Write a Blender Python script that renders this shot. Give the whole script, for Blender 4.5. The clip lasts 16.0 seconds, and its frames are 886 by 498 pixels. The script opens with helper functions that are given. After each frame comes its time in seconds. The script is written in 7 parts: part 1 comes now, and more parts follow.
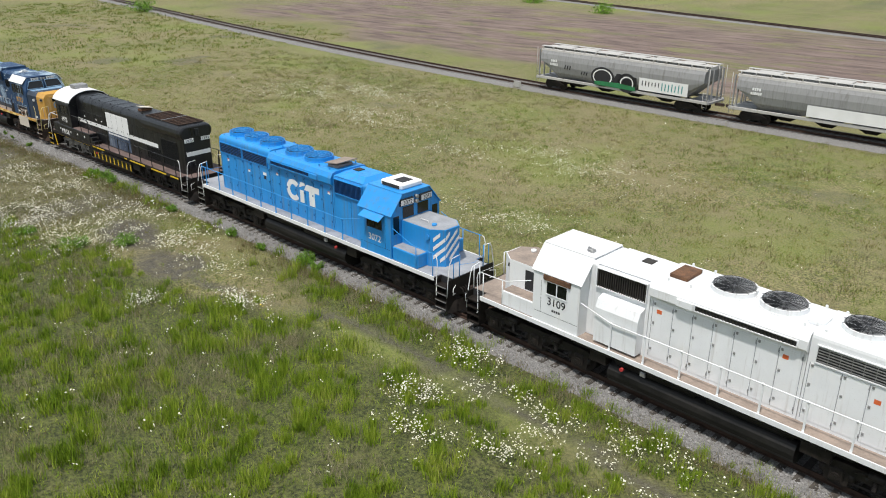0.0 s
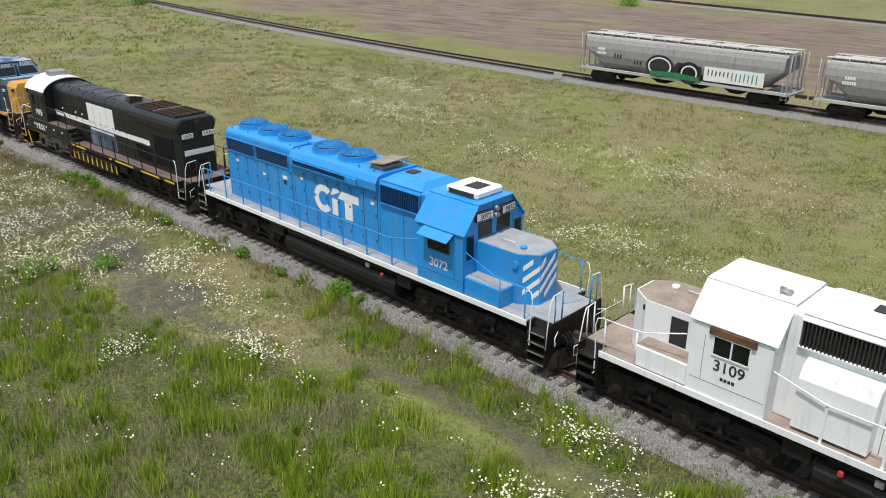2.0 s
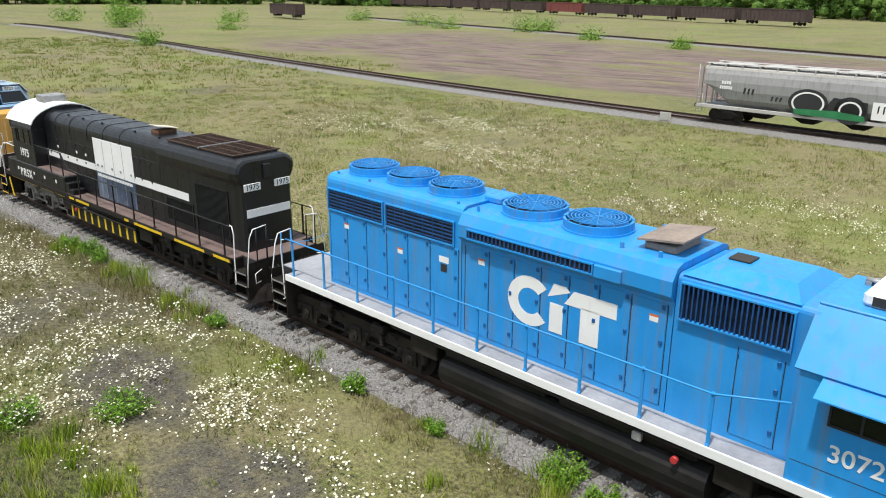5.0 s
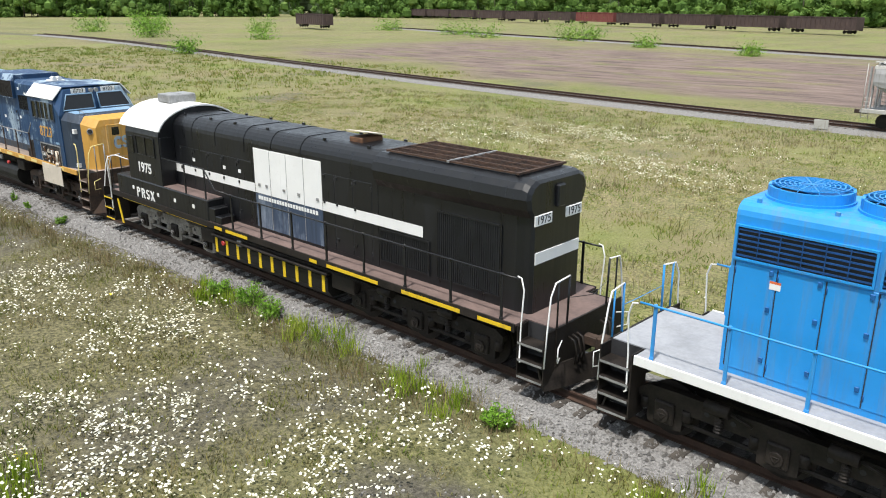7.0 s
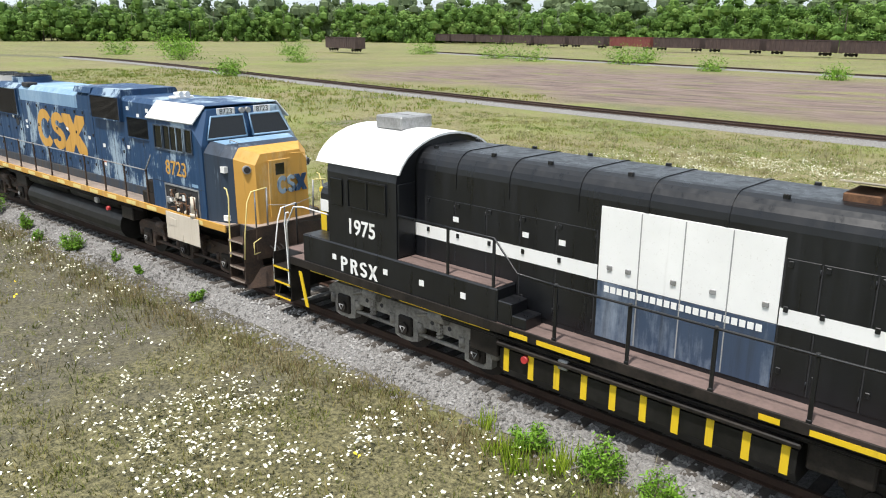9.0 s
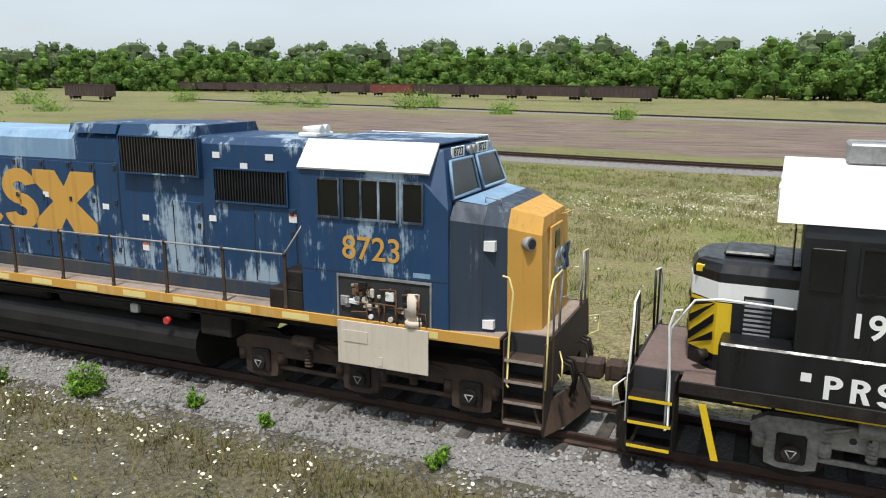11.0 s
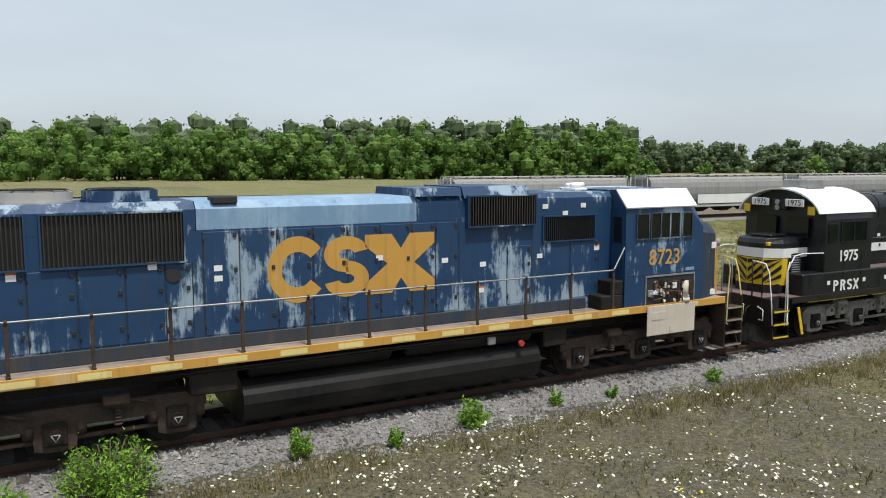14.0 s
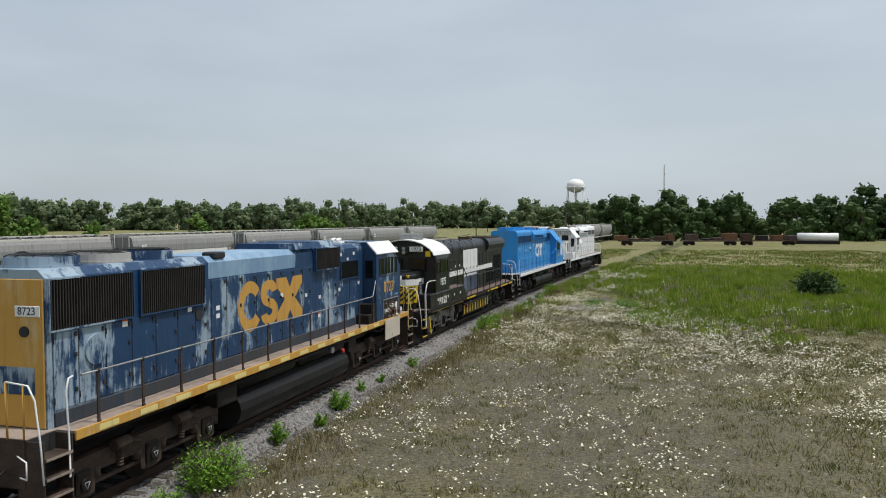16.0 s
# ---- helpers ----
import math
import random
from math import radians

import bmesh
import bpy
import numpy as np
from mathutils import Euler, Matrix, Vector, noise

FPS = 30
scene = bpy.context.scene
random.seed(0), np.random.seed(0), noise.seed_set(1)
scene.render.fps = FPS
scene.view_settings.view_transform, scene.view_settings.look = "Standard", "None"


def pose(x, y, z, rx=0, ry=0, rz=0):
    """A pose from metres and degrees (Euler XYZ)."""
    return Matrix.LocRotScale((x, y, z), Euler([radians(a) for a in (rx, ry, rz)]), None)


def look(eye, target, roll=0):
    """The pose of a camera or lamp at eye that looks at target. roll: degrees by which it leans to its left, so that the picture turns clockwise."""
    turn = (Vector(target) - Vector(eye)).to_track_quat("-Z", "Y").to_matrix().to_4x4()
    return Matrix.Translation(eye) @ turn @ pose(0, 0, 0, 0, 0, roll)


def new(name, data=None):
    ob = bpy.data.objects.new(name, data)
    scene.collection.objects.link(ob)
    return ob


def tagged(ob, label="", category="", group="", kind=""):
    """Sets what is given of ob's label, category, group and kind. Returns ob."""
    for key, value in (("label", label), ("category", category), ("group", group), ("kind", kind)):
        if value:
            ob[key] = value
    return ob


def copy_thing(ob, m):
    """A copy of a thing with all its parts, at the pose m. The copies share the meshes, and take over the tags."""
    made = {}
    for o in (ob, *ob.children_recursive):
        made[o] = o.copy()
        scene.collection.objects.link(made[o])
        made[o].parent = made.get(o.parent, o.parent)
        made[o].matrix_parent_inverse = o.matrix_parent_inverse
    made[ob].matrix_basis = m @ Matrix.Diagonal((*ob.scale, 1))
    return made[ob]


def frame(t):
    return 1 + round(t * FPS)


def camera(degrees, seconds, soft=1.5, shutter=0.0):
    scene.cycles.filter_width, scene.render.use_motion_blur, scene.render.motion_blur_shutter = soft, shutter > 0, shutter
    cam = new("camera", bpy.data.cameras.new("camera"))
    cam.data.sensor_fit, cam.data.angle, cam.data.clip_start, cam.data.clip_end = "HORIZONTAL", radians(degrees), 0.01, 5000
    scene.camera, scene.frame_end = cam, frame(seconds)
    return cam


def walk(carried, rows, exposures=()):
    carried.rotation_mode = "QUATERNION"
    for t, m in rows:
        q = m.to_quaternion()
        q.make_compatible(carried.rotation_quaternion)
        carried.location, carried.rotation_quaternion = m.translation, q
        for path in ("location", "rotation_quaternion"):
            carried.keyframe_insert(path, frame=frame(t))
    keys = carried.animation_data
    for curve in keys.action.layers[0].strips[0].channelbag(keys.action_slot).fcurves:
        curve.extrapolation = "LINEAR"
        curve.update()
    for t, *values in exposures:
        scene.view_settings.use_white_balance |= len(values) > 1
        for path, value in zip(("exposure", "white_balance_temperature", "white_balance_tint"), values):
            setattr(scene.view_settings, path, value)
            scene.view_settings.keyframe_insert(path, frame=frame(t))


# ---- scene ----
PATH = [
    (0.0, 62.668, -23.861, 15.688, 67.581, 0.022, 42.292),
    (0.5, 60.681, -22.953, 15.058, 67.669, -0.039, 42.291),
    (1.0, 58.647, -21.768, 14.411, 67.720, 0.090, 42.309),
    (1.5, 56.631, -20.481, 13.678, 67.825, 0.083, 42.354),
    (2.0, 54.588, -19.289, 13.042, 67.767, 0.059, 42.267),
    (2.5, 52.565, -18.083, 12.390, 67.874, 0.044, 42.262),
    (3.0, 50.412, -16.906, 11.777, 69.531, 0.056, 42.181),
    (3.2, 49.503, -16.435, 11.525, 70.069, 0.010, 42.232),
    (5.3, 39.179, -13.567, 9.394, 71.597, -0.187, 42.069),
    (5.5, 38.124, -13.541, 9.223, 71.660, -0.123, 42.098),
    (6.0, 35.446, -13.581, 8.817, 71.889, -0.064, 42.216),
    (6.5, 32.764, -13.511, 8.458, 72.159, -0.008, 42.333),
    (7.0, 29.987, -13.273, 8.152, 72.484, -0.072, 42.465),
    (7.5, 27.110, -12.949, 7.864, 72.694, -0.098, 42.589),
    (8.0, 24.173, -12.556, 7.539, 72.959, -0.082, 42.758),
    (8.5, 21.163, -12.160, 7.280, 73.357, -0.006, 42.900),
    (9.0, 18.005, -11.790, 7.030, 74.317, -0.213, 43.028),
    (9.2, 16.726, -11.685, 6.894, 74.723, -0.122, 43.075),
    (11.3, 2.533, -12.662, 5.999, 78.408, -0.231, 19.333),
    (11.5, 1.257, -12.984, 5.966, 78.814, -0.200, 16.303),
    (12.0, -1.958, -13.853, 5.902, 79.769, -0.158, 7.257),
    (12.5, -5.308, -14.746, 5.863, 80.752, -0.194, -1.599),
    (13.0, -8.730, -15.438, 5.820, 81.684, -0.204, -10.331),
    (13.5, -12.328, -15.984, 5.773, 82.662, -0.228, -19.165),
    (14.0, -15.999, -16.311, 5.734, 83.760, 0.020, -27.945),
    (14.5, -19.700, -16.060, 5.755, 84.640, 0.040, -37.350),
    (15.0, -23.330, -15.080, 5.860, 85.400, 0.000, -48.680),
    (15.5, -26.855, -13.751, 5.870, 86.480, -0.150, -60.978),
    (16.0, -29.800, -12.050, 5.900, 87.850, 0.200, -73.150),
]
cam = camera(58.84, 16.0, 1.05)
walk(cam, [(t, pose(x, y, z, rx, ry, rz)) for t, x, y, z, rx, ry, rz in PATH],
     exposures=[(0.0, 0.12), (3.0, 0.18), (6.0, 0.46), (9.0, 0.62), (11.5, 0.16), (12.5, 0.12), (14.0, 0.08), (15.5, -0.1), (16.0, -0.16)])

# ---- world and sun ----
SUN_EL, SUN_AZ = radians(70), radians(172)          # azimuth clockwise from +y
world = bpy.data.worlds.new("sky")
scene.world = world
world.use_nodes = True
wn, wl = world.node_tree.nodes, world.node_tree.links
sky = wn.new("ShaderNodeTexSky")
sky.sky_type = 'NISHITA'
sky.sun_disc = False
sky.sun_elevation, sky.sun_rotation = SUN_EL, SUN_AZ
sky.air_density, sky.dust_density, sky.ozone_density = 1.0, 3.0, 1.5
veil = wn.new("ShaderNodeMix")
veil.data_type = 'RGBA'
veil.inputs["Factor"].default_value = 0.72
veil.inputs["B"].default_value = (6.6, 7.4, 8.1, 1)   # thin high cloud
wl.new(sky.outputs[0], veil.inputs["A"])
wtc, wmap, wno, wramp = (wn.new("ShaderNodeTexCoord"), wn.new("ShaderNodeMapping"), wn.new("ShaderNodeTexNoise"), wn.new("ShaderNodeMapRange"))
wmap.inputs["Scale"].default_value = (1.2, 1.2, 5.0)
wl.new(wtc.outputs["Generated"], wmap.inputs["Vector"])
wl.new(wmap.outputs[0], wno.inputs["Vector"])
wno.inputs["Scale"].default_value, wno.inputs["Detail"].default_value = 1.6, 5
wramp.inputs[1].default_value, wramp.inputs[2].default_value = 0.3, 0.7
wramp.inputs[3].default_value, wramp.inputs[4].default_value = 0.6, 0.84
wl.new(wno.outputs[0], wramp.inputs[0])
wl.new(wramp.outputs[0], veil.inputs["Factor"])
wl.new(veil.outputs["Result"], wn["Background"].inputs["Color"])
wn["Background"].inputs["Strength"].default_value = 0.105
sun = new("sun", bpy.data.lights.new("sun", 'SUN'))
sun.data.energy, sun.data.angle, sun.data.color = 3.7, radians(3), (1.0, 0.96, 0.9)
sun.matrix_world = look((math.sin(SUN_AZ) * math.cos(SUN_EL) * 100, math.cos(SUN_AZ) * math.cos(SUN_EL) * 100, math.sin(SUN_EL) * 100), (0, 0, 0))


# ---- materials ----
def node_mat(name, rough=0.6, metal=0.0):
    m = bpy.data.materials.new(name)
    m.use_nodes = True
    p = m.node_tree.nodes["Principled BSDF"]
    p.inputs["Roughness"].default_value, p.inputs["Metallic"].default_value = rough, metal
    return m, m.node_tree.nodes, m.node_tree.links, p


def rgb(c):
    return (c[0], c[1], c[2], 1)


def noise_node(n, l, coord, scale, detail=6, stretch=(1, 1, 1), rough=0.6):
    mp, no = n.new("ShaderNodeMapping"), n.new("ShaderNodeTexNoise")
    mp.inputs["Scale"].default_value = stretch
    no.inputs["Scale"].default_value, no.inputs["Detail"].default_value, no.inputs["Roughness"].default_value = scale, detail, rough
    l.new(coord, mp.inputs["Vector"])
    l.new(mp.outputs[0], no.inputs["Vector"])
    return no.outputs[0]


def remap(n, l, src, a, b, c=0.0, d=1.0):
    r = n.new("ShaderNodeMapRange")
    for i, v in enumerate((a, b, c, d), 1):
        r.inputs[i].default_value = v
    l.new(src, r.inputs[0])
    return r.outputs[0]


def mix_col(n, l, fac, a, b, blend='MIX'):
    m = n.new("ShaderNodeMix")
    m.data_type, m.blend_type = 'RGBA', blend
    for key, v in (("Factor", fac), ("A", a), ("B", b)):
        if isinstance(v, (tuple, list)):
            m.inputs[key].default_value = rgb(v)
        elif isinstance(v, (int, float)):
            m.inputs[key].default_value = v
        else:
            l.new(v, m.inputs[key])
    return m.outputs["Result"]


def maths(n, l, op, a, b):
    m = n.new("ShaderNodeMath")
    m.operation = op
    for i, v in enumerate((a, b)):
        if isinstance(v, (int, float)):
            m.inputs[i].default_value = v
        else:
            l.new(v, m.inputs[i])
    return m.outputs[0]


def bump(n, l, p, height, dist, strength=0.5):
    b = n.new("ShaderNodeBump")
    b.inputs["Distance"].default_value, b.inputs["Strength"].default_value = dist, strength
    l.new(height, b.inputs["Height"])
    l.new(b.outputs[0], p.inputs["Normal"])


def paint(name, base, fade=None, fade_at=(0.6, 0.7), grime=(0.12, 0.1, 0.08), grime_at=(0.55, 0.8), rough=0.45, streak=True, spot=0.0, grime_max=0.6):
    """Old paint: blotches of faded coat, grime run down in streaks, fine speckle."""
    m, n, l, p = node_mat(name, rough)
    tc = n.new("ShaderNodeTexCoord").outputs["Object"]
    col = base
    soft = noise_node(n, l, tc, 1.1, 4)
    col = mix_col(n, l, remap(n, l, soft, 0.3, 0.7, 0, 0.35), base, [min(1, c * 1.25 + 0.01) for c in base])
    if fade:
        big = noise_node(n, l, tc, 0.42, 12, (1.5, 1.5, 0.85), 0.68)
        run = noise_node(n, l, tc, 3.4, 7, (2.4, 2.4, 0.22), 0.75)
        f = maths(n, l, 'ADD', maths(n, l, 'MULTIPLY', big, 0.74), maths(n, l, 'MULTIPLY', run, 0.26))
        col = mix_col(n, l, remap(n, l, f, fade_at[0], fade_at[1], 0, 0.9), col, fade)
    st = noise_node(n, l, tc, 2.2, 6, (2.6, 2.6, 0.16) if streak else (1, 1, 1), 0.65)
    col = mix_col(n, l, remap(n, l, st, grime_at[0], grime_at[1], 0, grime_max), col, grime)
    fine = noise_node(n, l, tc, 26, 3)
    col = mix_col(n, l, remap(n, l, fine, 0.62, 0.75, 0, 0.28), col, grime)
    l.new(col, p.inputs["Base Color"])
    l.new(remap(n, l, st, 0.3, 0.8, rough - 0.08, min(1, rough + 0.3)), p.inputs["Roughness"])
    bump(n, l, p, noise_node(n, l, tc, 3.5, 3), 0.006, 0.35)
    return m


def plain(name, base, rough=0.6, metal=0.0, var=0.3, scale=4.0, other=None, bumpd=0.004):
    m, n, l, p = node_mat(name, rough, metal)
    tc = n.new("ShaderNodeTexCoord").outputs["Object"]
    a = noise_node(n, l, tc, scale, 6)
    b = noise_node(n, l, tc, scale * 7, 4)
    f = maths(n, l, 'ADD', maths(n, l, 'MULTIPLY', a, 0.65), maths(n, l, 'MULTIPLY', b, 0.35))
    lo = [c * (1 - var) for c in base]
    hi = other or [min(1, c * (1 + var)) for c in base]
    l.new(mix_col(n, l, remap(n, l, f, 0.35, 0.65), lo, hi), p.inputs["Base Color"])
    l.new(remap(n, l, a, 0.3, 0.7, max(0.05, rough - 0.12), min(1, rough + 0.12)), p.inputs["Roughness"])
    bump(n, l, p, f, bumpd, 0.5)
    return m


M = {}
M["navy"] = paint("weathered_navy_paint", (0.004, 0.036, 0.1), (0.3, 0.39, 0.47), (0.51, 0.55), (0.03, 0.03, 0.03), (0.55, 0.8), 0.5)
M["paleblue"] = paint("sun_bleached_blue_paint", (0.16, 0.27, 0.4), (0.3, 0.42, 0.54), (0.46, 0.6), (0.03, 0.05, 0.09), (0.6, 0.8), 0.55)
M["nose"] = paint("sooty_navy_paint", (0.018, 0.032, 0.055), (0.3, 0.38, 0.45), (0.5, 0.6), (0.02, 0.02, 0.02), (0.5, 0.75), 0.55)
M["ochre"] = paint("faded_yellow_paint", (0.5, 0.27, 0.05), (0.55, 0.4, 0.2), (0.55, 0.65), (0.1, 0.07, 0.04), (0.55, 0.85), 0.55)
M["sky_blue"] = paint("bright_blue_paint", (0.012, 0.235, 0.6), (0.035, 0.3, 0.66), (0.5, 0.66), (0.13, 0.16, 0.18), (0.5, 0.72), 0.38, grime_max=0.5)
M["white"] = paint("chalky_white_paint", (0.7, 0.71, 0.72), (0.76, 0.76, 0.76), (0.5, 0.6), (0.28, 0.22, 0.17), (0.55, 0.85), 0.5, grime_max=0.55)
M["clean_white"] = paint("white_paint", (0.7, 0.7, 0.69), None, (0, 1), (0.35, 0.32, 0.28), (0.6, 0.95), 0.5, grime_max=0.4)
M["black"] = paint("dusty_black_paint", (0.0035, 0.004, 0.0055), (0.009, 0.01, 0.013), (0.5, 0.7), (0.035, 0.032, 0.03), (0.6, 0.88), 0.3, grime_max=0.22)
M["faded_door"] = paint("stained_dark_blue_paint", (0.03, 0.05, 0.09), (0.2, 0.24, 0.3), (0.5, 0.62), (0.02, 0.02, 0.02), (0.5, 0.75), 0.5)
M["safety"] = paint("safety_yellow_paint", (0.62, 0.42, 0.01), None, (0, 1), (0.12, 0.08, 0.03), (0.55, 0.85), 0.5)
M["safety_pale"] = paint("pale_yellow_reflector", (0.66, 0.55, 0.22), None, (0, 1), (0.2, 0.14, 0.08), (0.55, 0.85), 0.5)
M["under"] = plain("oily_black_running_gear", (0.009, 0.008, 0.0075), 0.62, 0.0, 0.5, 3.0, (0.028, 0.022, 0.018))
M["tank"] = plain("black_tank_steel", (0.006, 0.0057, 0.0055), 0.5, 0.0, 0.4, 1.2, (0.016, 0.0145, 0.013), 0.01)
for key in ("under", "tank"):
    M[key].node_tree.nodes["Principled BSDF"].inputs["Specular IOR Level"].default_value = 0.25
M["rusty_under"] = plain("rust_brown_running_gear", (0.028, 0.018, 0.013), 0.8, 0.0, 0.5, 3.0, (0.075, 0.045, 0.03))
M["pale_truck"] = plain("dusty_grey_truck", (0.16, 0.145, 0.13), 0.8, 0.0, 0.5, 2.5, (0.3, 0.28, 0.25))
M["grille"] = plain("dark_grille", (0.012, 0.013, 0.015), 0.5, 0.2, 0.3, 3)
M["grille_brown"] = plain("soot_brown_grille", (0.03, 0.026, 0.022), 0.7, 0.1, 0.4, 3)
M["grille_navy"] = plain("navy_grille", (0.008, 0.06, 0.2), 0.5, 0.1, 0.3, 3)
M["dark_blue_wire"] = plain("dark_blue_wire", (0.008, 0.1, 0.3), 0.5, 0.2, 0.3, 3)
M["deck"] = plain("grey_walkway", (0.27, 0.28, 0.3), 0.8, 0.0, 0.2, 1.5)
M["deck_tan"] = plain("tan_dusty_walkway", (0.25, 0.2, 0.165), 0.85, 0.0, 0.3, 1.5)
M["deck_red"] = plain("red_brown_walkway", (0.13, 0.09, 0.08), 0.85, 0.0, 0.3, 1.5)
M["rust"] = plain("rust", (0.11, 0.05, 0.025), 0.85, 0.1, 0.5, 5, (0.2, 0.1, 0.05))
M["dark_rust"] = plain("sooty_rust", (0.035, 0.02, 0.014), 0.85, 0.1, 0.5, 5, (0.1, 0.055, 0.035))
M["sooty"] = paint("soot_stained_lower_paint", (0.03, 0.034, 0.04), (0.012, 0.03, 0.06), (0.5, 0.6), (0.1, 0.075, 0.05), (0.5, 0.75), 0.7)
M["rail"] = plain("rusty_rail_steel", (0.06, 0.035, 0.025), 0.6, 0.4, 0.4, 6)
M["tie"] = plain("weathered_timber_tie", (0.035, 0.029, 0.025), 0.9, 0.0, 0.5, 5, (0.09, 0.078, 0.066), 0.01)
M["tie_grey"] = plain("sun_bleached_tie", (0.1, 0.088, 0.078), 0.9, 0.0, 0.4, 5, (0.19, 0.172, 0.155), 0.01)
M["glass"] = plain("dark_window_glass", (0.006, 0.007, 0.008), 0.12, 0.0, 0.2, 1)
# near-black: shade inside holes, fans and bays as colour; also seams and lettering
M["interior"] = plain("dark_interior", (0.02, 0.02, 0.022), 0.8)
M["steel"] = plain("grey_steel", (0.3, 0.3, 0.3), 0.5, 0.5, 0.3)
M["beige"] = paint("beige_primer", (0.52, 0.46, 0.38), (0.6, 0.55, 0.47), (0.5, 0.65), (0.2, 0.13, 0.08), (0.55, 0.85), 0.6)
M["orange_tag"] = plain("orange_tag", (0.6, 0.12, 0.03), 0.6, var=0.15)
M["red"] = plain("red_paint", (0.4, 0.03, 0.03), 0.5, var=0.2)
M["hopper"] = paint("dull_grey_car_paint", (0.25, 0.25, 0.25), (0.3, 0.3, 0.295), (0.48, 0.65), (0.12, 0.11, 0.1), (0.5, 0.8), 0.6, grime_max=0.75)
M["hopper_pale"] = paint("pale_grey_roof", (0.38, 0.37, 0.35), (0.45, 0.44, 0.42), (0.48, 0.65), (0.2, 0.15, 0.1), (0.55, 0.85), 0.7)
M["gondola"] = paint("rust_maroon_car_paint", (0.055, 0.035, 0.032), (0.1, 0.065, 0.055), (0.5, 0.65), (0.03, 0.02, 0.02), (0.5, 0.8), 0.8)
M["gondola_red"] = paint("dull_red_car_paint", (0.16, 0.04, 0.035), (0.2, 0.07, 0.06), (0.5, 0.65), (0.05, 0.02, 0.02), (0.5, 0.8), 0.8)
M["green_paint"] = plain("green_spray_paint", (0.02, 0.16, 0.06), 0.5, var=0.3, scale=1)
M["teal_paint"] = plain("teal_spray_paint", (0.03, 0.25, 0.25), 0.5, var=0.2, scale=1)


# ---- mesh building ----
class Mesh:
    """Collects vertices and faces of one part."""

    def __init__(self):
        self.v, self.f, self.smooth = [], [], set()

    def add(self, verts, faces, smooth=False):
        o = len(self.v)
        self.v += [tuple(q) for q in verts]
        for fc in faces:
            if smooth:
                self.smooth.add(len(self.f))
            self.f.append(tuple(o + i for i in fc))
        return self

    def box(self, x0, x1, y0, y1, z0, z1, c=0.0):
        x0, x1, y0, y1, z0, z1 = min(x0, x1), max(x0, x1), min(y0, y1), max(y0, y1), min(z0, z1), max(z0, z1)
        if c <= 0:
            v = [(x, y, z) for x in (x0, x1) for y in (y0, y1) for z in (z0, z1)]
            return self.add(v, [(0, 1, 3, 2), (4, 6, 7, 5), (0, 4, 5, 1), (2, 3, 7, 6), (0, 2, 6, 4), (1, 5, 7, 3)])
        c = min(c, (x1 - x0) * 0.45, (y1 - y0) * 0.45, (z1 - z0) * 0.45)
        v, idx = [], {}
        for i, x in enumerate((x0, x1)):
            for j, y in enumerate((y0, y1)):
                for k, z in enumerate((z0, z1)):
                    sx, sy, sz = (c, -c)[i], (c, -c)[j], (c, -c)[k]
                    for a, q in enumerate(((x, y + sy, z + sz), (x + sx, y, z + sz), (x + sx, y + sy, z))):
                        idx[i, j, k, a] = len(v)
                        v.append(q)
        g = lambda i, j, k, a: idx[i, j, k, a]
        f = []
        for i in (0, 1):
            f.append([g(i, 0, 0, 0), g(i, 0, 1, 0), g(i, 1, 1, 0), g(i, 1, 0, 0)])
            f.append([g(0, i, 0, 1), g(0, i, 1, 1), g(1, i, 1, 1), g(1, i, 0, 1)])
            f.append([g(0, 0, i, 2), g(0, 1, i, 2), g(1, 1, i, 2), g(1, 0, i, 2)])
            for j in (0, 1):
                f.append([g(i, j, 0, 0), g(i, j, 1, 0), g(i, j, 1, 1), g(i, j, 0, 1)])
                f.append([g(i, 0, j, 0), g(i, 1, j, 0), g(i, 1, j, 2), g(i, 0, j, 2)])
                f.append([g(0, i, j, 1), g(1, i, j, 1), g(1, i, j, 2), g(0, i, j, 2)])
                for k in (0, 1):
                    f.append([g(i, j, k, 0), g(i, j, k, 1), g(i, j, k, 2)])
        return self.add(v, f)

    def prism(self, prof, a, b, axis="x"):
        """A closed profile swept along an axis: for x the profile is (y, z), for y it is (x, z), for z it is (x, y)."""
        n = len(prof)
        put = {"x": lambda s, p: (s, p[0], p[1]), "y": lambda s, p: (p[0], s, p[1]), "z": lambda s, p: (p[0], p[1], s)}[axis]
        v = [put(a, p) for p in prof] + [put(b, p) for p in prof]
        return self.add(v, [tuple(range(n)), tuple(range(2 * n - 1, n - 1, -1))] + [(i, (i + 1) % n, n + (i + 1) % n, n + i) for i in range(n)])

    def loft(self, rings, smooth=False, caps=True):
        n = len(rings[0])
        v = [p for r in rings for p in r]
        f = [(k * n + i, k * n + (i + 1) % n, (k + 1) * n + (i + 1) % n, (k + 1) * n + i) for k in range(len(rings) - 1) for i in range(n)]
        self.add(v, f, smooth)
        if caps:
            o = len(self.v) - len(v)
            self.f += [tuple(o + i for i in range(n)), tuple(o + len(v) - n + i for i in range(n))]
        return self

    def cyl(self, p, q, r, seg=10, r2=None):
        p, q = Vector(p), Vector(q)
        d = (q - p).normalized()
        u = d.orthogonal().normalized()
        w = d.cross(u)
        r2 = r if r2 is None else r2
        ring = lambda c, s: [c + (u * math.cos(2 * math.pi * i / seg) + w * math.sin(2 * math.pi * i / seg)) * s for i in range(seg)]
        return self.loft([ring(p, r), ring(q, r2)], True)

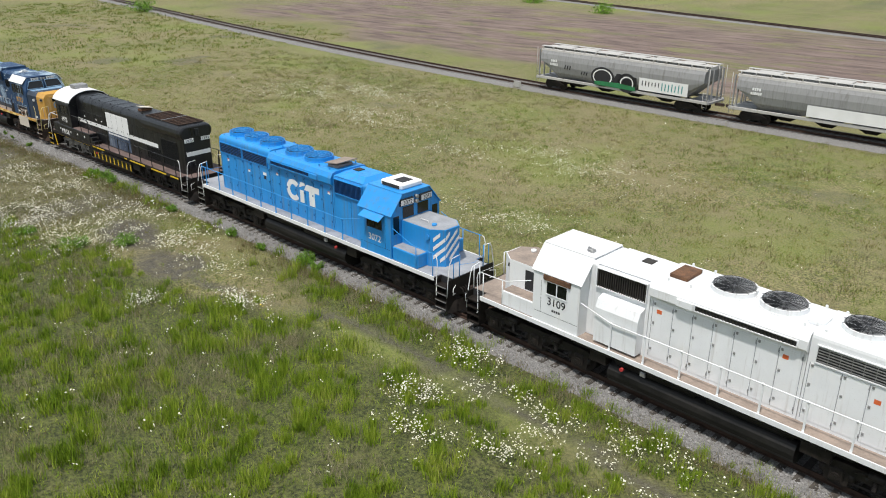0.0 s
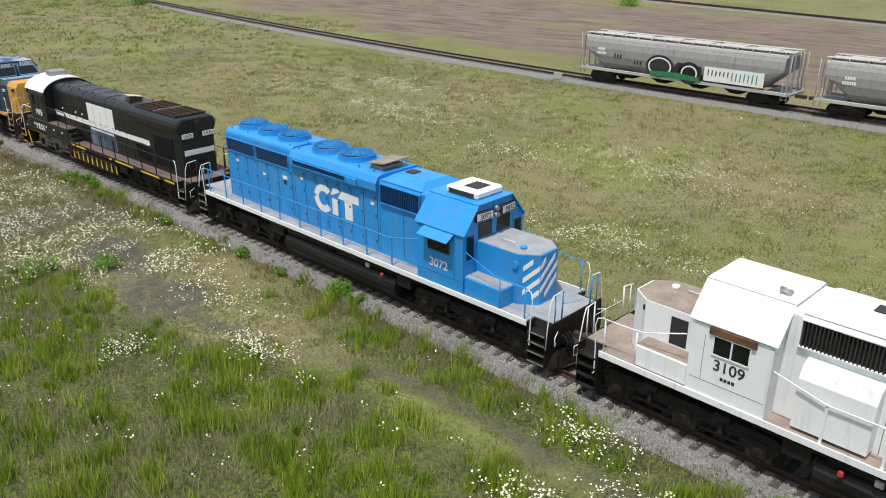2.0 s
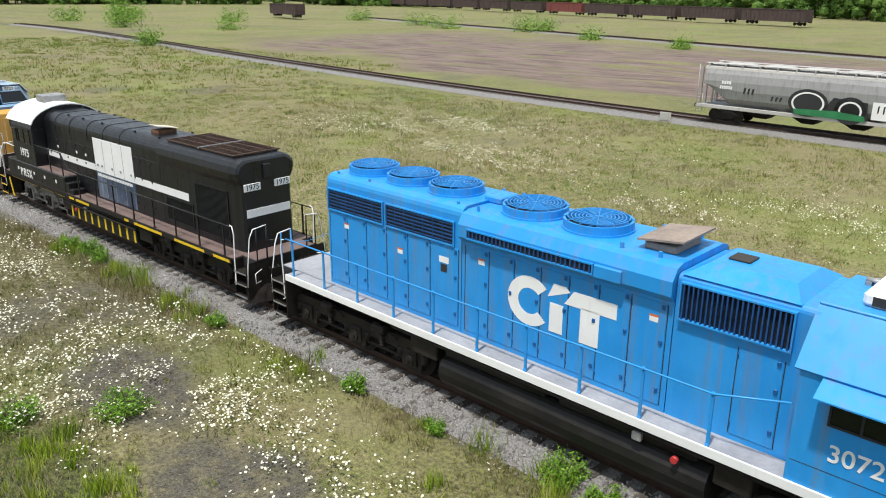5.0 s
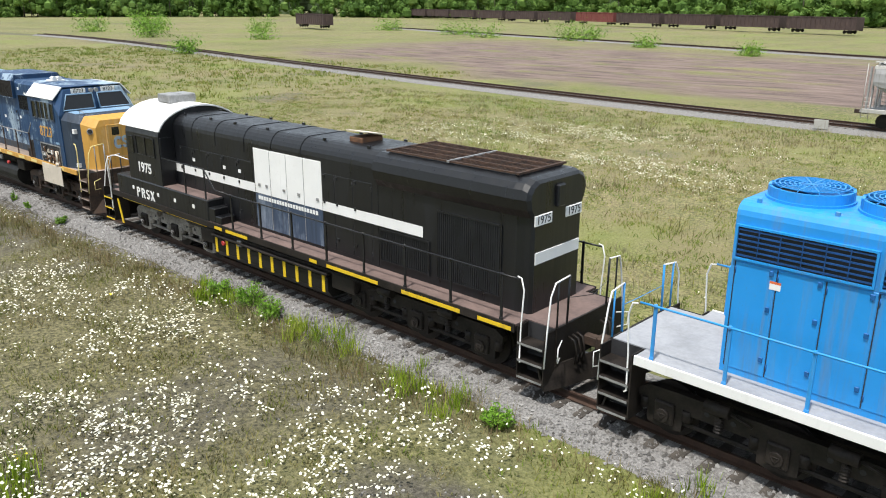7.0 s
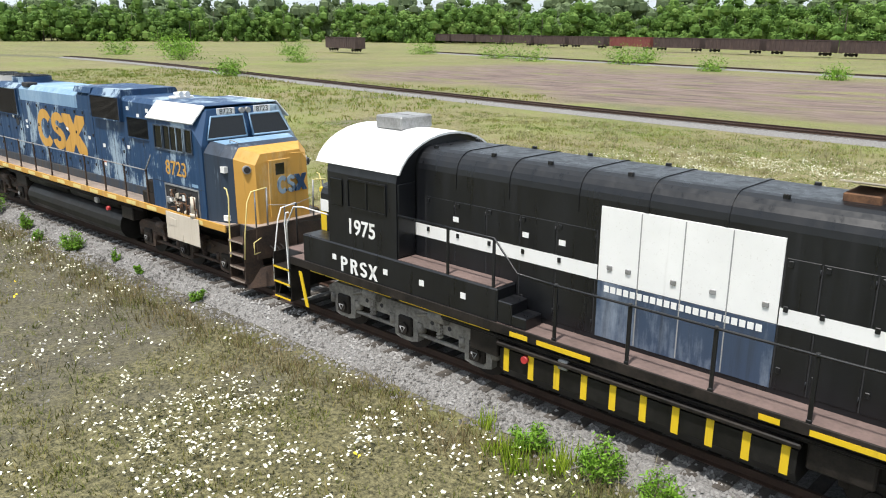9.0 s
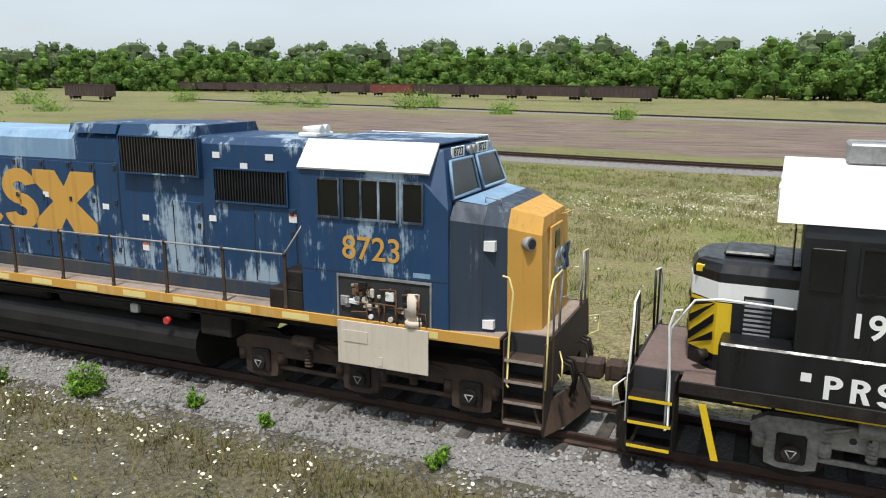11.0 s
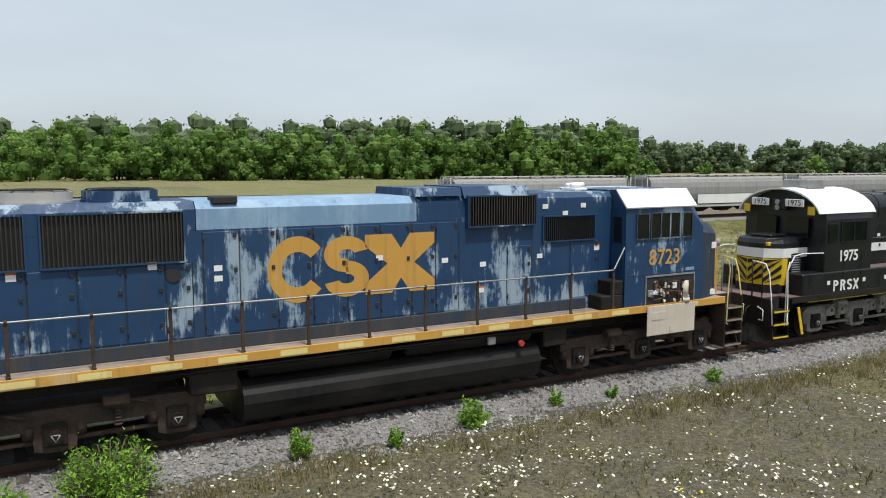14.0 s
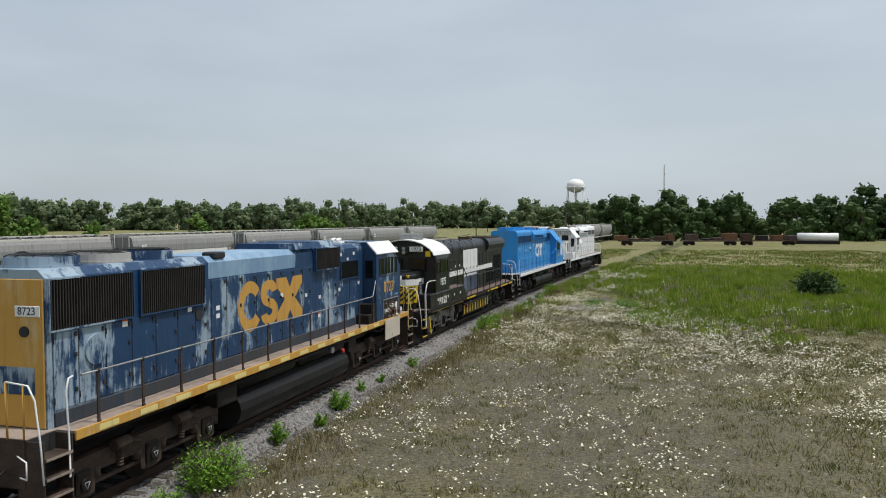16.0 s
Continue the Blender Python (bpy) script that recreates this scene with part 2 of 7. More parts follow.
    def tube(self, pts, r, seg=6):
        """One bent bar through the points."""
        p = [Vector(q) for q in pts]
        p = [q for k, q in enumerate(p) if k == 0 or (q - p[k - 1]).length > 1e-4]
        rings, u = [], None
        for k, q in enumerate(p):
            d = (p[min(k + 1, len(p) - 1)] - p[max(k - 1, 0)])
            d = d.normalized() if d.length > 1e-6 else Vector((0, 0, 1))
            u = d.orthogonal().normalized() if u is None else (u - d * u.dot(d)).normalized()
            w = d.cross(u)
            rings.append([q + (u * math.cos(2 * math.pi * i / seg) + w * math.sin(2 * math.pi * i / seg)) * r for i in range(seg)])
        return self.loft(rings, True)

    def ring(self, c, r0, r1, z0, z1, seg=24, a0=0.0, a1=2 * math.pi):
        """An annulus about a vertical axis."""
        full = abs(a1 - a0 - 2 * math.pi) < 1e-6
        m = seg if full else seg + 1
        v = []
        for i in range(m):
            a = a0 + (a1 - a0) * i / seg
            for r, z in ((r0, z0), (r1, z0), (r1, z1), (r0, z1)):
                v.append((c[0] + r * math.cos(a), c[1] + r * math.sin(a), z))
        f = []
        for i in range(seg):
            j = (i + 1) % m
            for k in range(4):
                f.append((4 * i + k, 4 * i + (k + 1) % 4, 4 * j + (k + 1) % 4, 4 * j + k))
        return self.add(v, f)

    def data(self, name, material):
        me = bpy.data.meshes.new(name)
        me.from_pydata(self.v, [], self.f)
        if self.smooth:
            me.polygons.foreach_set("use_smooth", [i in self.smooth for i in range(len(self.f))])
        bm = bmesh.new()
        bm.from_mesh(me)
        bmesh.ops.recalc_face_normals(bm, faces=bm.faces)
        bm.to_mesh(me)
        bm.free()
        me.materials.append(material)
        return me


def part(name, mesh, material, parent, label=""):
    ob = new(name, mesh.data(name, material) if isinstance(mesh, Mesh) else mesh)
    ob.parent = parent
    return tagged(ob, label)


def thing(name, x, y, z, rz, label, category, group="", kind=""):
    ob = new(name)
    ob.empty_display_size = 0.2
    ob.matrix_world = pose(x, y, z, 0, 0, rz)
    return tagged(ob, label, category, group, kind)


def text_mesh(body, size, material, m, depth=0.004, bold=0.0):
    cu = bpy.data.curves.new("lettering", 'FONT')
    cu.body, cu.size, cu.extrude, cu.align_x, cu.align_y, cu.offset = body, size, depth, 'CENTER', 'CENTER', bold
    ob = bpy.data.objects.new("lettering", cu)
    me = bpy.data.meshes.new_from_object(ob)
    bpy.data.objects.remove(ob)
    me.transform(m)
    me.materials.clear()
    me.materials.append(material)
    return me


def on_side(s, x, z, y):
    """A frame on a vertical side wall facing local y * s."""
    return Matrix.Translation((x, s * y, z)) @ (Matrix.Rotation(radians(90), 4, 'X') if s < 0 else Matrix.Rotation(radians(180), 4, 'Z') @ Matrix.Rotation(radians(90), 4, 'X'))


def on_end(s, x, z, y=0):
    """A frame on an end wall facing local x * s."""
    return Matrix.Translation((x, y, z)) @ Matrix.Rotation(radians(90 * s), 4, 'Z') @ Matrix.Rotation(radians(90), 4, 'X')


# ---- plan of the tracks ----
RAIL = 0.45


def main_y(x):
    return 0.2 - 0.0006 * (x - 8) ** 2 if x < 70 else main_y(69.9) - 0.0744 * (x - 69.9)


def smooth_line(pts, x):
    for (xa, ya), (xb, yb) in zip(pts, pts[1:]):
        if x <= xb or (xb, yb) == pts[-1]:
            return ya + (yb - ya) * (x - xa) / (xb - xa)


SECOND = np.polyfit([-180, -60, -6, 16, 50, 100, 150], [67.5, 53.0, 45.2, 43.6, 42.0, 41.5, 41.0], 4)


def second_y(x):
    return float(np.polyval(SECOND, x))


def third_y(x):
    return 117.0 - 0.3 * x if x > -160 else 165.0


def slope_of(fn, x):
    return math.degrees(math.atan((fn(x + 1) - fn(x - 1)) / 2))


# ---- locomotive parts ----
def wheel_mesh():
    m = Mesh()
    for y0, y1, r in ((-0.07, 0.06, 0.51), (0.06, 0.09, 0.54)):
        m.cyl((0, y0, 0), (0, y1, 0), r, 24)
    m.cyl((0, -0.12, 0), (0, -0.07, 0), 0.16, 12)
    return m


WHEEL = wheel_mesh().data("wheel", M["under"])


def truck(loco, xc, axles, material, wheelbase, label, cap=None):
    """A bogie: side frames with a dropped outline, journal boxes, springs, brake cylinders, wheels."""
    h = wheelbase / 2 + 0.55
    base = Mesh()
    base.box(xc - h + 0.3, xc + h - 0.3, -0.5, 0.5, 0.55, 0.85, 0.05)
    tr = part("truck", base, material, loco, label)
    for s in (-1, 1):
        fr = Mesh()
        prof = [(-h, 0.72), (-h, 0.86), (-h + 0.2, 0.98), (-h + 0.7, 1.0), (h - 0.7, 1.0), (h - 0.2, 0.98), (h, 0.86), (h, 0.72)]
        for a in axles[::-1]:
            prof += [(a + 0.44, 0.64), (a + 0.36, 0.52), (a + 0.34, 0.27), (a + 0.16, 0.22), (a - 0.16, 0.22), (a - 0.34, 0.27), (a - 0.36, 0.52), (a - 0.44, 0.64)]
        fr.prism([(xc + a, b) for a, b in prof], s * 1.0, s * 1.17, "y")
        for a in axles:
            for q in (-0.42, 0.42):
                fr.cyl((xc + a + q, s * 1.12, 0.5), (xc + a + q, s * 1.12, 0.72), 0.1, 8)
        part("side_frame", fr, material, tr)
        for a, b in zip(axles, axles[1:]):
            m0 = xc + (a + b) / 2
            for q in (-0.24, 0.0, 0.24):
                # discs laid on the frame, coloured dark like the shade in holes
                part("dark_hole_disc", Mesh().cyl((m0 + q, s * 1.168, 0.8), (m0 + q, s * 1.176, 0.8), 0.05, 10), M["interior"], tr)
            part("tie_bar", Mesh().box(m0 - 0.72, m0 + 0.72, s * 1.06, s * 1.14, 0.38, 0.46, 0.02), material, tr)
        for a in axles:
            jb = Mesh().box(xc + a - 0.2, xc + a + 0.2, s * 1.05, s * 1.24, 0.33, 0.76, 0.03)
            jb.cyl((xc + a, s * 1.24, 0.51), (xc + a, s * 1.29, 0.51), 0.13, 10)
            part("axle_box", jb, cap or material, tr)
            mark = [(xc + a + 0.085 * math.cos(q * 2.094 + 0.52), 0.51 + 0.085 * math.sin(q * 2.094 + 0.52)) for q in range(3)]
            for q in range(3):
                (x0, z0), (x1, z1) = mark[q], mark[(q + 1) % 3]
                part("cap_bar", Mesh().cyl((x0, s * 1.294, z0), (x1, s * 1.294, z1), 0.011, 5), M["steel"] if cap else material, tr)
        for a, b in zip(axles, axles[1:]):
            br = Mesh().cyl((xc + (a + b) / 2 - 0.25, s * 1.25, 1.02), (xc + (a + b) / 2 + 0.2, s * 1.25, 1.02), 0.12, 10)
            br.cyl((xc + (a + b) / 2 + 0.2, s * 1.25, 1.02), (xc + (a + b) / 2 + 0.6, s * 1.25, 0.9), 0.03, 6)
            br.box(xc + (a + b) / 2 - 0.05, xc + (a + b) / 2 + 0.02, s * 1.12, s * 1.26, 0.7, 1.0)
            part("brake_cylinder", br, material, tr)
        for k in (-1, 1):
            sp = Mesh()
            rings = []
            for z in range(11):
                rr = 0.085 if z % 2 else 0.06
                rings.append([(xc + k * (wheelbase / 4) + rr * math.cos(t * 0.785), s * 1.2 + rr * math.sin(t * 0.785), 0.55 + z * 0.03) for t in range(8)])
            sp.loft(rings)
            part("spring", sp, material, tr)
        for a in axles:
            w = new("wheel", WHEEL)
            w.parent = tr
            w.matrix_basis = Matrix.Translation((xc + a, s * 0.78, 0.51)) @ Matrix.Rotation(math.pi if s < 0 else 0, 4, 'X')
    for a in axles:
        part("axle", Mesh().cyl((xc + a, -0.7, 0.51), (xc + a, 0.7, 0.51), 0.09, 8), M["under"], tr)
        part("traction_motor", Mesh().box(xc + a - 0.35, xc + a + 0.35, -0.55, 0.55, 0.3, 0.75, 0.08), M["under"], tr)
    return tr


def fan(loco, x, z, r, material, inner, guard=None, h=0.2):
    d = Mesh().ring((x, 0), r - 0.05, r, z, z + h, 28)
    d.ring((x, 0), r, r + 0.03, z, z + 0.04, 28)
    f = part("fan", d, material, loco)
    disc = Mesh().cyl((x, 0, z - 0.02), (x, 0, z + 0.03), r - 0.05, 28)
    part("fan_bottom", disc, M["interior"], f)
    for i in range(8):
        a = i * math.pi / 4
        u, w = Vector((math.cos(a), math.sin(a), 0)), Vector((-math.sin(a), math.cos(a), 0))
        c0, c1 = Vector((x, 0, z + 0.1)) + u * 0.12, Vector((x, 0, z + 0.1)) + u * (r - 0.1)
        up = Vector((0, 0, 0.05))
        part("blade", Mesh().add([c0 - w * 0.07 - up * 0.5, c0 + w * 0.07 + up * 0.5, c1 + w * 0.15 + up, c1 - w * 0.15 - up], [(0, 1, 2, 3)]), inner, f)
    part("hub", Mesh().cyl((x, 0, z + 0.05), (x, 0, z + 0.17), 0.14, 12), inner, f)
    k = r - 0.09
    while k > 0.16:
        part("guard_ring", Mesh().ring((x, 0), k - 0.009, k + 0.009, z + h + 0.03, z + h + 0.045, 28), guard or inner, f)
        k -= 0.075
    for i in range(6):
        a = i * math.pi / 6
        bar = Mesh().tube([(x - math.cos(a) * r, -math.sin(a) * r, z + h), (x - math.cos(a) * r * 0.8, -math.sin(a) * r * 0.8, z + h + 0.04),
                           (x + math.cos(a) * r * 0.8, math.sin(a) * r * 0.8, z + h + 0.04), (x + math.cos(a) * r, math.sin(a) * r, z + h)], 0.009, 4)
        part("guard_bar", bar, guard or inner, f)
    return f


def grille(loco, x0, x1, z0, z1, y, s, frame_mat, slat_mat, step=0.09, vertical=True, rim=0.035, deep=0.05):
    """A panel coloured dark for the shade of a recess, with separate slats and a rim, proud of the side wall."""
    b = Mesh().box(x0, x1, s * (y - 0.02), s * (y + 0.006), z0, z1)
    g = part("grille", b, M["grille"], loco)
    fr = Mesh()
    for a in ((x0 - rim, x1 + rim, z0 - rim, z0), (x0 - rim, x1 + rim, z1, z1 + rim), (x0 - rim, x0, z0, z1), (x1, x1 + rim, z0, z1)):
        fr.box(a[0], a[1], s * (y - 0.01), s * (y + deep), a[2], a[3])
    part("grille_frame", fr, frame_mat, g)
    sl = Mesh()
    if vertical:
        k = int((x1 - x0) / step)
        for i in range(k):
            x = x0 + (i + 0.5) * (x1 - x0) / k
            sl.box(x - step * 0.16, x + step * 0.16, s * (y + 0.007), s * (y + deep - 0.008), z0, z1)
    else:
        k = int((z1 - z0) / step)
        for i in range(k):
            z = z0 + (i + 0.5) * (z1 - z0) / k
            sl.box(x0, x1, s * (y + 0.007), s * (y + deep - 0.015), z - step * 0.15, z + step * 0.15)
        k = int((x1 - x0) / 0.3)
        for i in range(1, k):
            x = x0 + i * (x1 - x0) / k
            sl.box(x - 0.008, x + 0.008, s * (y + deep - 0.014), s * (y + deep - 0.008), z0, z1)
    part("slats", sl, slat_mat, g)


def hood_doors(loco, xs, z0, z1, y, material, latch_mat, sides=(-1, 1)):
    """Side doors: thin leaves with gaps, latches and hinges."""
    for s in sides:
        for x in xs:
            part("seam", Mesh().box(x - 0.009, x + 0.009, s * (y - 0.01), s * (y + 0.004), z0, z1), M["deck"] if material == M["white"] else M["interior"], loco)
        for a, b in zip(xs, xs[1:]):
            d = part("hood_door", Mesh().box(a + 0.016, b - 0.016, s * (y - 0.01), s * (y + 0.012), z0, z1, 0.006), material, loco)
            for z in (z0 + 0.25, (z0 + z1) / 2 + 0.2, z1 - 0.12):
                part("latch", Mesh().box(b - 0.12, b - 0.05, s * (y + 0.008), s * (y + 0.035), z, z + 0.09, 0.008), latch_mat, d)
            for z in (z0 + 0.12, z1 - 0.2):
                part("hinge", Mesh().cyl((a + 0.02, s * (y + 0.012), z), (a + 0.02, s * (y + 0.012), z + 0.12), 0.012, 6), latch_mat, d)


def handrail(loco, xs, y, s, z, h, post_mat, rail_mat, tail=None, head=None):
    """Each post is a part; the rail runs through their tops."""
    for x in xs:
        p = Mesh().box(x - 0.032, x + 0.032, s * (y - 0.025), s * (y + 0.012), z - 0.12, z + h, 0.006)
        p.box(x - 0.04, x + 0.04, s * (y - 0.005), s * (y + 0.022), z - 0.16, z + 0.06, 0.006)
        p.cyl((x, s * y, z + h - 0.03), (x, s * y, z + h + 0.035), 0.032, 8)
        part("post", p, post_mat, loco)
    pts = ([head] if head else []) + [(x, s * y, z + h) for x in xs] + ([tail] if tail else [])
    pts = [(p[0], p[1], p[2]) for p in pts]
    part("handrail", Mesh().tube(pts, 0.021, 6), rail_mat, loco)


def step_well(loco, xo, xi, s, y, z_top, mat_tread, mat_side, n=4, edge=None):
    """Corner steps down from the platform; xo is the outer end."""
    dz = (z_top - 0.3) / n
    side = Mesh()
    for x in (xo, xi):
        side.box(x - 0.012, x + 0.012, s * 0.95, s * y, 0.28, z_top - 0.02)
    side.box(xo, xi, s * 0.94, s * 0.955, 0.28, z_top - 0.02)
    st = part("step_well", side, mat_side, loco)
    for i in range(n):
        z = 0.3 + i * dz
        t = Mesh().box(xo, xi, s * 1.15, s * y, z, z + 0.03, 0.005)
        t.box(xo, xi, s * (y - 0.002), s * (y + 0.02), z - 0.02, z + 0.035)
        part("tread", t, mat_tread, st)
        if edge:
            part("tread_edge", Mesh().box(min(xo, xi) + 0.02, max(xo, xi) - 0.02, s * (y + 0.021), s * (y + 0.03), z - 0.015, z + 0.03), edge, st)
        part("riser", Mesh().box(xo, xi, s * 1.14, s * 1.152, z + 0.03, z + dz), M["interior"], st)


def grab(loco, pts, mat, r=0.018):
    return part("grab_rail", Mesh().tube(pts, r, 6), mat, loco)


def coupler(loco, end, x_end, mat):
    """Knuckle, shank, hoses and snow pilot at an end of the frame."""
    s = end
    m = Mesh().box(x_end - s * 0.1, x_end + s * 0.35, -0.1, 0.1, 0.75, 0.98, 0.03)
    m.box(x_end + s * 0.3, x_end + s * 0.62, -0.17, 0.13, 0.7, 1.03, 0.05)
    m.box(x_end + s * 0.52, x_end + s * 0.6, 0.1, 0.2, 0.72, 1.0, 0.02)
    part("coupler", m, M["rusty_under"], loco)
    pl = Mesh()
    rings = []
    for y, dx in ((-1.45, -0.1), (-0.9, 0.12), (0, 0.32), (0.9, 0.12), (1.45, -0.1)):
        rings.append([(x_end + s * (dx - 0.12), y, 0.62), (x_end + s * (dx - 0.08), y, 0.62), (x_end + s * (dx + 0.1), y, 0.14), (x_end + s * (dx + 0.05), y, 0.14)])
    pl.loft(rings)
    part("pilot", pl, mat, loco)
    for y in (-0.75, -0.6, -0.45, 0.45, 0.6, 0.75):
        x = x_end + s * 0.06
        part("air_hose", Mesh().tube([(x, y, 1.15), (x + s * 0.14, y, 1.1), (x + s * 0.2, y * 0.96, 0.85), (x + s * 0.14, y * 0.9, 0.55)], 0.025, 6), M["under"], loco)


def tank_and_pipes(loco, x0, x1, deck, tank_mat, flat=False, low=0.22, rad=0.44):
    prof = []
    w = 1.42
    if flat:
        prof = [(-w, deck - 0.5), (-w, low + 0.2), (-w + 0.15, low), (w - 0.15, low), (w, low + 0.2), (w, deck - 0.5)]
    else:
        for i in range(9):
            a = math.pi / 2 + math.pi * i / 8
            prof.append((-w + rad + rad * math.cos(a), low + rad + rad * math.sin(a)))
        prof = prof + [(-p[0], p[1]) for p in prof[::-1]]
    t = part("fuel_tank", Mesh().prism(prof, x0, x1), tank_mat, loco)
    for s in (-1, 1):
        for a, b in ((x0 + 0.1, (x0 + x1) / 2 - 0.3), ((x0 + x1) / 2, x1 - 0.2)):
            r = Mesh().cyl((a + 0.08, s * 1.18, deck - 0.38), (b - 0.08, s * 1.18, deck - 0.38), 0.2, 14)
            r.cyl((a, s * 1.18, deck - 0.38), (a + 0.08, s * 1.18, deck - 0.38), 0.1, 14, 0.2)
            r.cyl((b - 0.08, s * 1.18, deck - 0.38), (b, s * 1.18, deck - 0.38), 0.2, 14, 0.1)
            part("air_reservoir", r, tank_mat, loco)
        p = Mesh().tube([(x0 - 1.6, s * 1.42, deck - 0.28), (x1 + 1.5, s * 1.42, deck - 0.28)], 0.025, 6)
        p.tube([(x0 - 1.6, s * 1.38, deck - 0.34), (x1 + 1.5, s * 1.38, deck - 0.34)], 0.018, 6)
        part("pipe", p, M["under"], loco)
        c = Mesh().cyl((x1 - 0.6, s * 1.4, deck - 0.55), (x1 - 0.6, s * 1.5, deck - 0.55), 0.07, 10)
        part("filler_cap", c, M["red"], loco)
        for xa, xb in ((x0 - 1.0, x0 - 0.1), (x1 + 0.1, x1 + 0.8)):
            part("equipment_box", Mesh().box(xa, xb, s * 0.9, s * 1.38, deck - 0.75, deck - 0.18, 0.03), M["under"], loco)
        part("gauge", Mesh().box(x1 - 1.5, x1 - 1.3, s * 1.36, s * 1.47, deck - 0.5, deck - 0.32, 0.02), M["steel"], loco)


def hood_profile(w, z0, z1, r, n=4):
    """A hood's section: upright sides and rounded top corners."""
    p = [(-w, z0)]
    for i in range(n + 1):
        a = math.pi - i * math.pi / 2 / n
        p.append((-w + r + r * math.cos(a), z1 - r + r * math.sin(a)))
    return p + [(-y, z) for y, z in p[::-1]]


def window(loco, s, x0, x1, z0, z1, y, frame_mat, panes=1, name="cab_window"):
    g = part(name, Mesh().box(x0, x1, s * (y - 0.012), s * (y + 0.008), z0, z1), M["glass"], loco)
    fr = Mesh()
    t = 0.035
    for a in ((x0 - t, x1 + t, z0 - t, z0), (x0 - t, x1 + t, z1, z1 + t), (x0 - t, x0, z0, z1), (x1, x1 + t, z0, z1)):
        fr.box(a[0], a[1], s * (y - 0.01), s * (y + 0.03), a[2], a[3])
    for i in range(1, panes):
        x = x0 + (x1 - x0) * i / panes
        fr.box(x - 0.02, x + 0.02, s * (y + 0.006), s * (y + 0.026), z0, z1)
    part("window_frame", fr, frame_mat, g)
    return g


def bars(x, z, w, h, n):
    """Plain upright bars that stand in for lettering: rectangles (x0, x1, z0, z1)."""
    step = w / n
    return [(x - w / 2 + i * step + step * 0.12, x - w / 2 + (i + 1) * step - step * 0.12, z - h / 2, z + h / 2) for i in range(n)]


def decal(loco, name, rects, y, s, material):
    """Flat painted rectangles (x0, x1, z0, z1) on a side wall, each a part."""
    for a in rects:
        part(name, Mesh().box(a[0], a[1], s * (y - 0.002), s * (y + 0.004), a[2], a[3]), material, loco)


def side_poly(loco, name, polys, y, s, material):
    """Flat painted shapes, each a part: outlines (x, z) laid on a side wall."""
    for p in polys:
        part(name, Mesh().prism(p, s * (y - 0.002), s * (y + 0.004), "y"), material, loco)


def arc_strip(cx, cz, r0x, r0z, r1x, r1z, a0, a1, n=24):
    """The outline of a ring sector in (x, z)."""
    if a1 - a0 >= 360:
        a1 = a0 + 359.5
    ang = [radians(a0 + (a1 - a0) * i / n) for i in range(n + 1)]
    return [[(cx + r1x * math.cos(a), cz + r1z * math.sin(a)) for a in ang] + [(cx + r0x * math.cos(a), cz + r0z * math.sin(a)) for a in ang[::-1]]]


def underframe(loco, half, deck, body_mat, deck_mat, sill_mat, w=1.53):
    """The frame and walkway of a locomotive between its end plates."""
    part("frame", Mesh().box(-half + 0.2, half - 0.2, -0.75, 0.75, deck - 0.55, deck - 0.05), M["under"], loco)
    part("walkway", Mesh().prism([(-half + 0.75, -w), (half - 0.75, -w), (half - 0.75, -1.1), (half, -1.1), (half, 1.1), (half - 0.75, 1.1),
                                  (half - 0.75, w), (-half + 0.75, w), (-half + 0.75, 1.1), (-half, 1.1), (-half, -1.1), (-half + 0.75, -1.1)], deck - 0.05, deck, "z"), deck_mat, loco)
    for s in (-1, 1):
        part("side_sill", Mesh().box(-half + 0.74, half - 0.74, s * (w - 0.03), s * (w + 0.012), deck - 0.17, deck + 0.012, 0.005), sill_mat, loco)
        part("end_plate", Mesh().box(s * (half - 0.03), s * (half + 0.02), -1.12, 1.12, deck - 0.85, deck + 0.01, 0.005), body_mat, loco)


def end_rails(loco, end, half, deck, post_mat, light_mat, w=1.5, h=1.0, gap=0.75):
    """The rails at the corner steps and across an end platform."""
    s = end
    for k in (-1, 1):
        grab(loco, [(s * (half - 0.72), k * w, deck + h), (s * (half - 0.62), k * w, deck + h - 0.02), (s * (half - 0.55), k * w, deck + h * 0.75),
                    (s * (half - 0.6), k * w, deck), (s * (half - 0.62), k * w, deck - 0.75), (s * (half - 0.58), k * (w + 0.03), deck - 0.78)], light_mat)
        grab(loco, [(s * (half + 0.0), k * 0.75, deck), (s * (half + 0.02), k * 0.75, deck + h)], post_mat, 0.024)
        grab(loco, [(s * (half + 0.02), k * 0.75, deck + h), (s * (half + 0.0), k * 1.2, deck + h * 0.95), (s * (half - 0.02), k * 1.32, deck + h * 0.7),
                    (s * half, k * 1.45, deck - 0.1), (s * half, k * 1.5, deck - 0.75)], light_mat)
        grab(loco, [(s * half, k * 1.1, deck), (s * half, k * 1.1, deck + h * 0.97)], post_mat, 0.02)
        grab(loco, [(s * (half + 0.1), k * 1.05, deck - 0.25), (s * (half + 0.22), k * 1.35, deck - 0.3), (s * (half + 0.22), k * 1.35, deck - 0.6), (s * (half + 0.1), k * 1.1, deck - 0.62)], light_mat, 0.014)
    grab(loco, [(s * (half + 0.02), -0.75, deck + h * 0.55), (s * (half + 0.14), 0, deck + h * 0.45), (s * (half + 0.02), 0.75, deck + h * 0.55)], post_mat, 0.008)


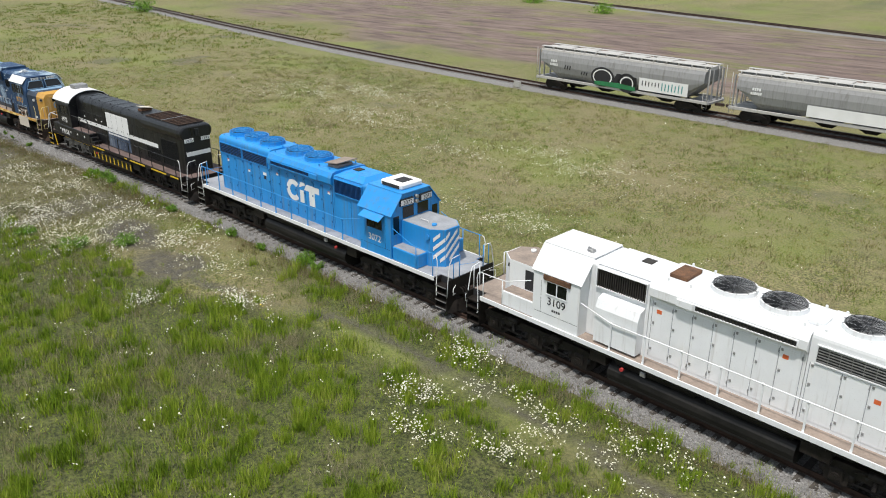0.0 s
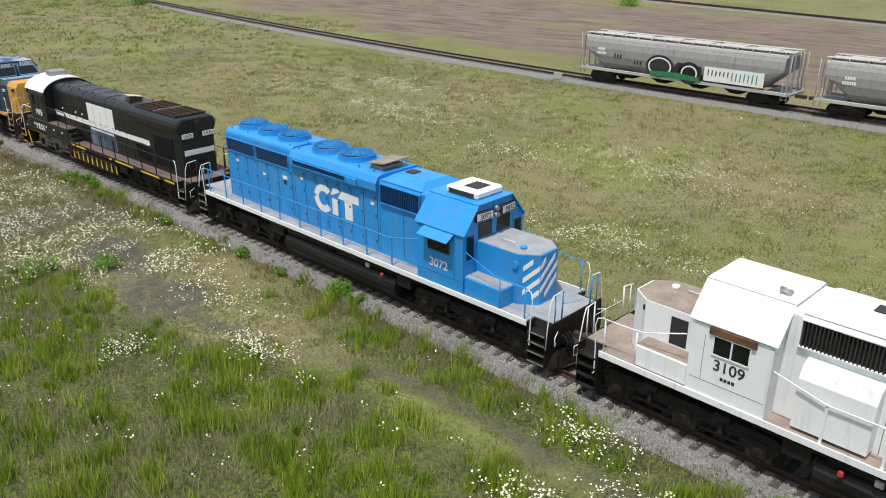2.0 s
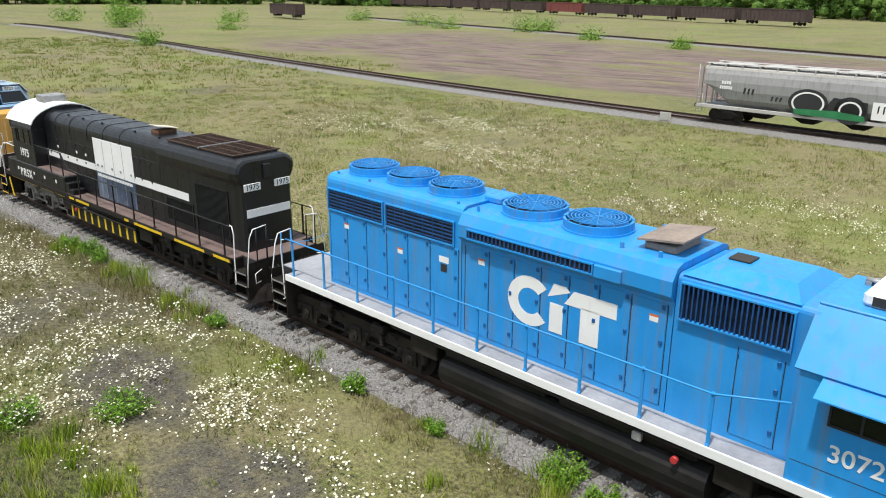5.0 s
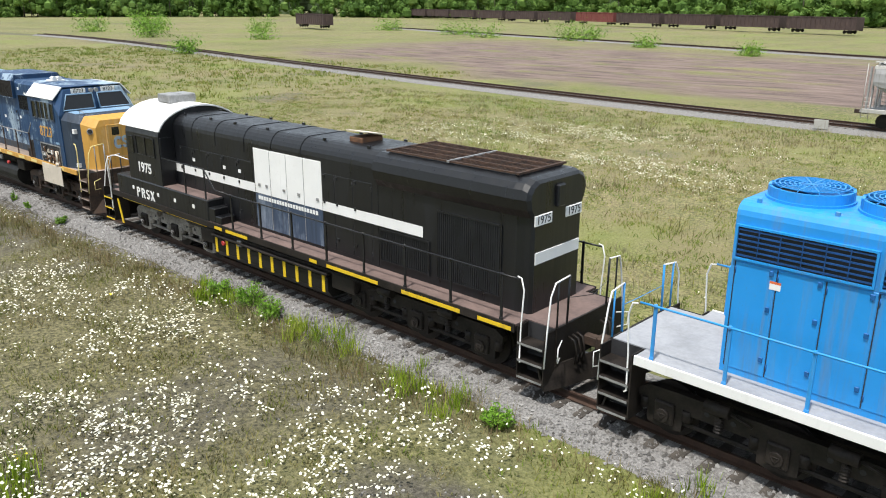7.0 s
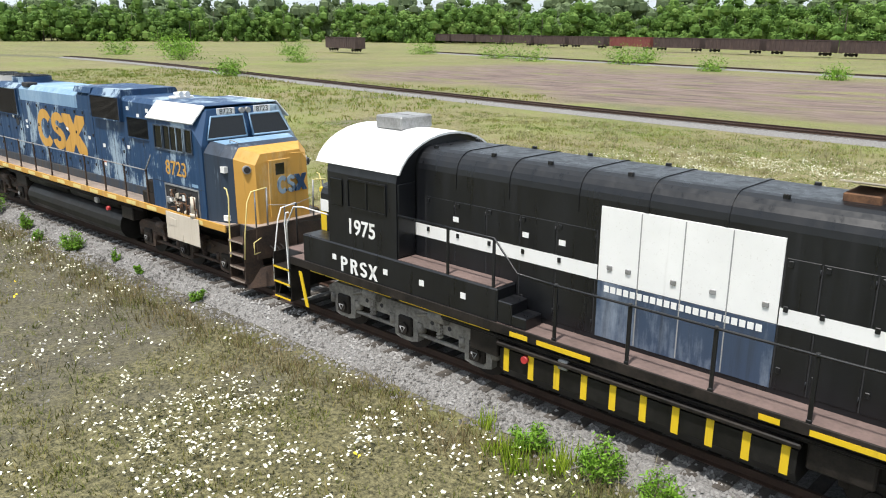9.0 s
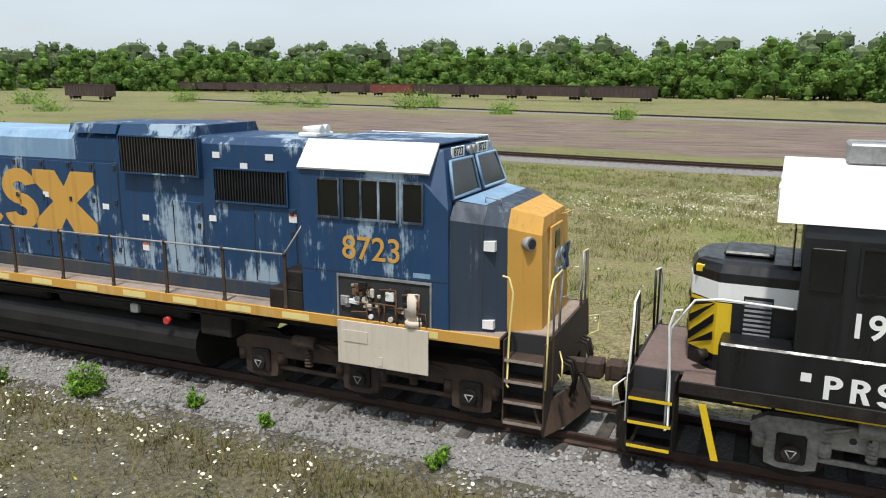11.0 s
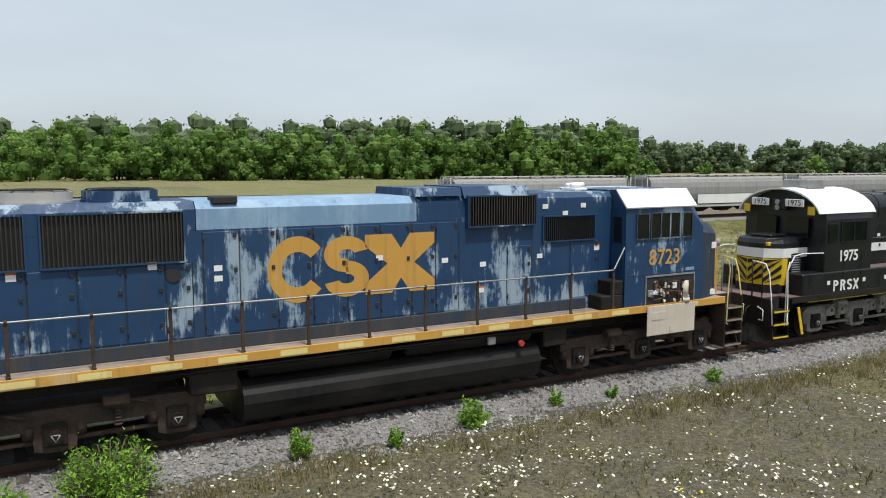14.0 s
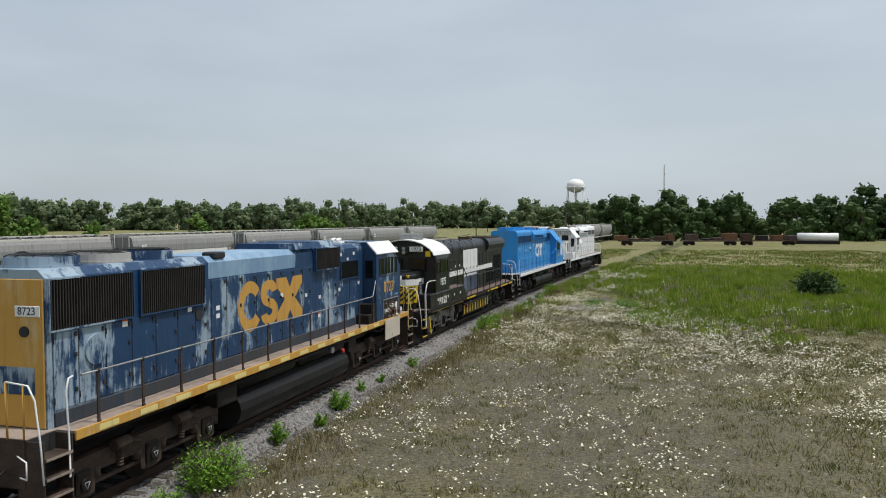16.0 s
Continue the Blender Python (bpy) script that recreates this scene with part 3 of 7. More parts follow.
# ---- six-axle road switchers with a low nose ----
def road_switcher(x, rz, body, grille_mat, slat_mat, deck_mat, sill_mat, post_mat, rail_mat, step_mat, number, num_mat, label, white_one=False):
    loco = thing("locomotive", x, main_y(x), RAIL, rz + slope_of(main_y, x), label, "locomotive", "locomotives in the row")
    deck, half, w = 1.62, 9.95, 0.98
    latch = M["steel"] if white_one else M["dark_blue_wire"]
    underframe(loco, half, deck, M["under"], deck_mat, sill_mat)
    for xc in (-6.63, 6.63):
        truck(loco, xc, (-2.07, 0, 2.07), M["under"], 4.14, "oily black three-axle truck")
    tank_and_pipes(loco, -3.4, 3.2, deck, M["tank"])
    for e in (-1, 1):
        coupler(loco, e, e * half, M["under"])
        end_rails(loco, e, half, deck, post_mat, rail_mat)
        for s in (-1, 1):
            step_well(loco, e * (half - 0.02), e * (half - 0.68), s, 1.5, deck, M["under"], M["under"], 4, step_mat)
    # long hood: radiator section, dynamic-brake section, engine-room section
    part("hood", Mesh().prism(hood_profile(w, deck, 4.62, 0.22), -7.87, -3.12), body, loco)
    db = [(-w, deck), (-w, 3.85), (-1.14, 4.0), (-1.14, 4.28), (-1.0, 4.5), (-0.8, 4.56), (0.8, 4.56), (1.0, 4.5), (1.14, 4.28), (1.14, 4.0), (w, 3.85), (w, deck)]
    part("brake_hood", Mesh().prism(db, -3.1, 2.06), body, loco)
    part("engine_hood", Mesh().prism(hood_profile(w, deck, 4.42, 0.12), 2.08, 4.5), body, loco)
    roof = Mesh()
    roof.loft([[(a, -0.97, 4.42), (b, -0.97, 4.42), (b, 0.97, 4.42), (a, 0.97, 4.42)] for a, b in ((2.15, 4.2),)] +
              [[(2.45, -0.55, 4.62), (3.95, -0.55, 4.62), (3.95, 0.55, 4.62), (2.45, 0.55, 4.62)]])
    part("roof_hatch", roof, body, loco)
    part("vent", Mesh().box(2.6, 3.0, -0.2, 0.2, 4.62, 4.66, 0.01), M["grille_brown"], loco)
    for s in (-1, 1):
        grille(loco, -7.8, -5.72, 3.7, 4.22, w, s, body, grille_mat, 0.085, False)
        grille(loco, -5.58, -3.35, 3.7, 4.22, w, s, body, grille_mat, 0.085, False)
        grille(loco, -2.8, 0.4, 4.03, 4.2, 1.14, s, body, slat_mat, 0.11, True, 0.03, 0.04)
        part("cable_box", Mesh().box(0.45, 1.05, s * 1.1, s * 1.2, 3.98, 4.24, 0.02), body, loco)
        grille(loco, 2.2, 4.15, 3.62, 4.28, w, s, body, slat_mat, 0.085, True, 0.03, 0.09)
        if white_one:
            duct = Mesh().prism([(s * w, deck + 0.1), (s * (w + 0.42), deck + 0.1), (s * (w + 0.42), 3.0), (s * (w + 0.3), 3.3), (s * w, 3.42)], 2.2, 3.9)
            part("air_duct", duct, body, loco)
    hood_doors(loco, [-7.8, -7.1, -6.35, -5.6, -4.85, -4.1, -3.2], deck + 0.12, 3.62, w, body, latch)
    hood_doors(loco, [-3.0, -2.3, -1.6, -0.9, -0.2, 0.5, 1.2, 1.95], deck + 0.12, 3.78, w, body, latch)
    if not white_one:
        hood_doors(loco, [3.3, 4.1], deck + 0.12, 3.4, w, body, latch)
    inner = M["steel"] if white_one else body
    for fx, r in ((-7.1, 0.66), (-5.65, 0.66), (-4.2, 0.66), (-1.85, 0.72), (-0.25, 0.72)):
        z = 4.62 if fx < -3.2 else 4.56
        fan(loco, fx, z, r, body, inner if white_one else M["dark_blue_wire"], M["grille"] if white_one else body)
    for lx in (-7.6, -6.4, -3.4, -2.8, 0.8, 1.6):
        for s in (-1, 1):
            part("lifting_lug", Mesh().box(lx - 0.04, lx + 0.04, s * 0.78, s * 0.82, 4.5, 4.68, 0.01), body, loco)
    part("roof_box", Mesh().box(-3.25, -2.75, -0.1, 0.55, 4.56, 4.72, 0.03), body, loco)
    part("exhaust_hatch", Mesh().box(1.1, 1.75, -0.5, 0.5, 4.56, 4.7, 0.02), M["rust"] if white_one else M["deck_tan"], loco)
    if not white_one:
        lid = Mesh().add([(1.0, -0.62, 4.72), (1.95, -0.62, 4.84), (1.95, 0.62, 4.86), (1.0, 0.62, 4.74), (1.0, -0.62, 4.76), (1.95, -0.62, 4.88), (1.95, 0.62, 4.9), (1.0, 0.62, 4.78)],
                         [(0, 1, 2, 3), (4, 5, 6, 7), (0, 1, 5, 4), (1, 2, 6, 5), (2, 3, 7, 6), (3, 0, 4, 7)])
        part("hatch_cover", lid, M["deck_tan"], loco, "weathered tan hatch cover")
    # cab
    cw = 1.5
    cab = [(-cw, deck), (-cw, 3.62), (-0.85, 4.42), (-0.6, 4.5), (0.6, 4.5), (0.85, 4.42), (cw, 3.62), (cw, deck)]
    c = part("cab", Mesh().prism(cab, 4.5, 6.58), body, loco)
    for s in (-1, 1):
        ov = Mesh().add([(4.42, s * 1.53, 3.6), (6.66, s * 1.53, 3.6), (6.66, s * 0.84, 4.45), (4.42, s * 0.84, 4.45),
                (4.42, s * 1.55, 3.63), (6.66, s * 1.55, 3.63), (6.66, s * 0.86, 4.48), (4.42, s * 0.86, 4.48)],
               [(0, 1, 2, 3), (4, 5, 6, 7), (0, 1, 5, 4), (1, 2, 6, 5), (2, 3, 7, 6), (3, 0, 4, 7)])
        part("roof_side", ov, body, c)
    part("cab_roof", Mesh().box(4.42, 6.66, -0.86, 0.86, 4.47, 4.53, 0.02), body, c)
    for s in (-1, 1):
        window(loco, s, 5.05, 5.95, 2.86, 3.34, cw, M["interior"] if not white_one else body, 2)
        aw = Mesh().add([(4.85, s * 1.5, 3.58), (6.2, s * 1.5, 3.58), (6.2, s * 1.88, 3.36), (4.85, s * 1.88, 3.36), (4.85, s * 1.5, 3.6), (6.2, s * 1.5, 3.6), (6.2, s * 1.88, 3.385), (4.85, s * 1.88, 3.385)],
                        [(0, 1, 2, 3), (4, 5, 6, 7), (0, 1, 5, 4), (1, 2, 6, 5), (2, 3, 7, 6), (3, 0, 4, 7)])
        if not white_one:
            part("awning", aw, body, loco)
        else:
            part("window_shade", Mesh().box(4.9, 6.1, s * 1.5, s * 1.56, 3.38, 3.58, 0.01), M["rust"], loco)
        part("number", text_mesh(number, 0.42, num_mat, on_side(s, 5.5, 2.56 if white_one else 2.36, cw + 0.006), bold=0.004), num_mat, loco)
        # cab side panels and step box
        decal(loco, "panel_line", [(4.55, 6.5, 2.02, 2.03), (6.2, 6.21, 2.03, 3.3)], cw, s, M["interior"])
        part("cab_door", Mesh().box(6.575, 6.6, s * 0.95, s * 1.42, deck + 0.1, 3.75, 0.01), body, loco)
        part("door_window", Mesh().box(6.6, 6.61, s * 1.02, s * 1.36, 2.75, 3.55, 0.003), M["glass"], loco)
        part("battery_box", Mesh().box(6.6, 8.15, s * 0.8, s * 1.46, deck, deck + 0.62, 0.03), body, loco)
        part("box_top", Mesh().box(6.62, 8.12, s * 0.85, s * 1.42, deck + 0.622, deck + 0.632), deck_mat, loco)
        part("front_window", Mesh().box(6.585, 6.6, s * 0.12, s * 0.78, 3.36, 3.86, 0.004), M["glass"], loco)
        part("number_board", Mesh().prism([(6.58, s * 0.2), (6.72, s * 0.22), (6.66, s * 0.95), (6.58, s * 0.98)], 3.95, 4.25, "z"), M["interior"], loco)
        nb = text_mesh(number, 0.26, M["interior"], on_end(1, 6.735, 4.1, s * 0.6) @ Matrix.Rotation(radians(4 * s), 4, 'Y'), 0.003)
        part("board_plate", Mesh().add([(6.725, s * 0.24, 3.98), (6.668, s * 0.94, 3.98), (6.668, s * 0.94, 4.22), (6.725, s * 0.24, 4.22)], [(0, 1, 2, 3)]), M["clean_white"], loco)
        part("number", nb, M["interior"], loco)
    part("headlight", Mesh().cyl((6.58, 0, 4.0), (6.74, 0, 4.0), 0.09, 12).cyl((6.58, 0, 4.22), (6.74, 0, 4.22), 0.09, 12), M["steel"], loco)
    if not white_one:
        ac = part("air_conditioner", Mesh().box(4.95, 6.35, -0.6, 0.7, 4.53, 4.78, 0.06), M["clean_white"], loco, "white rooftop air conditioner")
        part("grate", Mesh().box(5.5, 6.1, -0.3, 0.35, 4.78, 4.8, 0.005), M["interior"], ac)
        part("side_vent", Mesh().box(5.1, 6.2, -0.612, -0.6, 4.57, 4.72), M["grille_brown"], ac)
    else:
        part("antenna_plate", Mesh().box(5.0, 5.5, -0.5, 0.3, 4.53, 4.55, 0.005), M["clean_white"], loco)
    part("horn", Mesh().cyl((4.7, 0.45, 4.62), (5.0, 0.45, 4.62), 0.03, 8, 0.06).cyl((4.7, 0.55, 4.6), (4.95, 0.55, 4.6), 0.03, 8, 0.06).box(4.7, 4.8, 0.4, 0.6, 4.5, 4.6), M["steel"], loco)
    # nose
    nz = 3.3
    nose = Mesh().prism([(6.58, -0.85), (8.3, -0.85), (8.85, -0.42), (8.85, 0.42), (8.3, 0.85), (6.58, 0.85)], deck, nz, "z")
    nb = part("nose", nose, body, loco)
    part("nose_top", Mesh().prism([(6.6, -0.82), (8.28, -0.82), (8.8, -0.42), (8.8, 0.42), (8.28, 0.82), (6.6, 0.82)], nz, nz + 0.015, "z"), deck_mat, nb)
    part("nose_vent", Mesh().cyl((8.1, -0.35, nz), (8.1, -0.35, nz + 0.1), 0.11, 12), body, nb)
    grab(loco, [(7.2, -0.3, nz), (7.2, -0.3, nz + 0.1), (7.7, -0.3, nz + 0.1), (7.7, -0.3, nz)], M["clean_white"], 0.012)
    part("bell", Mesh().cyl((8.2, -0.86, 2.95), (8.2, -0.92, 2.95), 0.12, 12), body, nb)
    if not white_one:
        # slanting white bars rising round the nose front
        def nose_at(u):
            """Across the nose front from the near corner: u = 0 to 1.97 along its outline."""
            if u < 0.55:
                return 8.42 + 0.43 * u / 0.55, -0.764 + 0.344 * u / 0.55
            if u < 1.42:
                return 8.852, -0.42 + 0.84 * (u - 0.55) / 0.87
            return 8.852 - 0.43 * (u - 1.42) / 0.55, 0.42 + 0.344 * (u - 1.42) / 0.55

        for z0 in (1.15, 1.55, 1.95, 2.35, 2.75):
            st = Mesh()
            pts = []
            for i in range(21):
                u = 1.97 * i / 20
                zz = z0 + 0.85 * u
                if deck + 0.15 < zz < nz - 0.24:
                    q = nose_at(u)
                    pts.append([(q[0] + 0.006, q[1], zz), (q[0] + 0.006, q[1], zz + 0.17), (q[0] + 0.016, q[1], zz + 0.17), (q[0] + 0.016, q[1], zz)])
            if len(pts) > 2:
                part("stripe", st.loft(pts), M["clean_white"], nb)
    else:
        for s in (-1, 1):
            part("class_light", Mesh().box(8.3, 8.36, s * 0.8, s * 0.88, 3.0, 3.14, 0.01), M["interior"], nb)
            decal(loco, "panel_line", [(7.0, 7.5, 2.3, 3.1)], 0.852, s, M["interior"])
    for s in (-1, 1):
        xs = [-8.9] + [-7.55 + 1.34 * i for i in range(9)]
        handrail(loco, xs, 1.47, s, deck, 1.02, post_mat, post_mat, (4.45, s * 1.47, deck + 1.35), (-9.2, s * 1.47, deck + 1.02))
        grab(loco, [(6.7, s * 1.5, deck + 1.5), (7.9, s * 1.48, deck + 1.05), (8.6, s * 1.48, deck + 1.02), (9.2, s * 1.48, deck + 1.02)], post_mat)
        grab(loco, [(8.1, s * 1.47, deck - 0.1), (8.1, s * 1.47, deck + 1.05)], post_mat, 0.022)
        grab(loco, [(9.1, s * 1.47, deck - 0.1), (9.1, s * 1.47, deck + 1.02)], post_mat, 0.022)
    # decals: small tags on the doors
    for s in (-1, 1):
        for tx, tz in ((-7.2, 3.4), (-5.2, 3.2), (-2.6, 3.55), (1.6, 3.5)):
            decal(loco, "tag", [(tx, tx + 0.18, tz - 0.12, tz - 0.02)], w + 0.012, s, M["orange_tag"] if white_one else M["clean_white"])
            decal(loco, "tag", [(tx, tx + 0.18, tz - 0.02, tz + 0.02)], w + 0.012, s, M["orange_tag"])
    if not white_one:
        for s in (-1, 1):
            decal(loco, "notice", [(-3.8, -3.5, 3.2, 3.35)], w + 0.012, s, M["clean_white"])
            decal(loco, "notice", [(-3.75, -3.55, 2.98, 3.17)], w + 0.013, s, M["interior"])
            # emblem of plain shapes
            cx, cz = -1.35, 3.05
            y = w + 0.014
            k = 1 if s < 0 else -1
            polys = arc_strip(0.5, 0.5, 0.27, 0.27, 0.52, 0.52, 42, 318, 28)
            polys += [[(0.98, 0.02), (1.28, 0.02), (1.28, 0.62), (0.98, 0.62)], [(0.92, 0.72), (1.05, 1.02), (1.32, 1.02), (1.42, 0.93)],
                      [(1.3, 0.68), (1.5, 0.98), (2.4, 0.98), (2.4, 0.68)], [(1.66, 0.0), (2.06, 0.0), (2.06, 0.7), (1.66, 0.7)]]
            polys = [[((-1.72 + p[0] * 1.1) if k > 0 else (0.92 - p[0] * 1.1), 2.44 + p[1] * 1.06) for p in q] for q in polys]
            side_poly(loco, "emblem", polys, y, s, M["clean_white"])
    else:
        for s in (-1, 1):
            decal(loco, "marking", bars(5.5, 2.24, 0.4, 0.09, 4), cw + 0.002, s, M["interior"])
    return loco


road_switcher(33.07, 0, M["sky_blue"], M["grille_navy"], M["grille_navy"], M["deck"], M["clean_white"], M["sky_blue"], M["clean_white"], M["steel"], "3072", M["clean_white"],
              "bright blue diesel locomotive with white emblem and striped nose")
road_switcher(54.12, 180, M["white"], M["steel"], M["grille_brown"], M["deck_tan"], M["white"], M["white"], M["white"], M["under"], "3109", M["interior"],
              "chalky white diesel locomotive with black road number", True)


# ---- wide-cab locomotive in peeling navy and yellow ----
def wide_cab(x):
    loco = thing("locomotive", x, main_y(x), RAIL, slope_of(main_y, x), "navy and yellow wide-cab locomotive with badly peeling paint", "locomotive", "locomotives in the row")
    deck, half, w = 1.68, 10.23, 0.98
    body = M["navy"]
    underframe(loco, half, deck, M["rusty_under"], M["deck_tan"], M["ochre"])
    for s in (-1, 1):
        for i in range(15):
            xx = -8.9 + i * 1.2
            if xx < 8.6:
                decal(loco, "reflector", [(xx, xx + 0.55, deck - 0.14, deck - 0.03)], 1.545, s, M["safety_pale"])
    truck(loco, -6.88, (-2.07, 0, 2.07), M["rusty_under"], 4.14, "rust-brown three-axle truck", M["under"])
    truck(loco, 6.83, (-2.07, 0, 2.07), M["rusty_under"], 4.14, "rust-brown three-axle truck", M["under"])
    tank_and_pipes(loco, -3.6, 3.45, deck, M["tank"], False, 0.16, 0.47)
    for e in (-1, 1):
        coupler(loco, e, e * half, M["rusty_under"])
        end_rails(loco, e, half, deck, M["ochre"] if e < 0 else M["steel"], M["clean_white"] if e < 0 else M["safety_pale"])
        for s in (-1, 1):
            step_well(loco, e * (half - 0.02), e * (half - 0.68), s, 1.5, deck, M["rusty_under"], M["rusty_under"], 4, M["deck_tan"])
    hw = [(-w, deck), (-w, 4.02), (w, 4.02), (w, deck)]
    part("hood", Mesh().prism(hw, -9.55, 5.9), body, loco)
    part("hood_top", Mesh().prism([(-w, 4.024), (-w, 4.42), (-0.82, 4.57), (0.82, 4.57), (w, 4.42), (w, 4.024)], -4.3, 0.38), M["paleblue"], loco, "sun-bleached hood top")
    part("hood_top", Mesh().prism([(-w, 4.024), (-w, 4.42), (-0.82, 4.57), (0.82, 4.57), (w, 4.42), (w, 4.024)], -9.55, -4.32), body, loco)
    part("hood_top", Mesh().prism([(-w, 4.024), (-w, 4.45), (-0.85, 4.58), (0.85, 4.58), (w, 4.45), (w, 4.024)], 0.4, 5.9), body, loco)
    for s in (-1, 1):
        part("lower_duct", Mesh().box(-9.4, 5.1, s * 0.97, s * 1.02, deck + 0.005, deck + 0.27, 0.01), M["sooty"], loco, "soot-stained lower duct")
    part("hood_end", Mesh().box(-9.585, -9.553, -0.95, 0.95, deck + 0.02, 4.4, 0.01), M["ochre"], loco, "yellow end panel of the hood")
    part("roof_box", Mesh().prism([(-1.02, 4.56), (-0.95, 4.74), (0.95, 4.74), (1.02, 4.56)], 0.3, 1.5), body, loco)
    part("roof_box", Mesh().prism([(-1.04, 4.5), (-0.9, 4.76), (0.9, 4.76), (1.04, 4.5)], 1.55, 3.35), body, loco)
    part("exhaust", Mesh().box(-4.0, -3.5, -0.98, -0.6, 4.5, 4.66, 0.03), M["interior"], loco)
    for s in (-1, 1):
        grille(loco, -9.5, -7.2, 3.46, 4.38, w, s, body, M["grille_brown"], 0.07, True, 0.03, 0.07)
        grille(loco, -6.93, -4.55, 3.46, 4.38, w, s, body, M["grille_brown"], 0.07, True, 0.03, 0.07)
        grille(loco, 1.65, 3.48, 3.86, 4.53, w + 0.01, s, body, M["grille_brown"], 0.07, True, 0.03, 0.12)
        grille(loco, 3.78, 5.33, 3.42, 4.0, w, s, body, M["grille"], 0.06, True, 0.03, 0.05)
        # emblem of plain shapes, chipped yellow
        y = w + 0.013
        k = 1 if s < 0 else -1
        polys = arc_strip(0.62, 0.66, 0.34, 0.36, 0.63, 0.68, 38, 322, 28)
        polys += arc_strip(1.68, 0.92, 0.17, 0.1, 0.5, 0.38, 12, 275, 18) + arc_strip(1.68, 0.4, 0.17, 0.1, 0.5, 0.38, -168, 95, 18)
        polys += [[(2.1, 1.3), (2.72, 1.3), (2.94, 0.98), (3.16, 1.3), (3.76, 1.3), (3.76, 1.06), (3.26, 0.66), (3.76, 0.26), (3.76, 0.02), (3.16, 0.02), (2.94, 0.34), (2.72, 0.02), (2.1, 0.02), (2.1, 0.26), (2.62, 0.66), (2.1, 1.06)]]
        cx0 = -2.95
        side_poly(loco, "emblem", [[(cx0 + p[0] if k > 0 else -cx0 - 2.0 - p[0] + 0.0, 2.48 + p[1]) for p in q] for q in polys], y, s, M["ochre"])
        for tx, tz, c in ((2.0, 3.0, 0), (3.6, 3.1, 0), (-0.6, 3.3, 0), (1.0, 3.15, 0), (5.35, 3.2, 1), (3.75, 4.28, 0), (4.35, 4.1, 0), (4.9, 4.28, 0), (1.95, 2.4, 1), (-5.2, 3.4, 1), (-7.5, 3.35, 1), (-4.0, 3.3, 0), (-4.0, 3.1, 0)):
            decal(loco, "tag", [(tx, tx + 0.16, tz - 0.08, tz + 0.03)], w + 0.014, s, M["clean_white"])
            if c:
                decal(loco, "tag", [(tx, tx + 0.16, tz + 0.03, tz + 0.07)], w + 0.014, s, M["orange_tag"])
        part("wheel_vent", Mesh().cyl((-8.3, s * w, 2.95), (-8.3, s * (w + 0.05), 2.95), 0.3, 20), body, loco)
        part("port", Mesh().cyl((-4.75, s * w, 3.2), (-4.75, s * (w + 0.03), 3.2), 0.14, 14), M["interior"], loco)
        handrail(loco, [-8.85 + 1.31 * i for i in range(12)], 1.5, s, deck, 0.98, M["rusty_under"], M["steel"], (6.05, s * 1.45, deck + 1.7), (-9.3, s * 1.5, deck + 0.98))
        part("step_box", Mesh().box(5.2, 5.9, s * 0.98, s * 1.48, deck, deck + 0.35, 0.02).box(5.5, 5.9, s * 0.98, s * 1.48, deck + 0.35, deck + 0.7, 0.02), M["under"], loco)
    hood_doors(loco, [-9.4, -8.75, -8.0, -7.2, -6.4, -5.6, -4.9, -4.4], deck + 0.3, 3.4, w, body, M["interior"])
    hood_doors(loco, [-4.2, -3.5, -2.75, -2.0, -1.25, -0.5, 0.25, 0.85, 1.45], deck + 0.3, 3.98, w, body, M["interior"])
    hood_doors(loco, [2.75, 3.45], deck + 0.3, 3.35, w, body, M["interior"])
    hood_doors(loco, [4.6, 5.5], deck + 0.3, 3.36, w, body, M["interior"])
    for fx in (-8.55, -7.0, -5.5):
        fan(loco, fx, 4.57, 0.68, body if fx != -7.0 else M["hopper_pale"], M["grille"])
    part("end_emblem", Mesh().box(-9.6, -9.586, -0.75, 0.75, 2.3, 2.8, 0.005), M["navy"], loco)
    for s in (-1, 1):
        part("board_plate", Mesh().box(-9.61, -9.586, s * 0.35, s * 0.9, 3.72, 3.92, 0.01), M["clean_white"], loco)
        part("number", text_mesh("8723", 0.2, M["interior"], on_end(-1, -9.612, 3.82, s * 0.62), 0.003), M["interior"], loco)
        part("end_port", Mesh().cyl((-9.585, s * 0.55, 3.45), (-9.62, s * 0.55, 3.45), 0.1, 14), M["interior"], loco)
    # cab
    cw = 1.5
    cab = [(-cw, deck), (-cw, 4.16), (-1.12, 4.58), (1.12, 4.58), (cw, 4.16), (cw, deck)]
    c = Mesh().prism(cab, 5.92, 8.05)
    cb = part("cab", c, body, loco)
    ws = Mesh()   # slanted front of the cab down to the nose
    rear = [(8.05, y, z) for y, z in cab]
    front = [(8.62, -cw, deck), (8.6, -cw, 3.62), (8.36, -1.12, 4.52), (8.36, 1.12, 4.52), (8.6, cw, 3.62), (8.62, cw, deck)]
    rear[1], rear[4] = (8.05, -cw, 4.16), (8.05, cw, 4.16)
    ws.loft([rear, front])
    part("cab_front", ws, body, loco)
    for s in (-1, 1):
        rf = Mesh().add([(5.9, s * 1.53, 4.16), (8.3, s * 1.53, 4.16), (8.3, s * 1.13, 4.6), (5.9, s * 1.13, 4.6), (5.9, s * 1.55, 4.19), (8.3, s * 1.55, 4.19), (8.3, s * 1.15, 4.63), (5.9, s * 1.15, 4.63)],
               [(0, 1, 2, 3), (4, 5, 6, 7), (0, 1, 5, 4), (1, 2, 6, 5), (2, 3, 7, 6), (3, 0, 4, 7)])
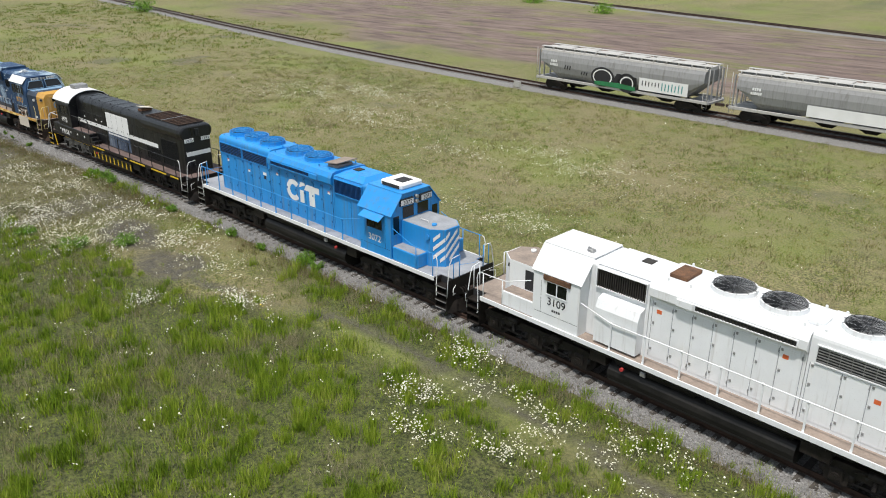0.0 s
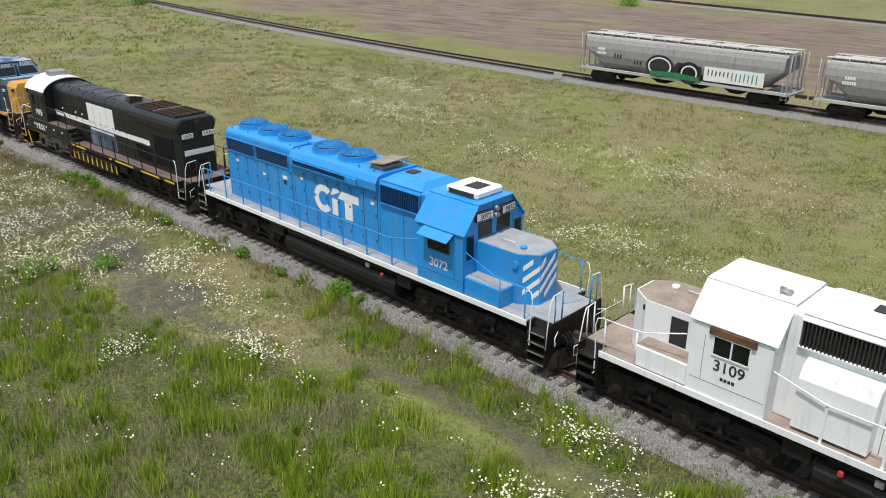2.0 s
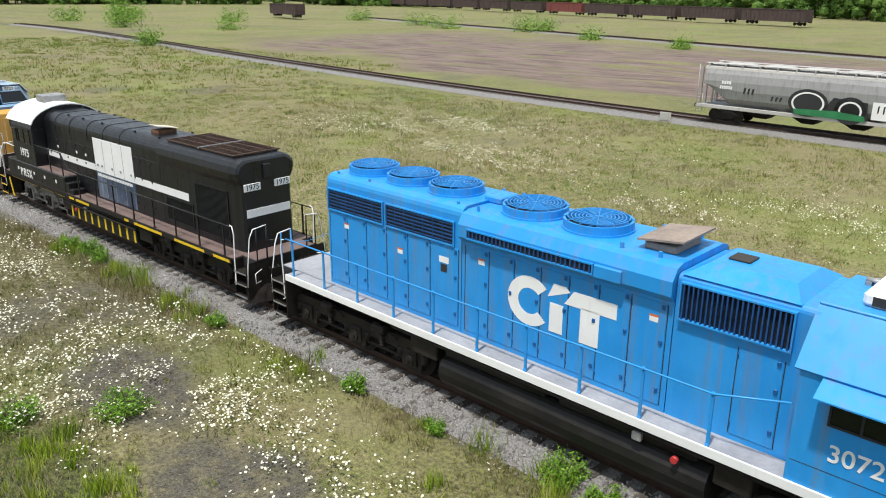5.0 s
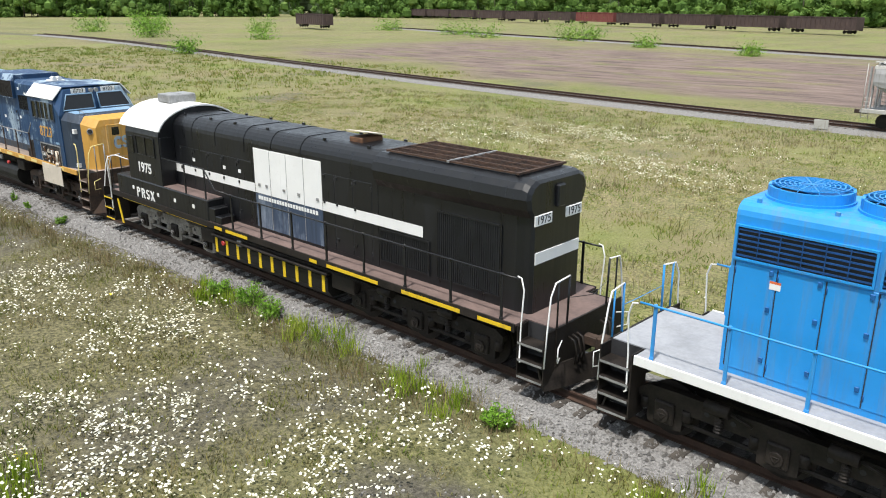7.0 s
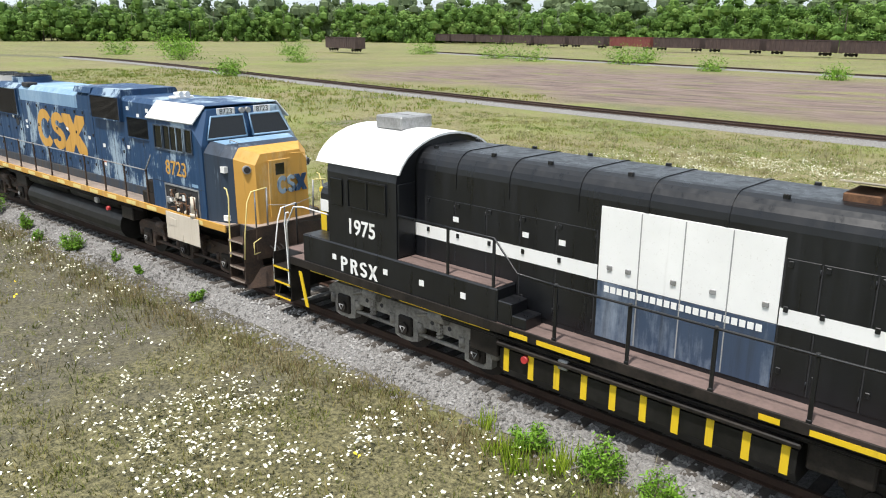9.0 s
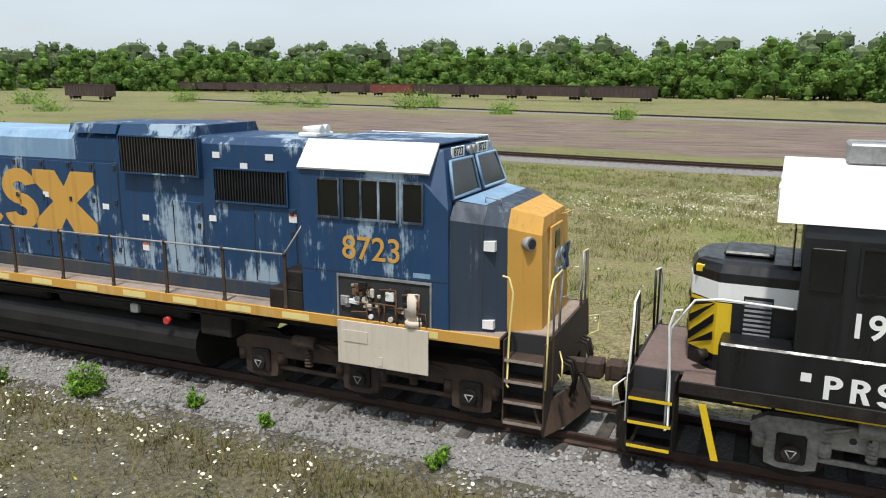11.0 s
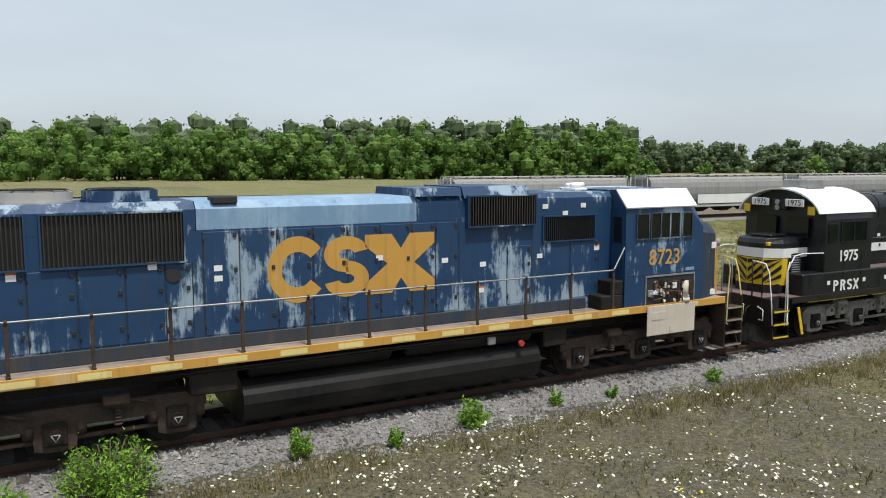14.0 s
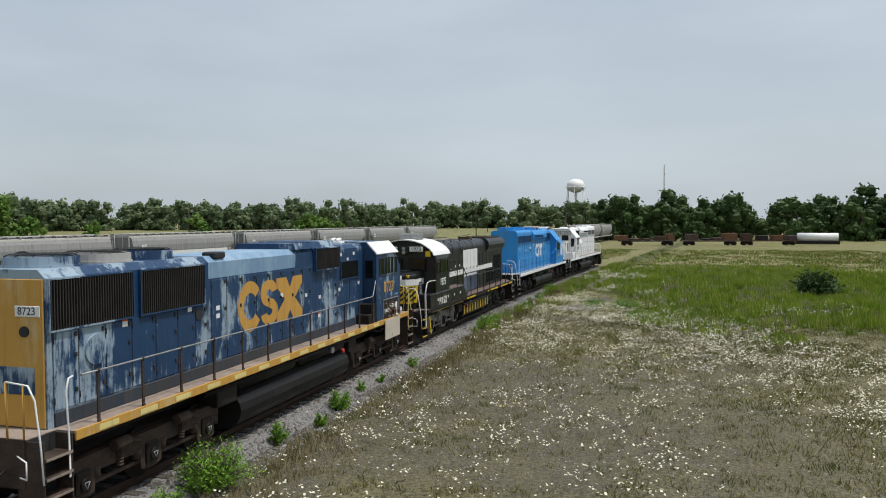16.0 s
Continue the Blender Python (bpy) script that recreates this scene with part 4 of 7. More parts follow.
        part("cab_roof", rf, M["clean_white"], loco, "white cab roof edge")
    part("roof_panel", Mesh().box(5.9, 8.3, -1.14, 1.14, 4.59, 4.62, 0.01), body, loco)
    for s in (-1, 1):
        window(loco, s, 6.28, 6.66, 3.4, 4.0, cw, M["nose"], 1)
        window(loco, s, 6.76, 7.72, 3.4, 4.02, cw, M["nose"], 3)
        window(loco, s, 7.84, 8.16, 3.4, 4.0, cw, M["nose"], 1)
        part("number", text_mesh("8723", 0.55, M["ochre"], on_side(s, 7.25, 2.88, cw + 0.006), bold=0.004), M["ochre"], loco)
        # open equipment bay, its shaded depth a near-black sheet, with its cover hanging down
        bay = part("equipment_bay", Mesh().box(6.63, 8.3, s * (cw - 0.01), s * (cw + 0.006), deck - 0.03, 2.4), M["interior"], loco)
        rnd = random.Random(5)
        for i in range(46):
            bx, bz = 6.72 + rnd.random() * 1.4, deck + 0.05 + rnd.random() * 0.55
            sz = 0.025 + rnd.random() * 0.065
            if rnd.random() < 0.5:
                kit = Mesh().cyl((bx, s * cw, bz), (bx, s * (cw + 0.05), bz), sz * 0.8, 8)
            else:
                kit = Mesh().box(bx - sz, bx + sz, s * cw, s * (cw + 0.05), bz - sz, bz + sz, 0.01)
            part("valve", kit, (M["beige"], M["steel"], M["under"], M["rust"], M["clean_white"])[rnd.randrange(5)], bay)
        part("canister", Mesh().cyl((8.0, s * (cw - 0.05), deck + 0.1), (8.0, s * (cw - 0.05), deck + 0.55), 0.13, 12).cyl((8.0, s * (cw - 0.05), deck + 0.0), (8.0, s * (cw - 0.05), deck + 0.1), 0.17, 12), M["beige"], bay)
        for i in range(9):
            bx, bz = 6.7 + rnd.random() * 1.3, deck + 0.08 + rnd.random() * 0.5
            part("pipe", Mesh().tube([(bx, s * (cw + 0.03), bz), (bx + 0.3, s * (cw + 0.06), bz + 0.05 * rnd.random()), (bx + 0.32, s * (cw + 0.05), deck + 0.02)], 0.014, 5), M["rust"], bay)
        fr = Mesh()
        for a in ((6.6, 8.33, 2.4, 2.44), (6.6, 6.63, deck, 2.4), (8.3, 8.33, deck, 2.4)):
            fr.box(a[0], a[1], s * cw, s * (cw + 0.025), a[2], a[3])
        part("bay_frame", fr, M["steel"], bay)
        cov = Mesh().box(6.63, 8.3, s * 1.565, s * 1.59, 0.9, deck - 0.02, 0.006)
        for a in ((6.75, 7.2, 1.3, 1.5), (7.4, 7.48, 0.95, 1.1)):
            cov.box(a[0], a[1], s * 1.588, s * 1.6, a[2], a[3])
        part("hanging_cover", cov, M["beige"], loco, "beige equipment cover hanging open")
        decal(loco, "tag", [(8.0, 8.3, 2.5, 2.58)], cw, s, M["paleblue"])
        decal(loco, "panel_line", [(5.95, 8.6, 2.46, 2.47)], cw, s, M["interior"])
        part("cab_door", Mesh().box(5.9, 5.915, s * 1.0, s * 1.45, deck + 0.7, 4.1, 0.005), body, loco)
        part("door_window", Mesh().box(5.885, 5.9, s * 1.08, s * 1.38, 3.3, 3.95, 0.004), M["glass"], loco)
        # windshield panes follow the slant
        g = Mesh()
        a, b = Vector((8.58, s * 0.1, 3.78)), Vector((8.58, s * 1.32, 3.78))
        t0, t1 = Vector((8.43, s * 0.1, 4.33)), Vector((8.43, s * 1.08, 4.33))
        o = Vector((0.03, 0, 0.01))
        g.add([a, b, t1, t0, a + o, b + o, t1 + o, t0 + o], [(0, 1, 2, 3), (4, 5, 6, 7), (0, 1, 5, 4), (1, 2, 6, 5), (2, 3, 7, 6), (3, 0, 4, 7)])
        part("windshield", g, M["glass"], loco)
        wf = Mesh().tube([a + o, b + o, t1 + o, t0 + o, a + o], 0.03, 6)
        part("windshield_frame", wf, M["paleblue"], loco)
        part("board_plate", Mesh().box(8.37, 8.4, s * 0.3, s * 0.85, 4.36, 4.54, 0.005), M["clean_white"], loco)
        part("number", text_mesh("8723", 0.2, M["interior"], on_end(1, 8.403, 4.45, s * 0.575), 0.003), M["interior"], loco)
    part("headlight", Mesh().cyl((8.35, -0.1, 4.45), (8.45, -0.1, 4.45), 0.08, 12).cyl((8.35, 0.1, 4.45), (8.45, 0.1, 4.45), 0.08, 12), M["steel"], loco)
    part("horn", Mesh().box(5.2, 5.6, -0.4, 0.2, 4.58, 4.66, 0.02).cyl((5.2, -0.2, 4.72), (5.6, -0.2, 4.72), 0.04, 8, 0.08).cyl((5.2, 0.0, 4.72), (5.6, 0.0, 4.72), 0.04, 8, 0.08), M["clean_white"], loco)
    # nose: sides grey-navy, yellow front
    side = Mesh()
    top_r, top_f = 3.72, 3.56
    def section(x, y, zt, lean=0.0, drop=0.27):
        return [(x, -y, deck), (x - lean * 0.6, -y, zt - drop), (x - lean, -y + 0.2, zt), (x - lean, y - 0.2, zt), (x - lean * 0.6, y, zt - drop), (x, y, deck)]

    ring_a, ring_b = section(8.61, 1.46, 3.74), section(9.12, 1.32, 3.68)
    ring_c, ring_d, ring_e = section(9.48, 1.15, 3.63, 0.04), section(9.66, 1.03, 3.57, 0.06), section(9.97, 0.82, 3.48, 0.08)
    part("nose", Mesh().loft([ring_a, ring_b]), M["nose"], loco)
    part("nose_corner", Mesh().loft([[(q[0] + 0.004, q[1], q[2]) for q in ring_b], ring_c]), M["nose"], loco)
    part("nose_deck", Mesh().add([(8.66, -1.2, 3.746), (9.3, -1.02, 3.652), (9.3, 1.02, 3.652), (8.66, 1.2, 3.746)], [(0, 1, 2, 3)]), M["paleblue"], loco, "sun-bleached nose top")
    nf = part("nose_front", Mesh().loft([[(q[0] + 0.003, q[1], q[2]) for q in ring_c], ring_d, ring_e]), M["ochre"], loco, "yellow nose front")
    dr = part("nose_door", Mesh().box(9.94, 9.985, -0.45, 0.25, deck + 0.12, 3.3, 0.012), M["ochre"], nf)
    part("nose_window", Mesh().box(9.975, 9.995, -0.24, 0.04, 2.9, 3.2, 0.02), M["glass"], nf)
    for s in (-1, 1):
        part("nose_port", Mesh().cyl((9.68, s * 0.92, 3.1), (9.8, s * 0.98, 3.1), 0.11, 16), M["hopper"], nf)
        part("nose_port_glass", Mesh().cyl((9.78, s * 0.965, 3.1), (9.815, s * 0.985, 3.1), 0.08, 16), M["interior"], nf)
        part("nose_tag", Mesh().box(9.13, 9.31, s * 1.2, s * 1.33, 3.0, 3.16), M["clean_white"], loco)
        part("nose_tag", Mesh().box(9.13, 9.31, s * 1.2, s * 1.33, 1.74, 1.88), M["clean_white"], loco)
    grab(loco, [(9.94, 0.25, 3.4), (10.02, 0.25, 3.42), (10.02, 0.7, 3.4), (9.92, 0.7, 3.38)], M["ochre"], 0.014)
    grab(loco, [(9.5, -1.05, 2.0), (9.58, -1.06, 2.0), (9.62, -0.95, 2.1), (9.6, -0.94, 2.2)], M["ochre"], 0.014)
    grab(loco, [(9.0, -0.9, 3.7), (9.0, -0.9, 3.78), (9.25, -0.85, 3.74), (9.25, -0.85, 3.66)], M["steel"], 0.014)
    letters = arc_strip(0.3, 0.3, 0.13, 0.15, 0.29, 0.3, 40, 320, 20) + arc_strip(0.76, 0.42, 0.07, 0.05, 0.22, 0.17, 12, 275, 14) + arc_strip(0.76, 0.18, 0.07, 0.05, 0.22, 0.17, -168, 95, 14)
    letters += [[(0.95, 0.58), (1.2, 0.58), (1.3, 0.44), (1.4, 0.58), (1.62, 0.58), (1.44, 0.3), (1.62, 0.02), (1.4, 0.02), (1.3, 0.16), (1.2, 0.02), (0.95, 0.02), (1.15, 0.3)]]
    for q in letters:
        part("nose_emblem", Mesh().prism([(-0.22 + a * 0.6, 2.38 + b * 0.8) for a, b in q], 9.97, 10.002), M["navy"], nf)
    return loco


wide_cab(-8.9)


# ---- black road switcher with a rounded hood ----
def black_hood_unit(x):
    loco = thing("locomotive", x, main_y(x), RAIL, 180 + slope_of(main_y, x), "dusty black locomotive with white stripe and yellow sill marks", "locomotive", "locomotives in the row")
    deck, half, w = 1.42, 9.62, 0.93
    body = M["black"]
    underframe(loco, half, deck, M["under"], M["deck_red"], M["under"])
    truck(loco, -5.75, (-2.0, 0, 2.0), M["under"], 4.0, "oily black three-axle truck")
    truck(loco, 5.35, (-2.0, 0, 2.0), M["pale_truck"], 4.0, "dusty grey three-axle truck", M["under"])
    tank_and_pipes(loco, -2.75, 2.6, deck, M["tank"], True, 0.35)
    for s in (-1, 1):
        for i in range(10):
            xx = 2.45 - i * 0.56
            part("warning_stripe", Mesh().box(xx - 0.06, xx + 0.06, s * 1.41, s * 1.43, 0.5, 0.95), M["safety"], loco)
        part("tank_rail", Mesh().box(-2.8, 2.65, s * 1.38, s * 1.5, 0.98, 1.06, 0.02), M["under"], loco)
        for a, b in ((-8.8, -7.9), (-7.4, -5.6), (-4.8, -2.9), (-2.5, -2.2), (0.6, 1.7), (1.9, 2.3)):
            decal(loco, "sill_mark", [(a, b, deck - 0.15, deck - 0.06)], 1.545, s, M["safety"])
    for e in (-1, 1):
        coupler(loco, e, e * half, M["under"])
        end_rails(loco, e, half, deck, M["black"], M["clean_white"], 1.5, 1.05)
        for s in (-1, 1):
            step_well(loco, e * (half - 0.02), e * (half - 0.68), s, 1.5, deck, M["under"], M["under"], 3, M["safety"] if e > 0 else M["steel"])
    # hood with rounded shoulders
    part("hood", Mesh().prism(hood_profile(w, deck, 4.3, 0.42, 6), -4.2, 5.45), body, loco)
    rad = [(-w, deck), (-w, 3.5), (-1.06, 3.68), (-1.12, 3.9), (-1.08, 4.1), (-0.98, 4.22), (-0.8, 4.3), (0.8, 4.3), (0.98, 4.22), (1.08, 4.1), (1.12, 3.9), (1.06, 3.68), (w, 3.5), (w, deck)]
    rings = [[(q, y * k, z) for y, z in rad] for q, k in ((-4.22, 1.0), (-8.4, 1.0), (-8.6, 0.97))]
    rings.append([(-8.73, y * 0.96, z if z < 4 else z - 0.04) for y, z in rad])
    rings.append([(-8.79, y * 0.88, z if z < 4 else z - 0.1) for y, z in rad])
    part("radiator_hood", Mesh().loft(rings), body, loco)
    rg = part("radiator_grille", Mesh().box(-8.3, -4.5, -0.8, 0.8, 4.29, 4.315), M["interior"], loco, "sooty rusty roof grille")
    bars_ = Mesh()
    for i in range(48):
        bars_.box(-8.29 + i * 0.079, -8.275 + i * 0.079, -0.8, 0.8, 4.335, 4.36)
    tagged(part("slats", bars_, M["dark_rust"], rg), kind="stuff")
    for yy in (-0.8, -0.4, 0, 0.4, 0.8):
        part("long_bar", Mesh().box(-8.35, -4.45, yy - 0.02, yy + 0.02, 4.335, 4.375), M["dark_rust"], rg)
    for xx in (-8.33, -6.4, -4.48):
        part("cross_bar", Mesh().box(xx - 0.03, xx + 0.03, -0.85, 0.85, 4.335, 4.38), M["dark_rust"] if xx != -6.4 else M["steel"], rg)
    st = part("exhaust_stack", Mesh().box(-3.05, -2.55, -0.36, 0.36, 4.28, 4.42, 0.02), M["rust"], loco)
    part("stack_cover", Mesh().add([(-3.15, -0.4, 4.43), (-2.5, -0.4, 4.43), (-2.5, 0.4, 4.58), (-3.15, 0.4, 4.58), (-3.15, -0.4, 4.45), (-2.5, -0.4, 4.45), (-2.5, 0.4, 4.6), (-3.15, 0.4, 4.6)],
                                   [(0, 1, 2, 3), (4, 5, 6, 7), (0, 1, 5, 4), (1, 2, 6, 5), (2, 3, 7, 6), (3, 0, 4, 7)]), M["beige"], st)
    for xx in (-1.2, 0.1, 1.4, 2.9, 4.2):
        part("roof_seam", Mesh().prism(hood_profile(w + 0.012, 3.6, 4.315, 0.43, 6), xx - 0.03, xx + 0.03), body, loco)
    for xx in (-3.6, -1.9, 0.6, 2.2, 3.5, 5.0):
        for s in (-1, 1):
            part("lifting_lug", Mesh().box(xx - 0.05, xx + 0.05, s * 0.6, s * 0.66, 4.2, 4.34, 0.01), body, loco)
    # side doors, white panel and stripe
    hood_doors(loco, [-4.0, -3.3, -2.6, -2.1], deck + 0.1, 3.5, w, body, body)
    hood_doors(loco, [0.98, 1.8, 2.6, 3.4, 4.2, 5.0], deck + 0.1, 3.35, w, body, body)
    for s in (-1, 1):
        y = w + 0.01
        part("white_door", Mesh().box(-2.08, 0.92, s * (w - 0.01), s * (w + 0.014), 2.5, 3.78, 0.004), M["clean_white"], loco, "white side doors")
        part("stained_door", Mesh().box(-2.08, 0.92, s * (w - 0.01), s * (w + 0.012), deck + 0.08, 2.49, 0.004), M["faded_door"], loco, "stained dark blue lower doors")
        for xx in (-1.33, -0.58, 0.17):
            part("door_gap", Mesh().box(xx - 0.01, xx + 0.01, s * (w + 0.012), s * (w + 0.018), deck + 0.1, 3.76), M["hopper"], loco)
        for xx in (-1.9, -1.1, -0.45, 0.35, 0.7):
            part("latch", Mesh().box(xx - 0.05, xx + 0.05, s * (w + 0.014), s * (w + 0.04), 2.72, 2.8, 0.008), M["steel"], loco)
        decal(loco, "stripe", [(-5.72, -2.1, 2.5, 2.76), (0.94, 5.3, 2.5, 2.76)], y, s, M["clean_white"])
        decal(loco, "marking", bars(-0.55, 2.38, 2.7, 0.11, 22), w + 0.014, s, M["clean_white"])
        for xx in (1.6, 2.4, 4.1):
            decal(loco, "tag", [(xx, xx + 0.14, 2.95, 3.05)], y, s, M["clean_white"])
        grille(loco, -8.0, -6.2, 1.65, 3.2, w, s, body, M["grille"], 0.06, True, 0.04, 0.03)
        grille(loco, -5.9, -4.3, 1.65, 2.4, w, s, body, M["grille"], 0.06, True, 0.04, 0.03)
        handrail(loco, [-8.5 + 1.41 * i for i in range(8)], 1.5, s, deck, 1.0, M["black"], M["black"], (1.45, s * 1.5, deck + 1.0), (-9.0, s * 1.5, deck + 1.0))
        # raised side locker beside the cab
        part("side_locker", Mesh().box(2.65, 8.4, s * w, s * 1.5, deck - 0.02, 2.06, 0.03), body, loco)
        part("locker_step", Mesh().box(2.32, 2.65, s * 1.0, s * 1.48, deck, 1.85, 0.02).box(2.0, 2.32, s * 1.0, s * 1.48, deck, 1.64, 0.02), M["black"], loco)
        part("locker_top", Mesh().box(2.7, 5.28, s * 0.96, s * 1.46, 2.06, 2.072), M["deck_red"], loco)
        glyphs = [[(0, 0), (0.07, 0), (0.07, 0.33), (0, 0.33)]] + arc_strip(0.1, 0.24, 0.045, 0.035, 0.125, 0.09, -90, 90, 10) + [[(0.07, 0.15), (0.1, 0.15), (0.1, 0.205), (0.07, 0.205)], [(0.07, 0.275), (0.1, 0.275), (0.1, 0.33), (0.07, 0.33)]]
        glyphs += [[(0.32 + a, b) for a, b in q] for q in glyphs] + [[(0.42, 0.16), (0.49, 0.16), (0.56, 0), (0.48, 0)]]
        glyphs += arc_strip(0.74, 0.24, 0.045, 0.035, 0.115, 0.09, 20, 270, 12) + arc_strip(0.74, 0.095, 0.045, 0.03, 0.115, 0.095, -160, 90, 12)
        glyphs += [[(0.9, 0), (0.98, 0), (1.18, 0.33), (1.1, 0.33)], [(1.1, 0), (1.18, 0), (0.98, 0.33), (0.9, 0.33)]]
        side_poly(loco, "owner_mark", [[(6.45 - (a - 0.59) * (1 if s > 0 else -1), 1.47 + b) for a, b in q] for q in glyphs], 1.502, s, M["clean_white"])
        for xx in (7.2, 5.55, 4.5, 3.4):
            decal(loco, "tag", [(xx, xx + 0.13, 1.68, 1.8)], 1.502, s, M["clean_white"])
        for a, b in ((2.8, 5.2), (5.45, 5.95), (6.0, 7.6), (7.65, 8.15)):
            part("sill_bar", Mesh().box(a, b, s * 1.5, s * 1.515, deck - 0.2, deck - 0.1), M["safety"], loco)
        part("corner_bar", Mesh().prism([(8.28, 0.3), (8.38, 0.3), (8.6, deck - 0.3), (8.5, deck - 0.3)], s * 1.49, s * 1.515, "y"), M["safety"], loco)
        grab(loco, [(5.28, s * 1.44, 2.98), (2.77, s * 1.46, 2.98), (2.2, s * 1.5, 2.45), (1.35, s * 1.5, deck + 1.0)], M["black"], 0.022)
        for xx in (3.9, 2.77):
            part("post", Mesh().box(xx - 0.03, xx + 0.03, s * 1.44, s * 1.475, 2.0, 2.98, 0.006), M["black"], loco)
    # cab with barrel roof
    cw = 1.47
    cab = [(-cw, 2.0), (-cw, 3.62)] + [(-cw * math.cos(a), 3.62 + 0.86 * math.sin(a)) for a in [math.pi * i / 12 for i in range(1, 12)]] + [(cw, 3.62), (cw, 2.0)]
    part("cab", Mesh().prism(cab, 5.3, 7.45), body, loco)
    roof = Mesh()
    ro = [(-(cw + 0.06) * math.cos(a), 3.6 + 0.93 * math.sin(a)) for a in [math.pi * (0.07 + 0.86 * i / 14) for i in range(15)]]
    ri = [(-(cw + 0.02) * math.cos(a), 3.6 + 0.885 * math.sin(a)) for a in [math.pi * (0.07 + 0.86 * i / 14) for i in range(15)]]
    roof.loft([[(xx, y, z) for y, z in ro + ri[::-1]] for xx in (5.2, 7.8)])
    part("cab_roof", roof, M["clean_white"], loco, "white barrel roof of the cab")
    part("air_conditioner", Mesh().box(6.2, 7.0, -0.5, 0.45, 4.5, 4.78, 0.03).box(6.25, 6.95, -0.02, 0.02, 4.4, 4.79), M["steel"], loco)
    for s in (-1, 1):
        window(loco, s, 5.62, 6.75, 2.95, 3.52, cw, body, 2)
        part("window_deflector", Mesh().box(6.95, 7.35, s * (cw + 0.01), s * (cw + 0.03), 2.92, 3.5, 0.01), M["glass"], loco)
        part("rear_panel", Mesh().box(5.27, 5.3, s * 0.96, s * 1.44, 2.1, 3.6, 0.01), body, loco)
        part("number", text_mesh("1975", 0.46, M["clean_white"], on_side(s, 6.38, 2.5, cw + 0.006), bold=0.008), M["clean_white"], loco)
        part("front_window", Mesh().box(7.55, 7.57, s * 0.2, s * 0.95, 3.05, 3.65, 0.006), M["glass"], loco)
        part("board_plate", Mesh().box(7.79, 7.83, s * 0.3, s * 0.95, 3.98, 4.2, 0.01), M["clean_white"], loco)
        part("number", text_mesh("1975", 0.25, M["interior"], on_end(1, 7.833, 4.09, s * 0.62), 0.003), M["interior"], loco)
        part("roof_mark", Mesh().box(7.755, 7.77, s * 1.05, s * 1.3, 3.75, 4.0, 0.005), M["safety"], loco)
        # rear number boards
        part("board_plate", Mesh().box(-8.81, -8.78, s * 0.25, s * 0.85, 3.32, 3.55, 0.01), M["clean_white"], loco)
        part("number", text_mesh("1975", 0.25, M["interior"], on_end(-1, -8.813, 3.435, s * 0.55), 0.003), M["interior"], loco)
    part("cab_face", Mesh().box(7.5, 7.76, -0.25, 0.25, 3.85, 4.2, 0.04), body, loco)
    part("headlight", Mesh().cyl((7.76, 0, 4.1), (7.82, 0, 4.1), 0.08, 12).cyl((7.76, 0, 3.93), (7.82, 0, 3.93), 0.08, 12), M["steel"], loco)
    part("rear_stripe", Mesh().box(-8.81, -8.785, -0.8, 0.8, 2.5, 2.75), M["clean_white"], loco)
    part("rear_light", Mesh().cyl((-8.78, 0, 3.75), (-8.85, 0, 3.75), 0.08, 12).box(-8.87, -8.75, -0.14, 0.14, 3.62, 4.1, 0.03), body, loco)
    # low nose with warning stripes
    outline = lambda o: [(7.45, -0.86 - o), (8.5 + o * 0.5, -0.86 - o), (8.9 + o, -0.5), (8.98 + o, 0), (8.9 + o, 0.5), (8.5 + o * 0.5, 0.86 + o), (7.45, 0.86 + o)]
    rings = [[(a, b, z) for a, b in outline(o)] for o, z in ((0, deck), (0, 2.9), (-0.06, 3.02), (-0.16, 3.06))]
    nose = part("nose", Mesh().loft(rings), body, loco)
    part("nose_band", Mesh().prism(outline(0.008), 2.48, 2.76, "z"), M["clean_white"], nose)
    part("nose_panel", Mesh().prism([(8.3, -0.866)] + outline(0.006)[1:6] + [(8.3, 0.866)], deck + 0.25, 2.46, "z"), M["safety"], nose)
    for s in (-1, 1):
        for k in range(5):
            z0 = deck + 0.05 + k * 0.27
            lo, hi = [max(deck + 0.27, min(2.45, z0 + v)) for v in (0, 0.42)], [max(deck + 0.27, min(2.45, z0 + v)) for v in (0.13, 0.55)]
            if hi[1] - lo[1] > 0.02 or hi[0] - lo[0] > 0.02:
                part("nose_stripe", Mesh().add([(9.0, s * 0.02, lo[0]), (8.925, s * 0.48, lo[1]), (8.925, s * 0.48, hi[1]), (9.0, s * 0.02, hi[0])], [(0, 1, 2, 3)]), body, nose)
                part("nose_stripe", Mesh().add([(8.92, s * 0.52, lo[0]), (8.54, s * 0.86, lo[1]), (8.54, s * 0.86, hi[1]), (8.92, s * 0.52, hi[0])], [(0, 1, 2, 3)]), body, nose)
        part("nose_mark", Mesh().box(8.72, 8.86, s * 0.25, s * 0.62, 2.84, 2.95, 0.01), M["safety"], nose)
        part("nose_louvre", Mesh().box(7.75, 8.15, s * 0.86, s * 0.875, 2.0, 2.6, 0.005), M["grille"], nose)
        for k in range(8):
            part("louvre_slat", Mesh().box(7.77, 8.13, s * 0.875, s * 0.895, 2.03 + k * 0.07, 2.06 + k * 0.07), M["deck"], nose)
        part("nose_port", Mesh().cyl((8.62, s * 0.8, 1.62), (8.74, s * 0.9, 1.62), 0.1, 12), M["under"], nose)
